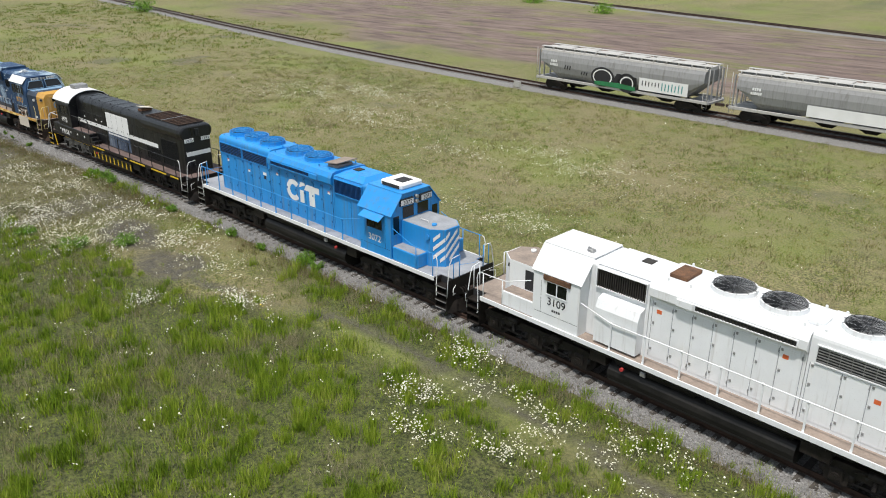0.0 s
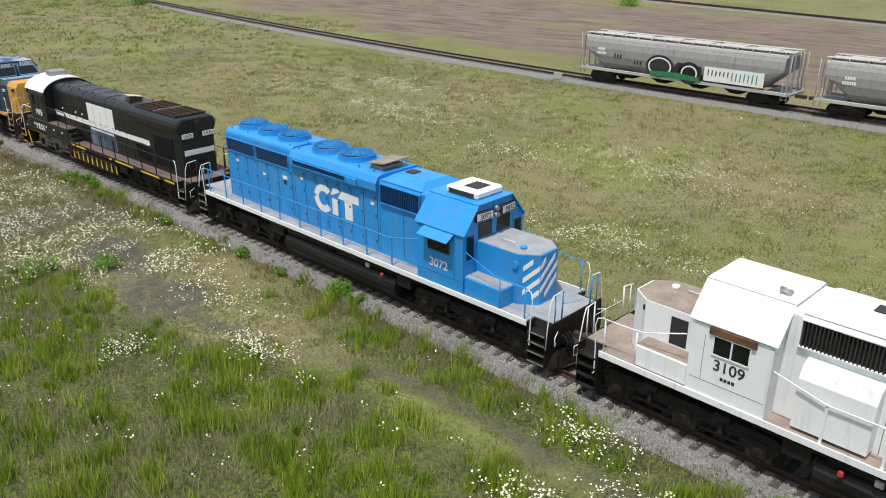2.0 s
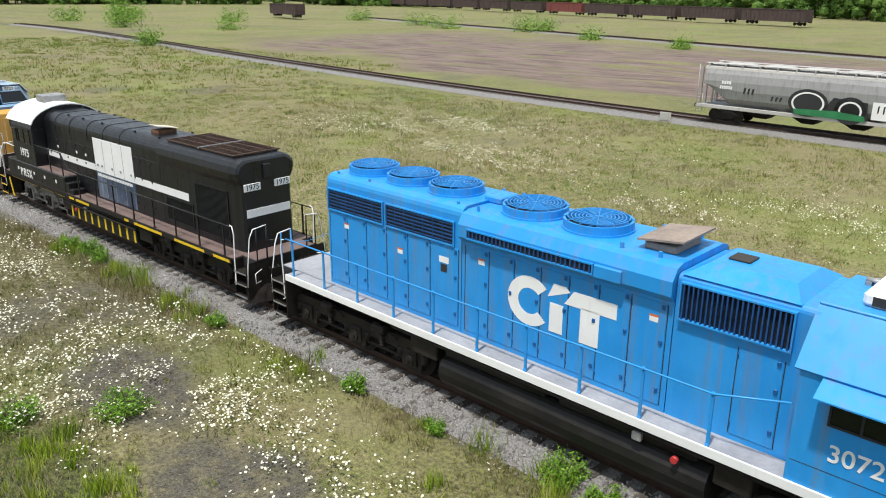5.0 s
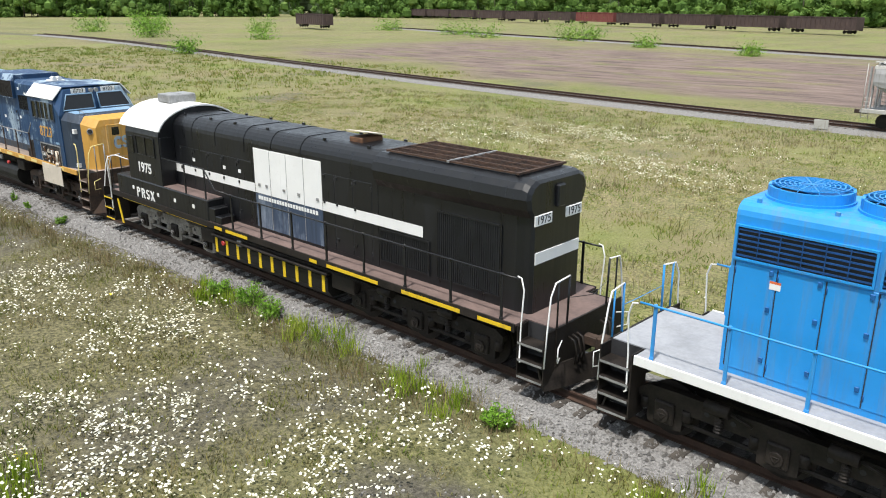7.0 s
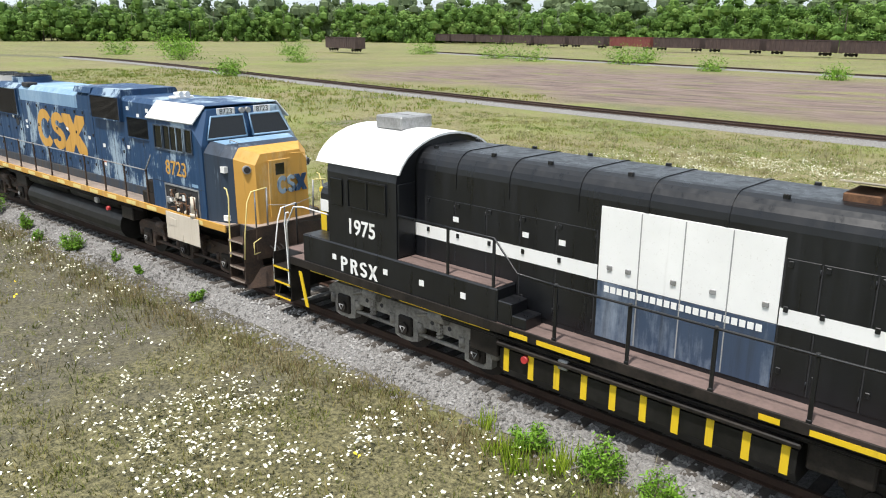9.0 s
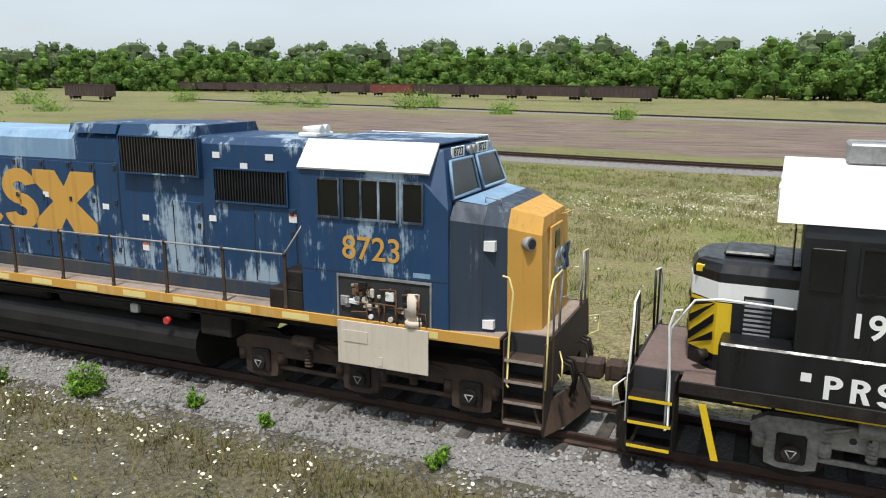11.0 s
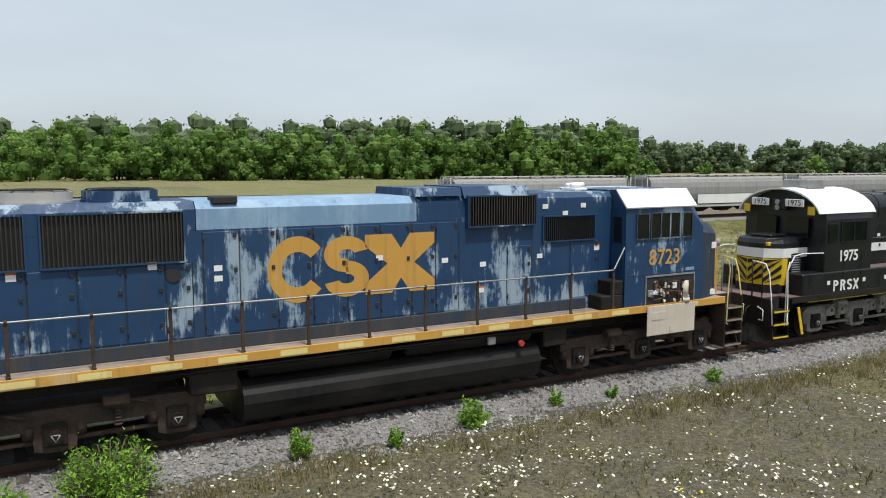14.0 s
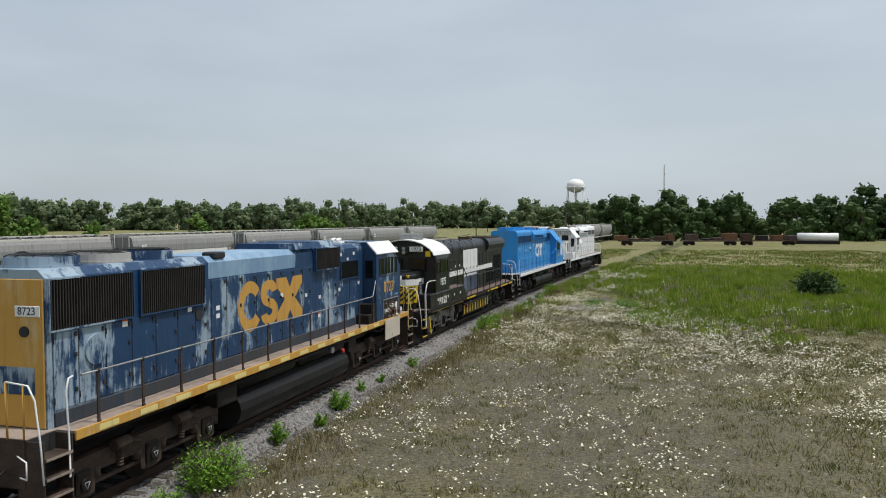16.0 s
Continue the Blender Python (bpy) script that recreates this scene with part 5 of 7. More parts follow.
        grab(loco, [(9.05, s * 1.46, 0.6), (9.05, s * 1.46, deck + 0.75), (8.75, s * 1.46, deck + 1.2), (8.4, s * 1.46, deck + 1.25), (7.5, s * 1.46, deck + 1.22)], M["clean_white"], 0.018)
    part("nose_hatch", Mesh().box(7.8, 8.5, -0.4, 0.4, 3.06, 3.14, 0.03), body, nose)
    return loco


black_hood_unit(12.22)


# ---- covered hopper cars ----
def hopper_car():
    car = thing("hopper_car", 0, 0, RAIL, 0, "dull grey covered hopper car with pale roof", "freight car", "covered hoppers")
    L, w = 9.5, 1.5
    prof = []
    for y, z in ((-0.9, 1.15), (-1.38, 1.7), (-1.52, 2.3), (-1.54, 2.9), (-1.46, 3.4), (-1.32, 3.72)):
        prof.append((y, z))
    prof += [(-y, z) for y, z in prof[::-1]]
    rings = [[(x, y, z if z > 2.4 else max(z, f)) for y, z in prof] for x, f in ((-8.9, 2.7), (-7.2, 1.3), (-7.0, 1.15), (7.0, 1.15), (7.2, 1.3), (8.9, 2.7))]
    part("body", Mesh().loft(rings), M["hopper"], car)
    part("roof", Mesh().prism([(-1.34, 3.7), (-1.3, 3.86), (-0.7, 4.0), (0.7, 4.0), (1.3, 3.86), (1.34, 3.7)], -9.0, 9.0), M["hopper_pale"], car)
    walk_ = Mesh()
    for s in (-1, 1):
        walk_.box(-9.1, 9.1, s * 0.75, s * 1.2, 4.08, 4.11)
        for i in range(15):
            walk_.box(-8.8 + i * 1.25, -8.74 + i * 1.25, s * 0.75, s * 1.32, 3.86, 4.08)
    part("roof_walk", walk_, M["hopper_pale"], car)
    for i in range(6):
        part("hatch", Mesh().box(-7.9 + i * 2.75, -5.9 + i * 2.75, -0.55, 0.55, 4.0, 4.1, 0.03), M["hopper_pale"], car)
    for s in (-1, 1):
        part("side_sill", Mesh().box(-9.4, 9.4, s * 1.35, s * 1.5, 0.95, 1.2, 0.02), M["hopper_pale"], car)
        for e in (-1, 1):
            lad = Mesh()
            for q in (0, 0.42):
                lad.tube([(e * (9.35 - q), s * 1.48, 0.6), (e * (9.35 - q), s * 1.48, 1.95 if q else 4.0)], 0.025, 5)
            for k in range(6):
                lad.tube([(e * 9.35, s * 1.48, 0.7 + k * 0.24), (e * 8.93, s * 1.48, 0.7 + k * 0.24)], 0.014, 5)
            part("ladder", lad, M["hopper_pale"], car)
    for e in (-1, 1):
        lad = Mesh()
        for q in (-0.3, 0.3):
            lad.tube([(e * 9.3, q + 0.8, 1.1), (e * 9.1, q + 0.8, 4.05)], 0.025, 5)
        for k in range(9):
            lad.tube([(e * (9.28 - k * 0.02), 0.5, 1.4 + k * 0.3), (e * (9.28 - k * 0.02), 1.1, 1.4 + k * 0.3)], 0.014, 5)
        part("end_ladder", lad, M["hopper_pale"], car)
        post = Mesh()
        for q in (-1.25, -0.5, 0.5, 1.25):
            post.box(e * 9.15, e * 9.25, q - 0.06, q + 0.06, 1.1, 3.8)
        post.box(e * 7.4, e * 9.5, -1.4, 1.4, 0.95, 1.1)
        part("end_frame", post, M["hopper"], car)
        part("coupler", Mesh().box(e * 9.4, e * 10.25, -0.12, 0.12, 0.72, 0.98, 0.03), M["rusty_under"], car)
        tr = part("truck", Mesh().box(e * 7.3 - 0.9, e * 7.3 + 0.9, -0.5, 0.5, 0.45, 0.7), M["under"], car)
        for s in (-1, 1):
            part("side_frame", Mesh().prism([(e * 7.3 + a, b) for a, b in ((-1.15, 0.5), (-0.5, 0.78), (0.5, 0.78), (1.15, 0.5), (0.7, 0.4), (0.4, 0.25), (-0.4, 0.25), (-0.7, 0.4))], s * 1.0, s * 1.15, "y"), M["under"], tr)
            for a in (-0.88, 0.88):
                wh = new("wheel", WHEEL)
                wh.parent = tr
                wh.matrix_basis = Matrix.Translation((e * 7.3 + a, s * 0.78, 0.43)) @ Matrix.Rotation(math.pi if s < 0 else 0, 4, 'X') @ Matrix.Scale(0.84, 4)
    for i in range(4):
        x = -4.9 + i * 3.27
        ch = Mesh().loft([[(x - 1.3, -1.2, 1.15), (x + 1.3, -1.2, 1.15), (x + 1.3, 1.2, 1.15), (x - 1.3, 1.2, 1.15)], [(x - 0.4, -0.5, 0.45), (x + 0.4, -0.5, 0.45), (x + 0.4, 0.5, 0.45), (x - 0.4, 0.5, 0.45)]])
        part("chute", ch, M["under"], car)
    return car


def spray_paint(car):
    """Green and black sprayed scrawl and a pale repainted patch on the near side."""
    y, s = 1.548, -1
    side_poly(car, "repainted_patch", [[(2.6, 1.35), (7.5, 1.35), (7.5, 2.45), (2.6, 2.45)]], y, s, M["clean_white"])
    scr = [[(-1.4 + 1.3 * math.cos(t * 0.2618), 2.0 + 0.9 * math.sin(t * 0.2618)) for t in range(24)]] + [[(1.3 + 1.0 * math.cos(t * 0.2618), 1.75 + 0.88 * math.sin(t * 0.2618)) for t in range(24)]] + [[(-0.6, 1.3), (2.4, 1.2), (2.3, 2.35), (0.2, 2.5)]]
    side_poly(car, "sprayed_outline", scr, y + 0.003, s, M["interior"])
    side_poly(car, "sprayed_fill", arc_strip(-1.4, 1.97, 0.95, 0.64, 1.08, 0.74, 0, 360, 24) + arc_strip(1.3, 1.72, 0.6, 0.52, 0.72, 0.63, -20, 220, 20), y + 0.008, s, M["clean_white"])
    side_poly(car, "sprayed_green", [[(-2.2, 1.2), (2.3, 1.15), (2.2, 1.5), (0.4, 1.65), (-2.3, 1.55)]], y + 0.012, s, M["green_paint"])
    rnd = random.Random(8)
    side_poly(car, "sprayed_tag", [[(a, 1.75 + rnd.random() * 0.2), (a + 0.09, 1.75), (a + 0.12, 2.1 + rnd.random() * 0.2), (a + 0.02, 2.2)] for a in [2.9 + 0.33 * i for i in range(6)]], y + 0.006, s, M["interior"])
    side_poly(car, "sprayed_tag", [[(a, 1.55 + rnd.random() * 0.2), (a + 0.09, 1.55), (a + 0.12, 2.1 + rnd.random() * 0.2), (a + 0.02, 2.2)] for a in [4.9 + 0.33 * i for i in range(7)]], y + 0.006, s, M["teal_paint"])
    side_poly(car, "scrawl", [[(a, 2.2), (a + 0.1, 2.15), (a + 0.2, 2.6), (a + 0.05, 2.55)] for a in (-5.9, -5.6, -5.3)] + [[(a, 1.9), (a + 0.1, 1.85), (a + 0.2, 2.2), (a + 0.05, 2.15)] for a in (-3.9, -3.6, -3.3)], y + 0.004, s, M["interior"])


HX = [25.05 + 20.65 * i for i in range(6)]
first = hopper_car()
for s in (-1, 1):
    decal(first, "marking", bars(-7.2, 2.85, 0.75, 0.22, 4), 1.546, s, M["clean_white"])
    decal(first, "marking", bars(-7.2, 2.5, 0.95, 0.22, 6), 1.546, s, M["clean_white"])
for i, hx in enumerate(HX[1:]):
    c = copy_thing(first, pose(hx, second_y(hx), RAIL, 0, 0, slope_of(second_y, hx)))
    if i == 0:
        side_poly(c, "repainted_patch", [[(-3.0, 1.3), (7.5, 1.3), (7.5, 2.2), (-3.0, 2.2)]], 1.548, -1, M["clean_white"])
for hx, hy in ((160.0, 9.0), (180.6, 8.0)):
    copy_thing(first, pose(hx, hy, RAIL, 0, 0, -3))
first.matrix_world = pose(HX[0], second_y(HX[0]), RAIL, 0, 0, slope_of(second_y, HX[0]))
spray_paint(first)
tagged(first, "grey covered hopper car with green sprayed scrawl and white patch")


# ---- far open-top cars ----
def gondola(material, label):
    car = thing("gondola_car", 0, 0, RAIL, 0, label, "freight car", "far open-top cars")
    b = Mesh()
    for s in (-1, 1):
        b.box(-10.0, 10.0, s * 1.4, s * 1.5, 0.9, 3.9)
        b.box(-10.0, 10.0, s * 1.38, s * 1.6, 3.85, 4.0)
        b.box(s * 9.9, s * 10.0, -1.4, 1.4, 0.9, 3.9)
    b.box(-10, 10, -1.4, 1.4, 1.0, 1.1)
    part("body", b, material, car)
    for s in (-1, 1):
        for i in range(15):
            part("rib", Mesh().box(-9.9 + i * 1.41, -9.75 + i * 1.41, s * 1.5, s * 1.6, 0.9, 3.85), material, car)
    for e in (-1, 1):
        tr = part("truck", Mesh().box(e * 7.5 - 1.2, e * 7.5 + 1.2, -1.15, 1.15, 0.35, 0.75, 0.1), M["under"], car)
        part("coupler", Mesh().box(e * 10, e * 10.9, -0.1, 0.1, 0.75, 0.95), M["under"], car)
        for s in (-1, 1):
            for a in (-0.88, 0.88):
                wh = new("wheel", WHEEL)
                wh.parent = tr
                wh.matrix_basis = Matrix.Translation((e * 7.5 + a, s * 0.78, 0.43)) @ Matrix.Rotation(math.pi if s < 0 else 0, 4, 'X') @ Matrix.Scale(0.84, 4)
    return car


GA = math.degrees(math.atan2(0.31, -0.95))


def far_row(p):
    return -29 - 0.95 * p, 204 + 0.31 * p


dark = gondola(M["gondola"], "rust-maroon open-top gondola car")
for i in range(1, 11):
    if i != 4:
        gx, gy = far_row(11 + 22.4 * i)
        copy_thing(dark, pose(gx, gy, RAIL, 0, 0, GA))
copy_thing(dark, pose(-166, 143, RAIL, 0, 0, -14))
redc = gondola(M["gondola_red"], "dull red open-top gondola car")
gx, gy = far_row(11 + 22.2 * 4)
redc.matrix_world = pose(gx, gy, RAIL, 0, 0, GA)
gx, gy = far_row(11)
dark.matrix_world = pose(gx, gy, RAIL, 0, 0, GA)


# ---- ground ----
def vnoise(x, y, size, seed, octaves=4):
    """Smooth value noise, 0 to 1, for arrays."""
    out, amp, tot = 0, 1.0, 0.0
    for o in range(octaves):
        r = np.random.RandomState(seed + o * 17).rand(256, 256)
        u, v = x / size * 2 ** o + 1000, y / size * 2 ** o + 1000
        i, j = np.floor(u).astype(int), np.floor(v).astype(int)
        fx, fy = u - i, v - j
        fx, fy = fx * fx * (3 - 2 * fx), fy * fy * (3 - 2 * fy)
        g = lambda a, b: r[a % 256, b % 256]
        out = out + amp * ((g(i, j) * (1 - fx) + g(i + 1, j) * fx) * (1 - fy) + (g(i, j + 1) * (1 - fx) + g(i + 1, j + 1) * fx) * fy)
        tot += amp
        amp *= 0.5
    return out / tot


def ramp(v, a, b):
    return np.clip((v - a) / (b - a), 0, 1)


def main_ya(x):
    return np.where(x < 70, 0.2 - 0.0006 * (x - 8) ** 2, -2.1 - 0.0744 * (x - 69.9))


def line_y(x, pts):
    """A bent line in plan, y for each x."""
    return np.interp(x, [p[0] for p in pts], [p[1] for p in pts])


def spots(x, y, places):
    """Soft round spots (x, y, radius along x, radius along y)."""
    out = np.zeros_like(x)
    for cx, cy, rx, ry in places:
        out = np.maximum(out, np.exp(-((x - cx) / rx) ** 2 - ((y - cy) / ry) ** 2))
    return out


LUSH_EDGE = ((10, -12.5), (18, -9.4), (24, -8.0), (32, -7.0), (38, -5.4), (47, -5.3), (75, -7.5))
TRAIL = ((24, -6.4), (31, -6.6), (36, -5.4), (40, -4.45), (46, -4.75), (60, -6.0), (75, -8.0))


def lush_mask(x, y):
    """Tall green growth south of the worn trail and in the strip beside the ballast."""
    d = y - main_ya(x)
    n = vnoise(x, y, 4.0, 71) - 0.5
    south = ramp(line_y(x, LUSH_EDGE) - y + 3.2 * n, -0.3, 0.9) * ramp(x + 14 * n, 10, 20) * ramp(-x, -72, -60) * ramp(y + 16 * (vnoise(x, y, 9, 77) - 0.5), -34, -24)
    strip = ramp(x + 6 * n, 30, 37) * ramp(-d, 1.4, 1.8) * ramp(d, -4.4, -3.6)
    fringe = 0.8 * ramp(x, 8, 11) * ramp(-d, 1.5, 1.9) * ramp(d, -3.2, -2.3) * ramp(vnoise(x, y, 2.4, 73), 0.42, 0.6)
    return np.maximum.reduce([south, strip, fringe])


def side_mask(x, y):
    """Trampled stony ground beside the rear half of the row."""
    n = (vnoise(x, y, 5.0, 75) - 0.5) * 6
    return ramp(-(y - main_ya(x)), 1.8, 2.6) * ramp(-x + n, -26, -18) * ramp(y + n, -30, -22)


def trail_mask(x, y):
    """A worn trail of bare soil through the growth."""
    off = np.abs(y - line_y(x, TRAIL) - 0.5 * (vnoise(x, y, 5, 81) - 0.5))
    return ramp(0.26 + 0.5 * (vnoise(x, y, 1.6, 83) - 0.5) - off, -0.12, 0.12) * ramp(x, 25, 28) * ramp(vnoise(x, y, 3.2, 85), 0.3, 0.42)


def gravel_mask(x, y):
    """Bare grey gravel: along the ballast and in open patches beside the row."""
    d = y - main_ya(x)
    near = ramp(-d, 2.0, 3.5) * ramp(d, -19, -12) * ramp(-x, -27, -20)
    n = vnoise(x, y, 5.5, 3)
    patch = near * ramp(0.65 * n + 0.35 * vnoise(x, y, 1.3, 13) + 0.1 * ramp(-x, -15, 20), 0.45, 0.62) * 0.72
    open_ = ramp(spots(x, y, ((28.4, -6.4, 3.0, 1.7), (23.0, -5.6, 2.8, 2.0))) + 0.55 * (vnoise(x, y, 1.5, 15) - 0.5), 0.4, 0.62)
    few = ramp(vnoise(x, y, 9, 41), 0.68, 0.76) * ramp(d, 3, 5) * 0.6
    wd = 1.72 + 0.3 * ramp(-x, -24, -14) + 0.4 * ramp(-x, -8, -1) + 0.7 * (vnoise(x, y, 2.2, 8) - 0.5)
    strip = ramp(wd - 0.2 * ramp(x, 32, 38) - np.abs(d), -0.3, 0.2) * (x < 66)
    d2 = y - np.polyval(SECOND, x)
    strip2 = ramp(-np.abs(d2), -2.6, -1.9) * (0.55 + 0.45 * ramp(vnoise(x, y, 6, 19), 0.35, 0.5))
    d3 = y - (117 - 0.3 * x)
    strip3 = 0.6 * ramp(-np.abs(d3), -2.2, -1.4) * (x > -160)
    return np.clip(np.maximum.reduce([patch, open_, few, strip, strip2, strip3, 0.9 * trail_mask(x, y)]), 0, 1)


def dirt_mask(x, y):
    """Tilled brown field beyond the second track."""
    v = y - np.polyval(SECOND, np.clip(x, -180, 150))
    n = (vnoise(x, y, 22, 9) - 0.5) * 34
    return ramp(v + n, 9, 15) * ramp(-(v + n * 0.5), -70, -60) * ramp(x + n, -95, -75) * ramp(-x, -210, -170)


def grid_axis(lo, hi, step, far):
    a = list(np.arange(lo, hi, step))
    s, up, dn = step, [hi], [lo - step]
    while up[-1] < far:
        s *= 1.18
        up.append(up[-1] + s)
        dn.append(dn[-1] - s)
    return np.array(dn[::-1] + a + up)


gx_, gy_ = grid_axis(-60, 90, 0.5, 3500), grid_axis(-28, 46, 0.5, 3500)
X, Y = np.meshgrid(gx_, gy_, indexing="ij")
Z = (vnoise(X, Y, 3.0, 5) - 0.5) * 0.16 + (vnoise(X, Y, 14, 6) - 0.5) * 0.3
flat = np.maximum(ramp(-np.abs(Y - main_ya(X)), -5, -3), ramp(-np.abs(Y - np.polyval(SECOND, np.clip(X, -180, 150))), -5, -3))
Z = Z * (1 - flat) + 0.02 * flat
nx, ny = X.shape
ids = np.arange(nx * ny).reshape(nx, ny)
quads = np.stack([ids[:-1, :-1], ids[1:, :-1], ids[1:, 1:], ids[:-1, 1:]], -1).reshape(-1, 4)
gme = bpy.data.meshes.new("ground")
gme.from_pydata(np.stack([X, Y, Z], -1).reshape(-1, 3).tolist(), [], quads.tolist())
gme.polygons.foreach_set("use_smooth", [True] * len(gme.polygons))
kind_of = gme.color_attributes.new("surface", 'FLOAT_COLOR', 'POINT')
GRAV, DIRT = gravel_mask(X, Y), dirt_mask(X, Y)
LUSH = np.maximum(lush_mask(X, Y), 0.8 * ramp(vnoise(X, Y, 11, 21) + 0.1 * ramp(Y, 20, 60) - 0.15 * ramp(-Y, 2, 8) * ramp(-X, -20, -5), 0.44, 0.66))
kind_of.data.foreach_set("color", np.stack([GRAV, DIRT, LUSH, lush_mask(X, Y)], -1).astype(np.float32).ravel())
worn = gme.color_attributes.new("worn", 'FLOAT_COLOR', 'POINT')
worn.data.foreach_set("color", np.repeat(side_mask(X, Y).reshape(-1, 1), 4, 1).astype(np.float32).ravel())
m, n, l, p = node_mat("meadow_ground", 0.95)
tc = n.new("ShaderNodeTexCoord").outputs["Object"]
att = n.new("ShaderNodeVertexColor")
att.layer_name = "surface"
sep = n.new("ShaderNodeSeparateColor")
l.new(att.outputs["Color"], sep.inputs[0])
fine, mid, big = noise_node(n, l, tc, 9.0, 8, (1, 1, 1), 0.7), noise_node(n, l, tc, 1.3, 8, (1, 1, 1), 0.68), noise_node(n, l, tc, 0.12, 5)
green = mix_col(n, l, remap(n, l, fine, 0.4, 0.6), (0.03, 0.045, 0.007), (0.17, 0.2, 0.04))
straw = mix_col(n, l, remap(n, l, fine, 0.4, 0.6), (0.06, 0.048, 0.022), (0.33, 0.285, 0.14))
# green soil under tall growth, darkened: shade between tufts put into the colour
lush_shade_ground = mix_col(n, l, remap(n, l, fine, 0.4, 0.62), (0.016, 0.021, 0.005), (0.105, 0.12, 0.028))
lush_f = maths(n, l, 'ADD', maths(n, l, 'MULTIPLY', sep.outputs[2], 0.55), maths(n, l, 'SUBTRACT', maths(n, l, 'MULTIPLY', mid, 2.6), 1.05))
grass = mix_col(n, l, lush_f, straw, green)
grass = mix_col(n, l, remap(n, l, big, 0.42, 0.62, 0, 0.6), grass, (0.2, 0.17, 0.085))
grass = mix_col(n, l, remap(n, l, noise_node(n, l, tc, 0.07, 5), 0.5, 0.62, 0, 0.6), grass, (0.16, 0.19, 0.04))
vor = n.new("ShaderNodeTexVoronoi")
vor.inputs["Scale"].default_value = 22
l.new(tc, vor.inputs["Vector"])
speck = maths(n, l, 'ADD', maths(n, l, 'MULTIPLY', vor.outputs["Color"], 0.6), maths(n, l, 'MULTIPLY', fine, 0.45))
stone = mix_col(n, l, remap(n, l, speck, 0.25, 0.85), (0.032, 0.028, 0.019), (0.135, 0.122, 0.094))
att2 = n.new("ShaderNodeVertexColor")
att2.layer_name = "worn"
stony = mix_col(n, l, remap(n, l, fine, 0.38, 0.62), (0.036, 0.034, 0.013), (0.2, 0.18, 0.088))
grass = mix_col(n, l, att2.outputs["Color"], grass, stony)
grass = mix_col(n, l, maths(n, l, 'MULTIPLY', att.outputs["Alpha"], remap(n, l, mid, 0.3, 0.55, 0.5, 1.0)), grass, lush_shade_ground)
gf = maths(n, l, 'MULTIPLY', sep.outputs[0], remap(n, l, mid, 0.3, 0.52, 0.35, 1.0))
col = mix_col(n, l, gf, grass, stone)
tilled = noise_node(n, l, tc, 0.5, 8, (0.25, 1.3, 1), 0.7)
soil = mix_col(n, l, remap(n, l, tilled, 0.35, 0.65), (0.075, 0.05, 0.042), (0.225, 0.165, 0.138))
df = maths(n, l, 'MULTIPLY', sep.outputs[1], remap(n, l, noise_node(n, l, tc, 0.16, 6, (0.4, 1.4, 1)), 0.34, 0.48))
col = mix_col(n, l, df, col, soil)
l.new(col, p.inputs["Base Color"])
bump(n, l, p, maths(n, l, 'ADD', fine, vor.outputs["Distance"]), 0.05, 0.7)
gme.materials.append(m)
tagged(new("ground", gme), "rough meadow with gravel patches and a tilled brown field", "ground", "", "structure")


# ---- grass, flowers ----
def leaf_mat(name, cols, rough=0.7, patch=0.15, through_light=0.0):
    m, n, l, p = node_mat(name, rough)
    g = n.new("ShaderNodeNewGeometry")
    cr = n.new("ShaderNodeValToRGB")
    cr.color_ramp.elements[0].color, cr.color_ramp.elements[1].color = rgb(cols[0]), rgb(cols[-1])
    for i, c in enumerate(cols[1:-1], 1):
        cr.color_ramp.elements.new(i / (len(cols) - 1)).color = rgb(c)
    tc = n.new("ShaderNodeTexCoord").outputs["Object"]
    no = noise_node(n, l, tc, patch, 5)
    f = maths(n, l, 'ADD', maths(n, l, 'MULTIPLY', g.outputs["Random Per Island"], 0.5), remap(n, l, no, 0.38, 0.62, 0.0, 0.5))
    l.new(f, cr.inputs[0])
    l.new(cr.outputs[0], p.inputs["Base Color"])
    p.inputs["Specular IOR Level"].default_value = 0.2
    if through_light:
        thin, both = n.new("ShaderNodeBsdfTranslucent"), n.new("ShaderNodeMixShader")
        l.new(cr.outputs[0], thin.inputs["Color"])
        both.inputs[0].default_value = through_light
        l.new(p.outputs[0], both.inputs[1])
        l.new(thin.outputs[0], both.inputs[2])
        l.new(both.outputs[0], n["Material Output"].inputs["Surface"])
    return m


M["grass"] = leaf_mat("grass_blades", [(0.05, 0.09, 0.006), (0.12, 0.18, 0.016), (0.19, 0.19, 0.045), (0.31, 0.25, 0.12)], 0.7, 0.22)
M["lush_grass"] = leaf_mat("lush_grass_blades", [(0.065, 0.12, 0.008), (0.16, 0.25, 0.016), (0.26, 0.34, 0.03), (0.4, 0.41, 0.1)], 0.6, 0.7)
M["seed_grass"] = leaf_mat("seeding_grass_blades", [(0.15, 0.15, 0.075), (0.25, 0.225, 0.13), (0.36, 0.32, 0.21)], 0.8, 0.5)
M["thin_grass"] = leaf_mat("thin_olive_grass_blades", [(0.05, 0.072, 0.012), (0.11, 0.13, 0.028), (0.165, 0.15, 0.05), (0.24, 0.19, 0.09)], 0.75, 0.3)
M["bright_weed"] = leaf_mat("bright_weed_leaves", [(0.07, 0.16, 0.012), (0.14, 0.28, 0.025), (0.22, 0.34, 0.05)], 0.6, 0.4)
M["dry"] = leaf_mat("dry_stalks", [(0.07, 0.1, 0.02), (0.13, 0.11, 0.045), (0.2, 0.155, 0.08), (0.28, 0.23, 0.14)], 0.8, 0.3)
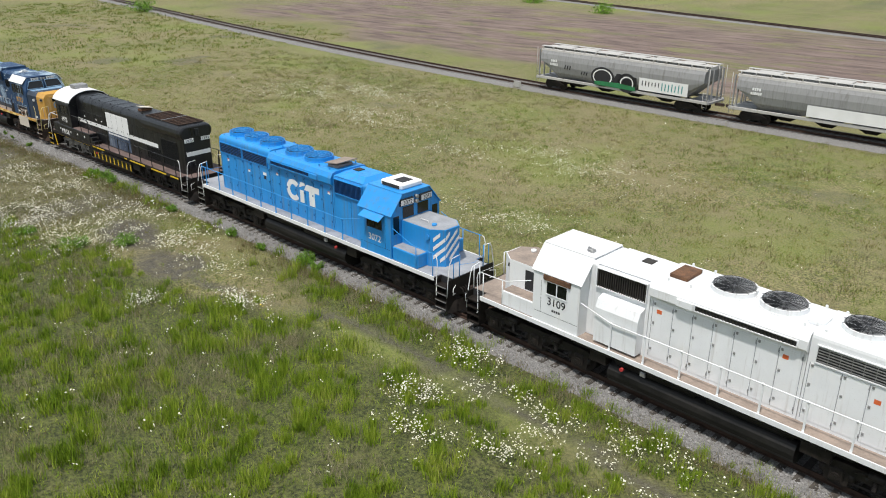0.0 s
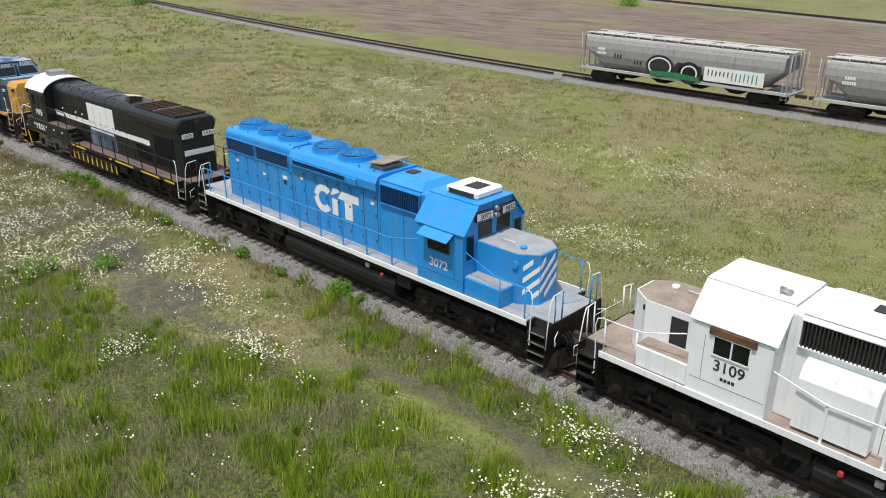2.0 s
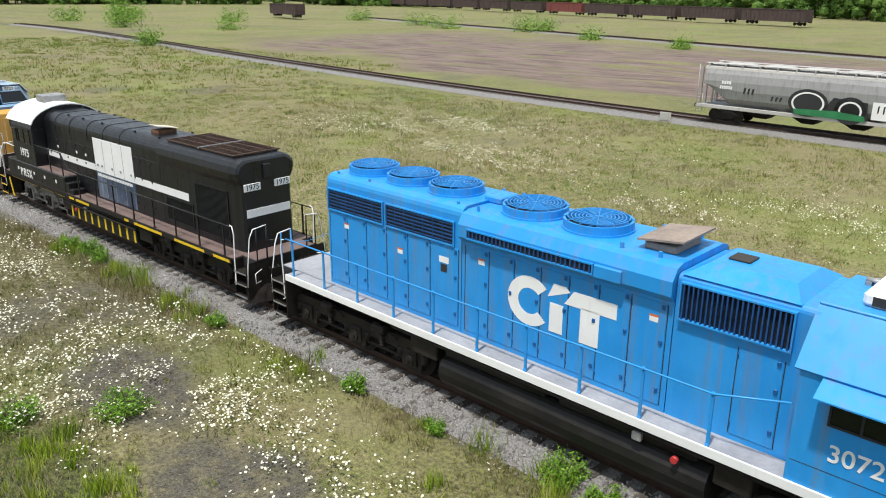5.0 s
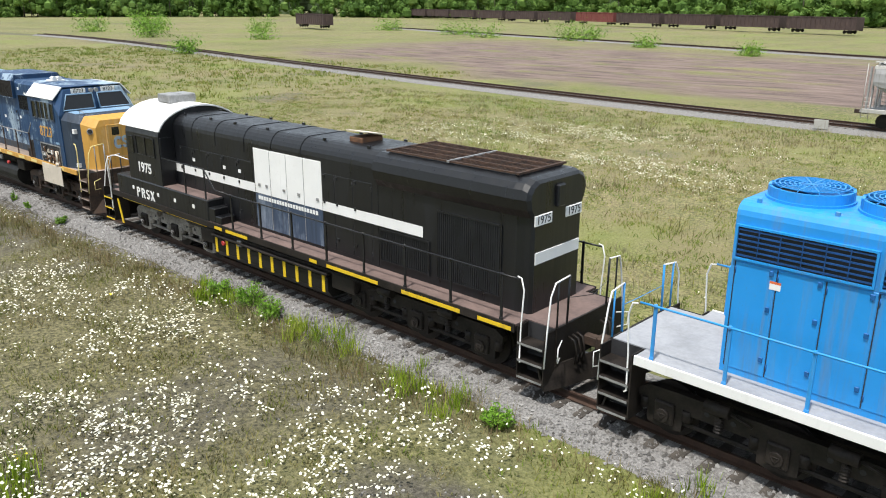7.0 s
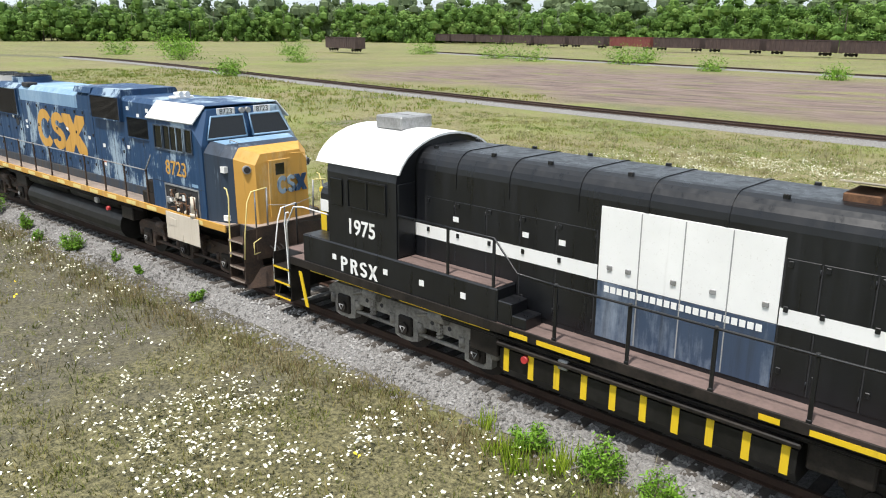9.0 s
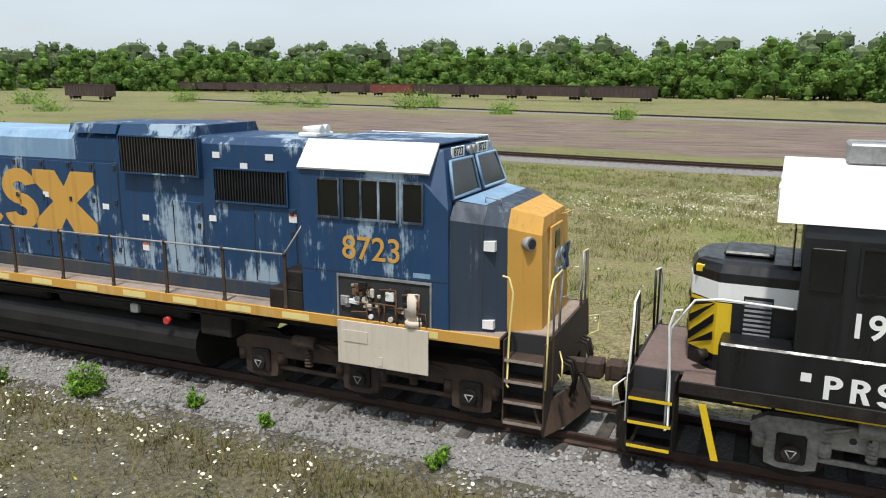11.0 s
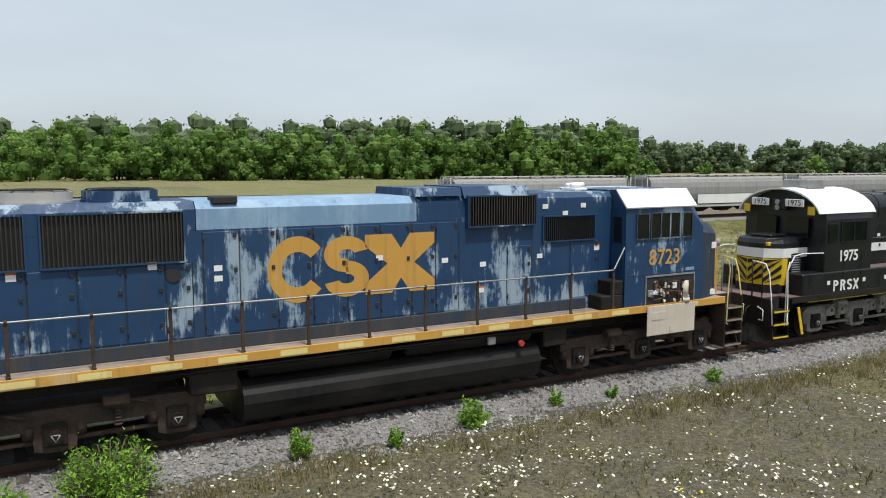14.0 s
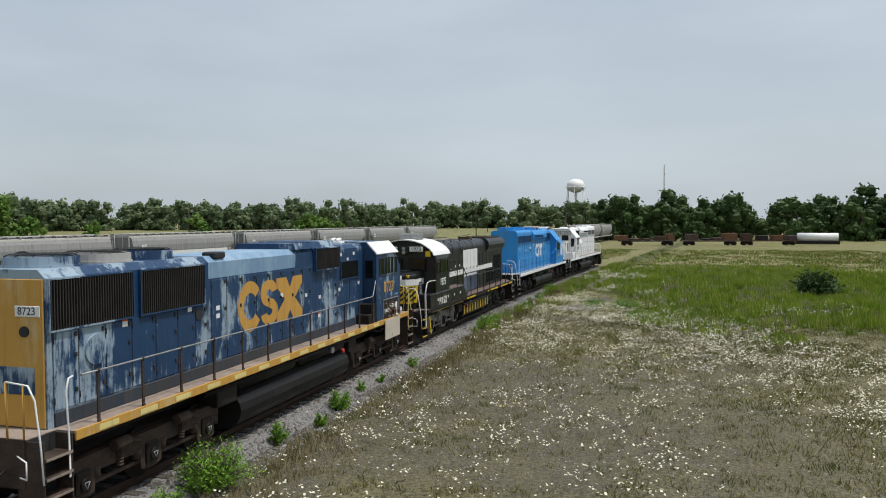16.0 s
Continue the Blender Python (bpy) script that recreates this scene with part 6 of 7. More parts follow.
M["petal"] = leaf_mat("white_petals", [(0.55, 0.53, 0.38), (0.72, 0.71, 0.6)], 0.6)
M["petal_yellow"] = leaf_mat("yellow_petals", [(0.6, 0.45, 0.02), (0.7, 0.58, 0.05)], 0.6)
M["wood_leaf"] = leaf_mat("tree_leaves", [(0.04, 0.085, 0.016), (0.08, 0.155, 0.028), (0.13, 0.225, 0.045), (0.19, 0.27, 0.07)], 0.65, 0.1, 0.25)
M["dark_leaf"] = leaf_mat("dark_tree_leaves", [(0.025, 0.05, 0.014), (0.045, 0.085, 0.024), (0.075, 0.12, 0.035)], 0.65, 0.05, 0.2)
# paler, greyer leaves: the haze of distance is put into their colour
M["hazed_leaf"] = leaf_mat("hazed_tree_leaves", [(0.085, 0.125, 0.06), (0.12, 0.165, 0.08), (0.15, 0.2, 0.095)], 0.7, 0.03, 0.25)
M["bark"] = plain("bark", (0.08, 0.065, 0.05), 0.9, 0, 0.4, 3)


def mesh_from(name, verts, faces_n, material):
    me = bpy.data.meshes.new(name)
    v = np.asarray(verts, np.float32).reshape(-1, 3)
    k = len(v) // faces_n
    me.vertices.add(len(v))
    me.vertices.foreach_set("co", v.ravel())
    me.loops.add(len(v))
    me.loops.foreach_set("vertex_index", np.arange(len(v), dtype=np.int32))
    me.polygons.add(k)
    me.polygons.foreach_set("loop_start", np.arange(0, len(v), faces_n, dtype=np.int32))
    me.update(calc_edges=True)
    me.materials.append(material)
    return me


def blades(rs, px, py, pz, h, spread, width, lean):
    """Triangular blades from points."""
    k = len(px)
    a = rs.rand(k) * 2 * math.pi
    ox, oy = rs.randn(k) * spread, rs.randn(k) * spread
    b = rs.rand(k) * 2 * math.pi
    ln = h * lean * (0.3 + rs.rand(k))
    base = np.stack([px + ox, py + oy, pz], -1)
    w = np.stack([np.cos(a) * width, np.sin(a) * width, np.zeros(k)], -1)
    tip = base + np.stack([np.cos(b) * ln, np.sin(b) * ln, h], -1)
    return np.stack([base - w, base + w, tip], 1)


def ground_z(x, y):
    z = (vnoise(x, y, 3.0, 5) - 0.5) * 0.16 + (vnoise(x, y, 14, 6) - 0.5) * 0.3
    f = np.maximum(ramp(-np.abs(y - main_ya(x)), -5, -3), ramp(-np.abs(y - np.polyval(SECOND, np.clip(x, -180, 150))), -5, -3))
    return z * (1 - f) + 0.02 * f


def scatter(rs, x0, x1, y0, y1, per_m2):
    k = int((x1 - x0) * (y1 - y0) * per_m2)
    return rs.uniform(x0, x1, k), rs.uniform(y0, y1, k)


def clumps(rs, area, per_m2, mask, low, count, h, r, width, lean):
    """Tufts of blades: centres where mask(x, y) passes a random draw, blades spread round each."""
    px, py = scatter(rs, *area, per_m2)
    keep = rs.rand(len(px)) < mask(px, py)
    px, py = px[keep], py[keep]
    tall = (0.5 + 0.8 * rs.rand(len(px))) * (0.6 + 0.8 * vnoise(px, py, 6, 33))
    px, py, tall = np.repeat(px, count), np.repeat(py, count), np.repeat(tall, count)
    hgt = np.maximum(low, h * tall * (0.55 + 0.6 * rs.rand(len(px))))
    return blades(rs, px, py, ground_z(px, py) - 0.02, hgt, r * tall, width, lean)


def open_meadow(x, y):
    d = np.abs(y - main_ya(x))
    return (1 - 0.97 * gravel_mask(x, y)) * (d > 1.5) * (1 - 0.93 * dirt_mask(x, y)) * ramp(vnoise(x, y, 1.7, 31), 0.26, 0.5)


def bare_side(x, y):
    """Thin growth over the gravel beside the row."""
    d = y - main_ya(x)
    return (0.16 + 0.84 * (1 - gravel_mask(x, y))) * (d < -1.9) * ramp(vnoise(x, y, 1.2, 37), 0.3, 0.55)


def shoulder(x, y):
    """The dry fringe along the ballast edge."""
    d = main_ya(x) - y
    edge = 1.9 - 0.25 * ramp(x, 32, 38) + 0.3 * ramp(-x, -24, -14) + 0.4 * ramp(-x, -8, -1)
    return ramp(d, edge - 0.3, edge + 0.1) * ramp(-d, -edge - 1.5, -edge - 0.5) * ramp(vnoise(x, y, 1.8, 39), 0.28, 0.5)


rs = np.random.RandomState(4)
tuft = lambda x, y: lush_mask(x, y) * (1 - 0.95 * trail_mask(x, y)) * (1 - ramp(spots(x, y, ((28.4, -6.4, 2.6, 1.4),)), 0.4, 0.6))
pale = lambda x, y: lush_mask(x, y) * (1 - trail_mask(x, y)) * ramp(vnoise(x, y, 2.6, 91), 0.46, 0.58)
chunks = [clumps(rs, (8, 72, -34, -1.5), 4.6, lambda x, y: tuft(x, y) * ramp(vnoise(x, y, 1.1, 93), 0.37, 0.49), 0.08, 60, 0.5, 0.13, 0.014, 0.35),
          clumps(rs, (8, 72, -34, -1.5), 9.0, tuft, 0.05, 5, 0.13, 0.16, 0.016, 0.7)]
tagged(new("tall_grass", mesh_from("tall_grass", np.concatenate(chunks), 3, M["lush_grass"])), "lush bright green clumps of tall grass", "grass", "", "stuff")
chunks = [clumps(rs, (10, 72, -26, -1.8), 4.0, pale, 0.1, 34, 0.42, 0.22, 0.008, 0.5),
          clumps(rs, (-30, 80, 3, 41), 0.45, lambda x, y: open_meadow(x, y) * ramp(vnoise(x, y, 8, 95), 0.45, 0.6), 0.1, 26, 0.5, 0.3, 0.011, 0.5)]
tagged(new("seeding_grass", mesh_from("seeding_grass", np.concatenate(chunks), 3, M["seed_grass"])), "greyish tan seeding grass tufts", "grass", "", "stuff")
chunks = [clumps(rs, (-42, 26, -24, -1.9), 14.0, bare_side, 0.03, 8, 0.13, 0.11, 0.012, 0.8),
          clumps(rs, (-42, 26, -27, -1.6), 8.0, lambda x, y: open_meadow(x, y) * side_mask(x, y), 0.03, 12, 0.17, 0.13, 0.014, 0.7)]
tagged(new("thin_grass", mesh_from("thin_grass", np.concatenate(chunks), 3, M["thin_grass"])), "thin olive grass over stony ground", "grass", "", "stuff")
chunks = [clumps(rs, (-42, 76, -27, -1.6), 9.0, lambda x, y: open_meadow(x, y) * (1 - 0.8 * lush_mask(x, y)) * (1 - side_mask(x, y)), 0.03, 12, 0.17, 0.13, 0.014, 0.7),
          clumps(rs, (-30, 80, 1.6, 42), 4.5, open_meadow, 0.04, 12, 0.15, 0.2, 0.02, 0.8),
          clumps(rs, (72, 125, -45, 20), 1.6, open_meadow, 0.06, 9, 0.3, 0.35, 0.04, 0.6),
          clumps(rs, (-120, -30, 2, 60), 0.8, open_meadow, 0.08, 9, 0.34, 0.4, 0.05, 0.6),
          clumps(rs, (-42, 120, -60, -27), 0.7, open_meadow, 0.08, 9, 0.34, 0.4, 0.05, 0.6)]
tagged(new("grass", mesh_from("grass", np.concatenate(chunks), 3, M["grass"])), "patchy green and straw meadow grass", "grass", "", "stuff")
chunks = [clumps(rs, (-42, 68, -8, -1.4), 20.0, shoulder, 0.06, 9, 0.33, 0.11, 0.009, 0.5),
          clumps(rs, (-42, 40, -20, -2.0), 1.1, lambda x, y: 0.35 * bare_side(x, y) + 0.3 * open_meadow(x, y), 0.08, 9, 0.3, 0.13, 0.009, 0.5),
          clumps(rs, (-30, 78, 2, 40), 0.5, open_meadow, 0.08, 10, 0.36, 0.2, 0.014, 0.5)]
tagged(new("dry_weeds", mesh_from("dry_weeds", np.concatenate(chunks), 3, M["dry"])), "dry tan weed stalks along the ballast", "weeds", "", "stuff")


def flower_heads(rs, px, py, pz, r):
    k = len(px)
    tilt = rs.randn(k, 2) * 0.35
    out = []
    for i in range(5):
        a = 2 * math.pi * i / 5
        dx, dy = np.cos(a) * r, np.sin(a) * r
        out.append(np.stack([px + dx, py + dy, pz + tilt[:, 0] * dx + tilt[:, 1] * dy], -1))
    return np.stack(out, 1)


DRIFTS = ((31.8, -9.8, 1.0, 0.8), (34.9, -6.5, 1.6, 0.6), (46.0, -6.8, 1.0, 0.7), (47.4, -8.4, 0.9, 0.6), (48.6, -5.1, 1.4, 0.6), (51.4, -5.6, 1.4, 0.7), (53.8, -6.1, 1.2, 0.8), (54.0, -4.6, 1.3, 0.6), (45.6, -3.7, 1.2, 0.5),
          (50.3, -7.2, 0.9, 0.6), (27.0, -5.0, 3.0, 0.9), (23.0, -4.4, 4.0, 1.4), (17.0, -5.0, 4.0, 2.0), (11.0, -4.8, 4.0, 1.8), (7.0, -5.4, 3.0, 1.6), (9.5, -12.0, 7.0, 3.6), (3.0, -16.5, 5.0, 3.2), (-4.0, -19.0, 4.0, 2.5), (15.0, -9.0, 4.0, 2.5), (20, -7.5, 3.5, 2),
          (25.8, 18.6, 3.6, 1.1), (-0.5, 24.5, 5.0, 2.5), (12.0, 22.0, 5.0, 2.0), (33.0, 22.0, 5.0, 2.5), (38.0, 10.0, 4.0, 1.6), (5.0, 30.0, 6.0, 2.0))


def white_drift(x, y):
    d = y - main_ya(x)
    n = vnoise(x, y, 1.1, 62)
    side = 0.3 * ramp(-d, 2.3, 3.4) * ramp(-x, -30, -22) * ramp(vnoise(x, y, 5.0, 64), 0.42, 0.6)
    return np.maximum(np.minimum(1, 1.6 * spots(x, y, DRIFTS)), side) * ramp(n, 0.36, 0.6) + 0.008


def yellow_spread(x, y):
    return ramp(vnoise(x, y, 5.0, 127), 0.6, 0.75) * ramp(vnoise(x, y, 0.9, 128), 0.45, 0.6)


def flowers(name, material, areas, r, label, seed, where):
    rs = np.random.RandomState(seed)
    heads = []
    for x0, x1, y0, y1, dens in areas:
        px, py = scatter(rs, x0, x1, y0, y1, dens)
        keep = (rs.rand(len(px)) < where(px, py)) & (np.abs(py - main_ya(px)) > 2.2)
        px, py = px[keep], py[keep]
        per = 4
        px, py = np.repeat(px, per) + rs.randn(len(px) * per) * 0.1, np.repeat(py, per) + rs.randn(len(py) * per) * 0.1
        h = (0.16 + 0.2 * rs.rand(len(px))) * (1 + 0.6 * lush_mask(px, py))
        heads.append(flower_heads(rs, px, py, ground_z(px, py) + h, r * (0.6 + 0.7 * rs.rand(len(px)))))
    tagged(new(name, mesh_from(name, np.concatenate(heads), 5, material)), label, "flowers", "", "stuff")


flowers("white_flowers", M["petal"], [(-42, 24, -26, -2.2, 22.0), (24, 78, -26, -2.2, 30.0), (-20, 60, 4, 38, 14.0)], 0.028, "small white wildflowers in drifts", 12, white_drift)
flowers("yellow_flowers", M["petal_yellow"], [(-42, 78, -22, -2.2, 0.4)], 0.028, "sparse small yellow wildflowers", 77, yellow_spread)


def shrub(x, y, h, r, count, seed, material=None, label="bright green weedy shrub beside the ballast"):
    rs = np.random.RandomState(seed)
    z0 = float(ground_z(np.array([x]), np.array([y]))[0]) - 0.02
    ob = thing("shrub", x, y, z0, 0, label, "shrub", "green weeds")
    st = Mesh()
    tips = []
    for i in range(max(4, count // 60)):
        a, e = rs.rand() * 6.28, 0.35 + rs.rand() * 0.65
        tip = (math.cos(a) * r * (1 - 0.5 * e) * 1.2, math.sin(a) * r * (1 - 0.5 * e) * 1.2, h * e)
        st.tube([(0, 0, 0), (tip[0] * 0.4, tip[1] * 0.4, tip[2] * 0.55), tip], 0.008 + 0.006 * h, 4)
        tips.append(tip)
    tagged(part("stem", st, M["bark"], ob), kind="stuff")
    tips = np.array(tips)
    t = tips[rs.randint(len(tips), size=count)] * (0.35 + 0.7 * rs.rand(count, 1)) + rs.randn(count, 3) * (0.13 if h < 1.2 else 0.3) * r
    t[:, 2] = np.abs(t[:, 2])
    s = (0.016 + 0.022 * rs.rand(count)) * (1.0 if h < 1.2 else 2.6 + 1.1 * h)
    u, v = rs.randn(count, 3), rs.randn(count, 3)
    u /= np.linalg.norm(u, axis=1)[:, None]
    v /= np.linalg.norm(v, axis=1)[:, None]
    q = np.stack([t - u * s[:, None] * 1.6, t + v * s[:, None] * 0.6, t + u * s[:, None] * 1.6, t - v * s[:, None] * 0.6], 1)
    tagged(part("leaves", mesh_from("leaves", q, 4, material or M["bright_weed"]), None, ob), kind="stuff")
    return ob


for i, (x, y, h, r, c) in enumerate(((-15.0, -2.3, 0.95, 0.8, 1800), (-16.6, -2.3, 0.5, 0.4, 400), (-11.5, -2.0, 0.62, 0.24, 420), (-9.6, -2.3, 0.4, 0.2, 220), (-7.6, -2.0, 0.6, 0.36, 600),
                                     (-5.2, -1.65, 0.5, 0.15, 220), (-3.6, -1.75, 0.3, 0.15, 160), (-0.2, -1.8, 0.35, 0.22, 200), (12.2, -1.75, 0.6, 0.4, 700), (13.3, -1.9, 0.5, 0.4, 500),
                                     (21.4, -2.3, 0.45, 0.35, 450), (27.4, -2.15, 0.5, 0.35, 500), (33.4, -1.85, 0.65, 0.5, 900), (34.4, -1.95, 0.5, 0.35, 500), (24.0, -6.5, 0.5, 0.7, 700), (22.6, -8.6, 0.5, 0.8, 800),
                                     (18.5, -9.5, 0.4, 0.6, 500), (10.8, -1.9, 0.45, 0.4, 400), (30.2, -2.2, 0.4, 0.25, 300))):
    shrub(x, y, h, r, c * 3, 100 + i)
shrub(35.7, -22.0, 1.5, 1.2, 3600, 140, M["dark_leaf"], "dark green rounded bush in the meadow")
for i, (x, y, h, r) in enumerate(((-88, 55, 2.4, 2.2), (-150, 82, 4, 4), (-170, 92, 4, 4.5), (-190, 86, 4, 4), (-120, 92, 2, 3), (-91, 133, 2.5, 4), (-70, 136, 3, 4), (-64, 137, 2.5, 3), (-106, 140, 2.5, 4),
                                  (-140, 150, 3, 4), (-160, 120, 3, 4), (-43, 122, 2, 2.5), (-20, 112, 1.5, 2), (60, 70, 1.0, 1.6), (-200, 110, 3.5, 4), (-230, 120, 4, 4))):
    shrub(x, y, h, r, 900, 300 + i, M["bright_weed"], "leafy green bush in the open field")


# ---- tracks ----
def sweep(fn, x0, x1, step, prof, name, material, parent):
    rings = []
    x = x0
    while x <= x1 + 1e-6:
        a = radians(slope_of(fn, x))
        rings.append([(x - math.sin(a) * o, fn(x) + math.cos(a) * o, z) for o, z in prof])
        x += step
    return part(name, Mesh().loft(rings), material, parent)


def rail_prof(off):
    return [(off + a, RAIL + b) for a, b in ((-0.07, -0.17), (0.07, -0.17), (0.07, -0.15), (0.012, -0.13), (0.012, -0.045), (0.036, -0.035), (0.036, 0), (-0.036, 0), (-0.036, -0.035), (-0.012, -0.045), (-0.012, -0.13), (-0.07, -0.15))]


M["ballast"] = plain("grey_ballast", (0.12, 0.115, 0.108), 0.95, 0, 0.55, 22, (0.3, 0.29, 0.28), 0.05)
M["stone"] = leaf_mat("ballast_stones", [(0.07, 0.066, 0.06), (0.16, 0.152, 0.144), (0.27, 0.262, 0.252), (0.4, 0.39, 0.38)], 0.95, 0.5)
TIE = Mesh().box(-0.115, 0.115, -1.3, 1.3, -0.18, 0.0, 0.015).data("tie", M["tie"])


def track(fn, x0, x1, label, tie_x, w_top=1.55, w_bot=2.7, old=None):
    ob = tagged(new("railway_track"), label, "track", "", "structure")
    sweep(fn, x0, x1, 2.0, [(-w_bot, -0.05), (-w_top, 0.25), (w_top, 0.25), (w_bot, -0.05)], "ballast", M["ballast"], ob)
    for s in (-1, 1):
        sweep(fn, x0, x1, 2.0, rail_prof(s * 0.753), "rail", M["rail"], ob)
    rnd = random.Random(3)
    rest = Mesh()
    x = x0
    while x < x1:
        mt = Matrix.Translation((x, fn(x) + rnd.uniform(-0.06, 0.06), RAIL - 0.172)) @ Matrix.Rotation(radians(slope_of(fn, x) + rnd.uniform(-1.5, 1.5)), 4, 'Z')
        if tie_x[0] < x < tie_x[1]:
            t = new("tie", TIE)
            t.parent, t.matrix_basis = ob, mt
        else:
            c = [mt @ Vector(q) for q in ((-0.115, -1.3, -0.15), (0.115, -1.3, -0.15), (0.115, 1.3, -0.15), (-0.115, 1.3, -0.15), (-0.115, -1.3, 0), (0.115, -1.3, 0), (0.115, 1.3, 0), (-0.115, 1.3, 0))]
            rest.add(c, [(4, 5, 6, 7), (0, 1, 5, 4), (1, 2, 6, 5), (2, 3, 7, 6), (3, 0, 4, 7)])
        x += 0.54
    tagged(part("ties", rest, old or M["tie"], ob), "", "", "", "stuff")
    return ob


main = track(main_y, -120, 66, "ballasted track under the locomotives", (-50, 70), 1.4, 2.05)
track(second_y, -178, 160, "rusty track across the meadow", (0, 0), 1.45, 2.4, M["tie_grey"])
track(third_y, -150, 200, "far rusty track beyond the field", (0, 0), 1.3, 1.9, M["tie_grey"])
board = thing("marker_board", 13.4, second_y(13) - 2.0, 0, 0, "low pale grey board beside the second track", "board")
part("panel", Mesh().box(-0.45, 0.45, -0.04, 0.04, 0.15, 0.75, 0.01), M["hopper_pale"], board)
part("stake", Mesh().box(-0.05, 0.05, 0.04, 0.1, -0.1, 0.7), M["bark"], board)

# loose ballast stones along the near shoulder
rs = np.random.RandomState(9)
k = 26000
sx = rs.uniform(-36, 66, k)
off = -rs.uniform(0.95, 3.3, k) ** 1.0
keep = (rs.rand(k) < ramp(off, -3.4, -2.0) * 0.85 + 0.15) & (-off < 1.7 + 0.3 * ramp(-sx, -24, -14) + 0.45 * ramp(-sx, -8, -1) + 0.4 * rs.rand(k))
sx, off = sx[keep], off[keep]
sy = main_ya(sx) + off
sz = np.where(off > -1.4, 0.25, 0.25 - 0.3 * (-off - 1.4) / 0.65).clip(0.02) + 0.01
r = 0.022 + 0.03 * rs.rand(len(sx))
top = np.array([[1, 0, 0], [0, 1, 0], [-1, 0, 0], [0, -1, 0], [0, 0, 1.0]])
tri = [(0, 1, 4), (1, 2, 4), (2, 3, 4), (3, 0, 4)]
jit = 1 + 0.45 * rs.randn(len(sx), 5, 1)
ang = rs.rand(len(sx)) * 6.28
rot = np.stack([np.stack([np.cos(ang), -np.sin(ang), 0 * ang], -1), np.stack([np.sin(ang), np.cos(ang), 0 * ang], -1), np.stack([0 * ang, 0 * ang, 1 + 0 * ang], -1)], 1)
pts = np.einsum('nij,kj->nki', rot, top) * jit.clip(0.5, 1.5) * r[:, None, None] + np.stack([sx, sy, sz], -1)[:, None, :]
sme = bpy.data.meshes.new("stones")
sme.from_pydata(pts.reshape(-1, 3).tolist(), [], [(5 * i + a, 5 * i + b, 5 * i + c) for i in range(len(sx)) for a, b, c in tri])
sme.materials.append(M["stone"])
tagged(new("ballast_stones", sme), "loose grey crushed ballast stones", "stones", "", "stuff")


# small loose stones on the bare gravel beside the row
k = 22000
sx, sy = rs.uniform(-42, 24, k), rs.uniform(-19, -2.6, k)
keep = rs.rand(k) < gravel_mask(sx, sy)
sx, sy = sx[keep], sy[keep]
r = 0.012 + 0.024 * rs.rand(len(sx)) ** 2
ang = rs.rand(len(sx)) * 6.28
jit = 1 + 0.4 * rs.randn(len(sx), 5, 1)
rot = np.stack([np.stack([np.cos(ang), -np.sin(ang), 0 * ang], -1), np.stack([np.sin(ang), np.cos(ang), 0 * ang], -1), np.stack([0 * ang, 0 * ang, 1 + 0 * ang], -1)], 1)
pts = np.einsum('nij,kj->nki', rot, top) * jit.clip(0.5, 1.5) * r[:, None, None] + np.stack([sx, sy, ground_z(sx, sy)], -1)[:, None, :]
sme = bpy.data.meshes.new("gravel")
sme.from_pydata(pts.reshape(-1, 3).tolist(), [], [(5 * i + a, 5 * i + b, 5 * i + c) for i in range(len(sx)) for a, b, c in tri])
sme.materials.append(M["stone"])
tagged(new("gravel", sme), "loose grey gravel on bare ground", "gravel", "", "stuff")


# ---- woods, tower, distance ----
def core_quads(nu=5, nv=3):
    """The bumpy inner mass of a clump of foliage, as separate quads."""
    r = np.random.RandomState(2)
    bump_ = 0.85 + 0.3 * r.rand(nv + 1, nu)
    pt = lambda i, j: np.array([math.sin(math.pi * j / nv) * math.cos(2 * math.pi * i / nu), math.sin(math.pi * j / nv) * math.sin(2 * math.pi * i / nu), math.cos(math.pi * j / nv)]) * bump_[j, i % nu]
    return np.array([[pt(i, j), pt(i + 1, j), pt(i + 1, j + 1), pt(i, j + 1)] for i in range(nu) for j in range(nv)])


CORE = core_quads()


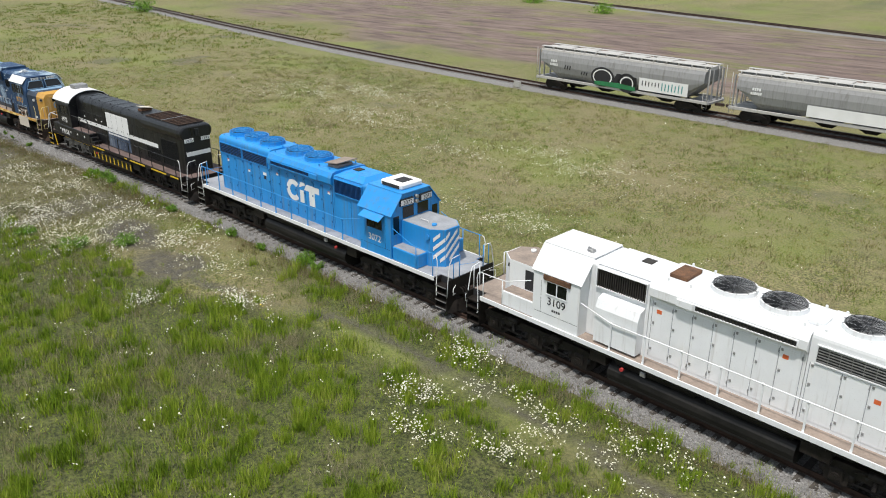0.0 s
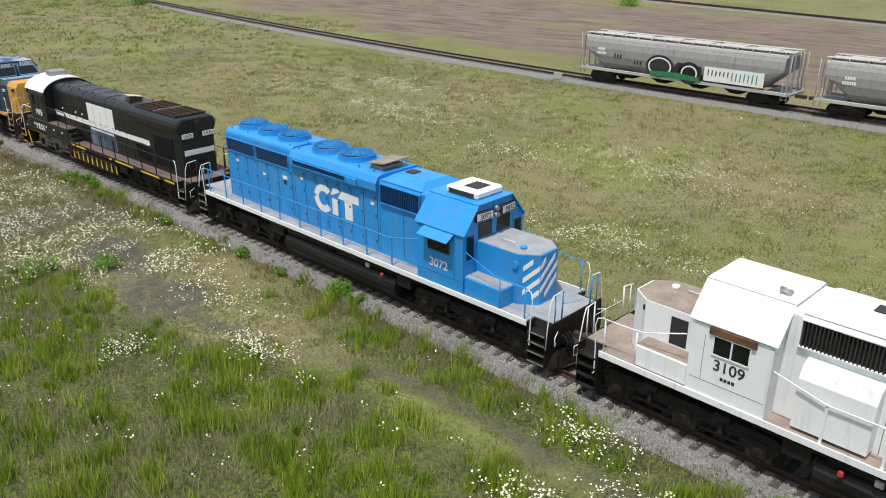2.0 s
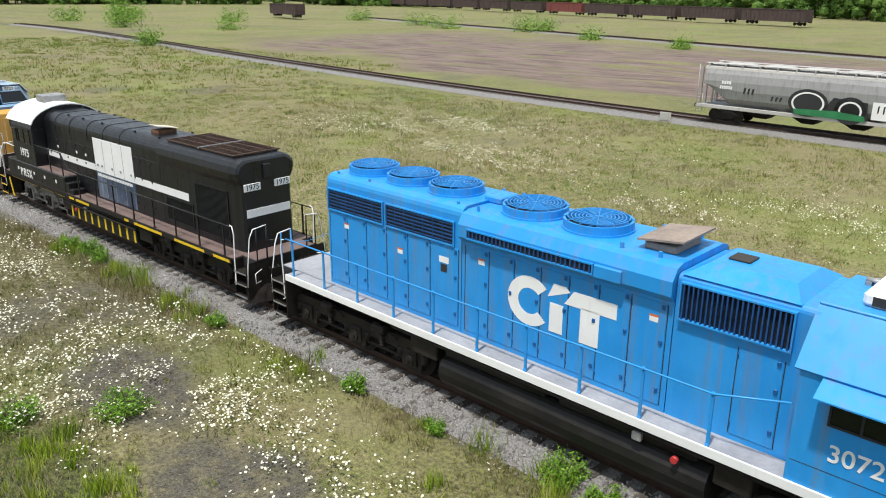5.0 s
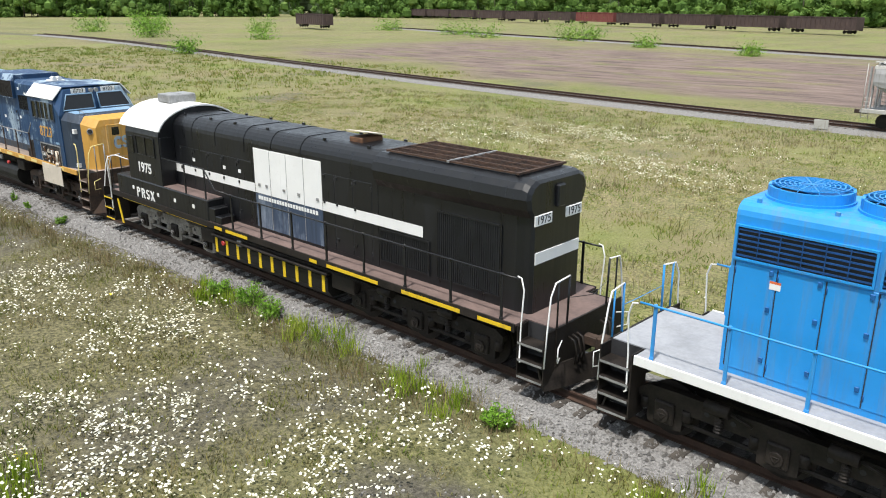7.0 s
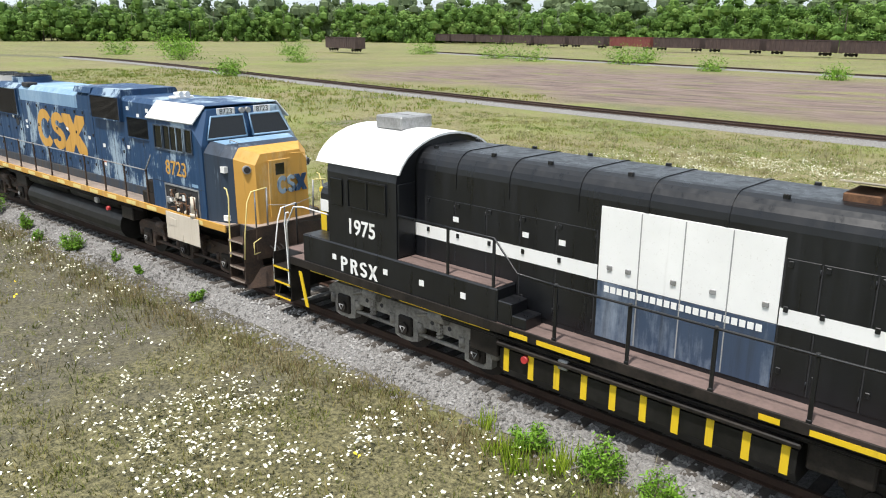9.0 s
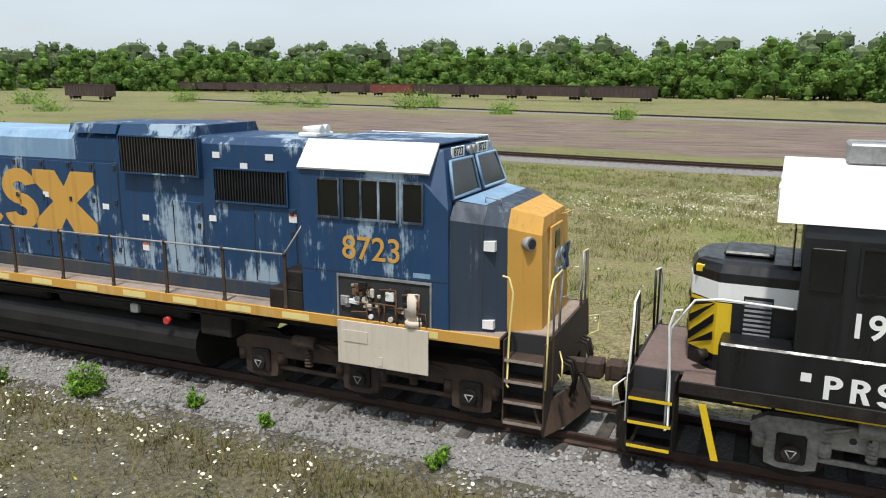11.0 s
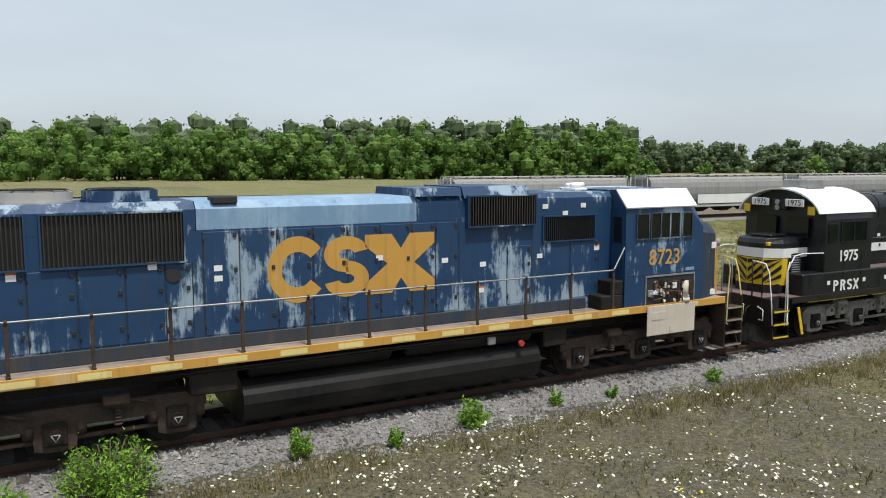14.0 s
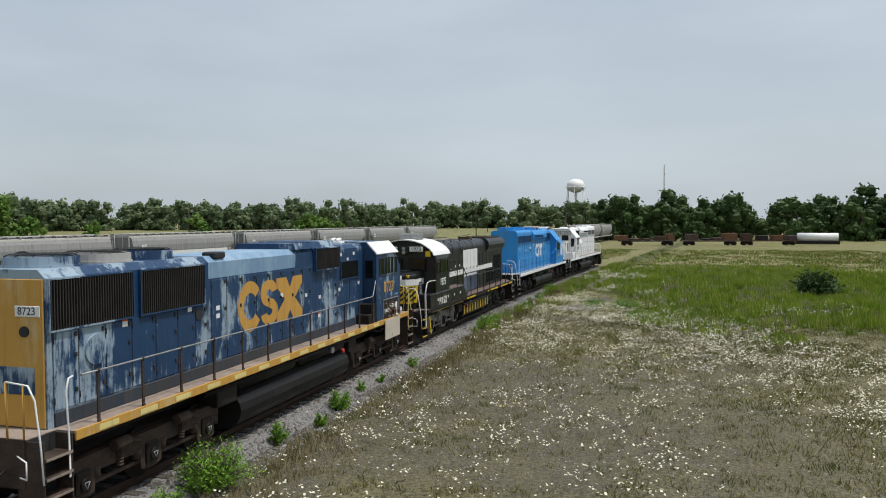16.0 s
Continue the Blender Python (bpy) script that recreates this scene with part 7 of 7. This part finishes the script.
def woods(name, line, depth, count, hmin, hmax, leaf, material, label, seed, per=420, fat=1.3):
    rs = np.random.RandomState(seed)
    seg = [math.dist(a, b) for a, b in zip(line, line[1:])]
    tot = sum(seg)
    quads, tr = [], Mesh()
    for i in range(count):
        q = rs.rand() * tot
        j = 0
        while q > seg[j] and j < len(seg) - 1:
            q -= seg[j]
            j += 1
        (xa, ya), (xb, yb) = line[j], line[j + 1]
        ux, uy = (xb - xa) / seg[j], (yb - ya) / seg[j]
        dd = rs.rand() * depth
        cx, cy = xa + ux * q - uy * dd, ya + uy * q + ux * dd
        small = dd < depth * 0.12
        h = (hmin + (hmax - hmin) * rs.rand() ** 2) * (0.45 if small else 1.0)
        tr.cyl((cx, cy, -0.2), (cx + rs.randn() * 0.3, cy, h * 0.7), 0.012 * h + 0.08, 5, 0.05)
        lobes = rs.randint(9, 14)
        wide = (0.22 + 0.1 * rs.rand()) * fat
        for b in range(lobes):
            e = rs.rand()
            lr = h * (0.11 + 0.06 * rs.rand()) * fat * (1.1 - 0.1 * e)
            a, q = rs.rand() * 6.28, math.sqrt(rs.rand()) * h * wide * (1.25 - 0.7 * e)
            c = np.array([cx + math.cos(a) * q, cy + math.sin(a) * q, h * ((0.06 if small or rs.rand() < 0.7 else 0.25) + 0.66 * e)])
            quads.append(c + CORE * lr * 0.62 * np.array([1, 1, 0.9]))
            kk = per // lobes
            d = rs.randn(kk, 3)
            d /= np.linalg.norm(d, axis=1)[:, None]
            t = c + d * lr * (0.5 + 0.4 * rs.rand(kk, 1)) * np.array([1, 1, 0.9])
            nrm = d + rs.randn(kk, 3) * 0.5
            u = np.cross(nrm, rs.randn(kk, 3))
            u /= np.linalg.norm(u, axis=1)[:, None] + 1e-9
            v = np.cross(nrm, u)
            v /= np.linalg.norm(v, axis=1)[:, None] + 1e-9
            s = (leaf * (0.45 + 0.75 * rs.rand(kk)))[:, None]
            quads.append(np.stack([t - u * s, t - v * s * 0.8, t + u * s, t + v * s * 0.8], 1))
    ob = tagged(new(name, mesh_from(name, np.concatenate(quads), 4, material)), label, "woods", "", "stuff")
    part("trunks", tr, M["bark"], ob)
    return ob


woods("woods", [(-470, 60), (-330, 250), (-170, 305), (-60, 272), (20, 246), (110, 226), (170, 190)][::1], 45, 560, 14.5, 22, 0.5, M["wood_leaf"], "dense green deciduous wood behind the field", 5, 580)
woods("woods", [(-560, 140), (-380, 330), (-170, 390), (-40, 360), (60, 330), (160, 300), (250, 270)], 50, 280, 26, 29, 1.0, M["hazed_leaf"], "wooded rise behind the nearer trees", 15, 220, 1.6)
woods("woods", [(180, 215), (260, 330), (350, 300), (420, 200), (470, 90), (480, 10)], 50, 300, 15, 21, 1.0, M["hazed_leaf"], "hazy far tree line", 6, 220, 1.6)
woods("woods", [(110, -180), (150, -130), (186, -70), (192, -30), (190, 10)][::-1], 40, 200, 10, 17, 0.6, M["dark_leaf"], "dark green trees at the far end of the meadow", 7, 320)
woods("woods", [(120, 175), (150, 150), (200, 120), (230, 90)], 12, 16, 5, 10, 0.6, M["wood_leaf"], "scattered trees in the rough ground", 8, 380)
woods("woods", [(-900, -200), (-700, 420), (-200, 760), (400, 800), (900, 420), (1000, -200)], 120, 240, 18, 26, 2.4, M["hazed_leaf"], "distant wooded horizon", 9, 120, 2.2)


def water_tower(x, y):
    ob = thing("water_tower", x, y, 0, 0, "white water tower with a round tank on legs", "water tower")
    rings = []
    for i in range(9):
        a = -math.pi / 2 + math.pi * i / 8
        rings.append([(6.2 * math.cos(a) * math.cos(b) + 1e-3 * math.cos(b), 6.2 * math.cos(a) * math.sin(b) + 1e-3 * math.sin(b), 28.5 + 4.8 * math.sin(a)) for b in [2 * math.pi * k / 20 for k in range(20)]])
    part("tank", Mesh().loft(rings, True), M["clean_white"], ob)
    part("riser", Mesh().cyl((0, 0, 0), (0, 0, 24.5), 1.0, 12), M["clean_white"], ob)
    for k in range(6):
        a = k * math.pi / 3
        part("leg", Mesh().cyl((7.4 * math.cos(a), 7.4 * math.sin(a), 0), (5.9 * math.cos(a), 5.9 * math.sin(a), 28), 0.35, 8), M["clean_white"], ob)
    part("balcony", Mesh().ring((0, 0), 6.1, 6.9, 27.2, 27.5, 24), M["clean_white"], ob)


water_tower(511, 57)
mast = thing("radio_mast", 570, 0, 0, 0, "thin grey lattice radio mast", "mast")
for k in range(3):
    a = k * 2.094
    part("leg", Mesh().cyl((math.cos(a) * 0.7, math.sin(a) * 0.7, 0), (math.cos(a) * 0.25, math.sin(a) * 0.25, 46), 0.13, 5), M["steel"], mast)
for k in range(12):
    part("brace", Mesh().tube([(0.6 - 0.03 * k, 0, 2 + k * 3.6), (-0.3, 0.5 - 0.02 * k, 3.8 + k * 3.6), (-0.3, -0.5, 2 + k * 3.6)], 0.06, 4), M["steel"], mast)


def house(x, y, rz, w, d, h):
    ob = thing("building", x, y, 0, rz, "pale low building with a flat roof", "building")
    part("wall", Mesh().box(-w / 2, w / 2, -d / 2, d / 2, 0, h, 0.05), M["hopper_pale"], ob)
    part("roof", Mesh().box(-w / 2 - 0.3, w / 2 + 0.3, -d / 2 - 0.3, d / 2 + 0.3, h, h + 0.4, 0.05), M["clean_white"], ob)
    for i in range(4):
        for s in (-1, 1):
            part("window", Mesh().box(-w / 2 + 1.5 + i * (w - 3) / 3.4, -w / 2 + 2.9 + i * (w - 3) / 3.4, s * (d / 2), s * (d / 2 + 0.05), h * 0.45, h * 0.75), M["glass"], ob)


house(439, 20, 80, 18, 10, 9)
pole = thing("utility_pole", 250, 60, 0, 0, "grey wooden utility pole with crossarm", "pole", "utility poles")
part("shaft", Mesh().cyl((0, 0, -0.2), (0, 0, 13), 0.18, 8, 0.12), M["bark"], pole)
part("crossarm", Mesh().box(-1.2, 1.2, -0.06, 0.06, 12.0, 12.15), M["bark"], pole)
for x, y in ((265, 110), (280, 160), (290, 210), (225, 100), (300, 20), (330, 75)):
    copy_thing(pole, pose(x, y, 0, 0, 0, 40))
tk = thing("tank_car", 154, -40, 0.35, 82, "white tank car at the meadow's far end", "freight car")
part("tank", Mesh().cyl((-4, 0, 1.5), (4, 0, 1.5), 0.9, 18), M["clean_white"], tk)
part("underframe", Mesh().box(-4.3, 4.3, -0.9, 0.9, 0.0, 0.7, 0.05), M["under"], tk)


def flat_car(x, y, rz, material, label, seed):
    """A low work car with a load of crates and ties."""
    rnd = random.Random(seed)
    car = thing("flat_car", x, y, 0.1, rz, label, "freight car", "work cars at the meadow's far end")
    part("deck", Mesh().box(-6, 6, -1.4, 1.4, 0.85, 1.1, 0.03), material, car)
    for e in (-1, 1):
        tr = part("truck", Mesh().box(e * 4.4 - 0.9, e * 4.4 + 0.9, -1.0, 1.0, 0.35, 0.85, 0.08), M["under"], car)
        for a in (-0.7, 0.7):
            for q in (-0.78, 0.78):
                part("wheel", Mesh().cyl((e * 4.4 + a, q - 0.07, 0.42), (e * 4.4 + a, q + 0.07, 0.42), 0.42, 16), M["under"], tr)
    at = -5.6
    while at < 4.6:
        w = 1.2 + rnd.random() * 1.8
        part("load", Mesh().box(at, at + w, -1.2, 1.2, 1.1, 1.5 + rnd.random() * 1.2, 0.05), rnd.choice((M["rust"], M["under"], M["gondola"], M["dark_rust"])), car)
        at += w + 0.2 + rnd.random()


flat_car(147.0, -5.0, 106, M["under"], "dark flat work car with a mixed rusty load", 1)
flat_car(150.0, -18.0, 104, M["gondola"], "maroon flat work car with crates", 2)
flat_car(153.0, -30.0, 102, M["dark_rust"], "rusty flat work car with a low load", 3)
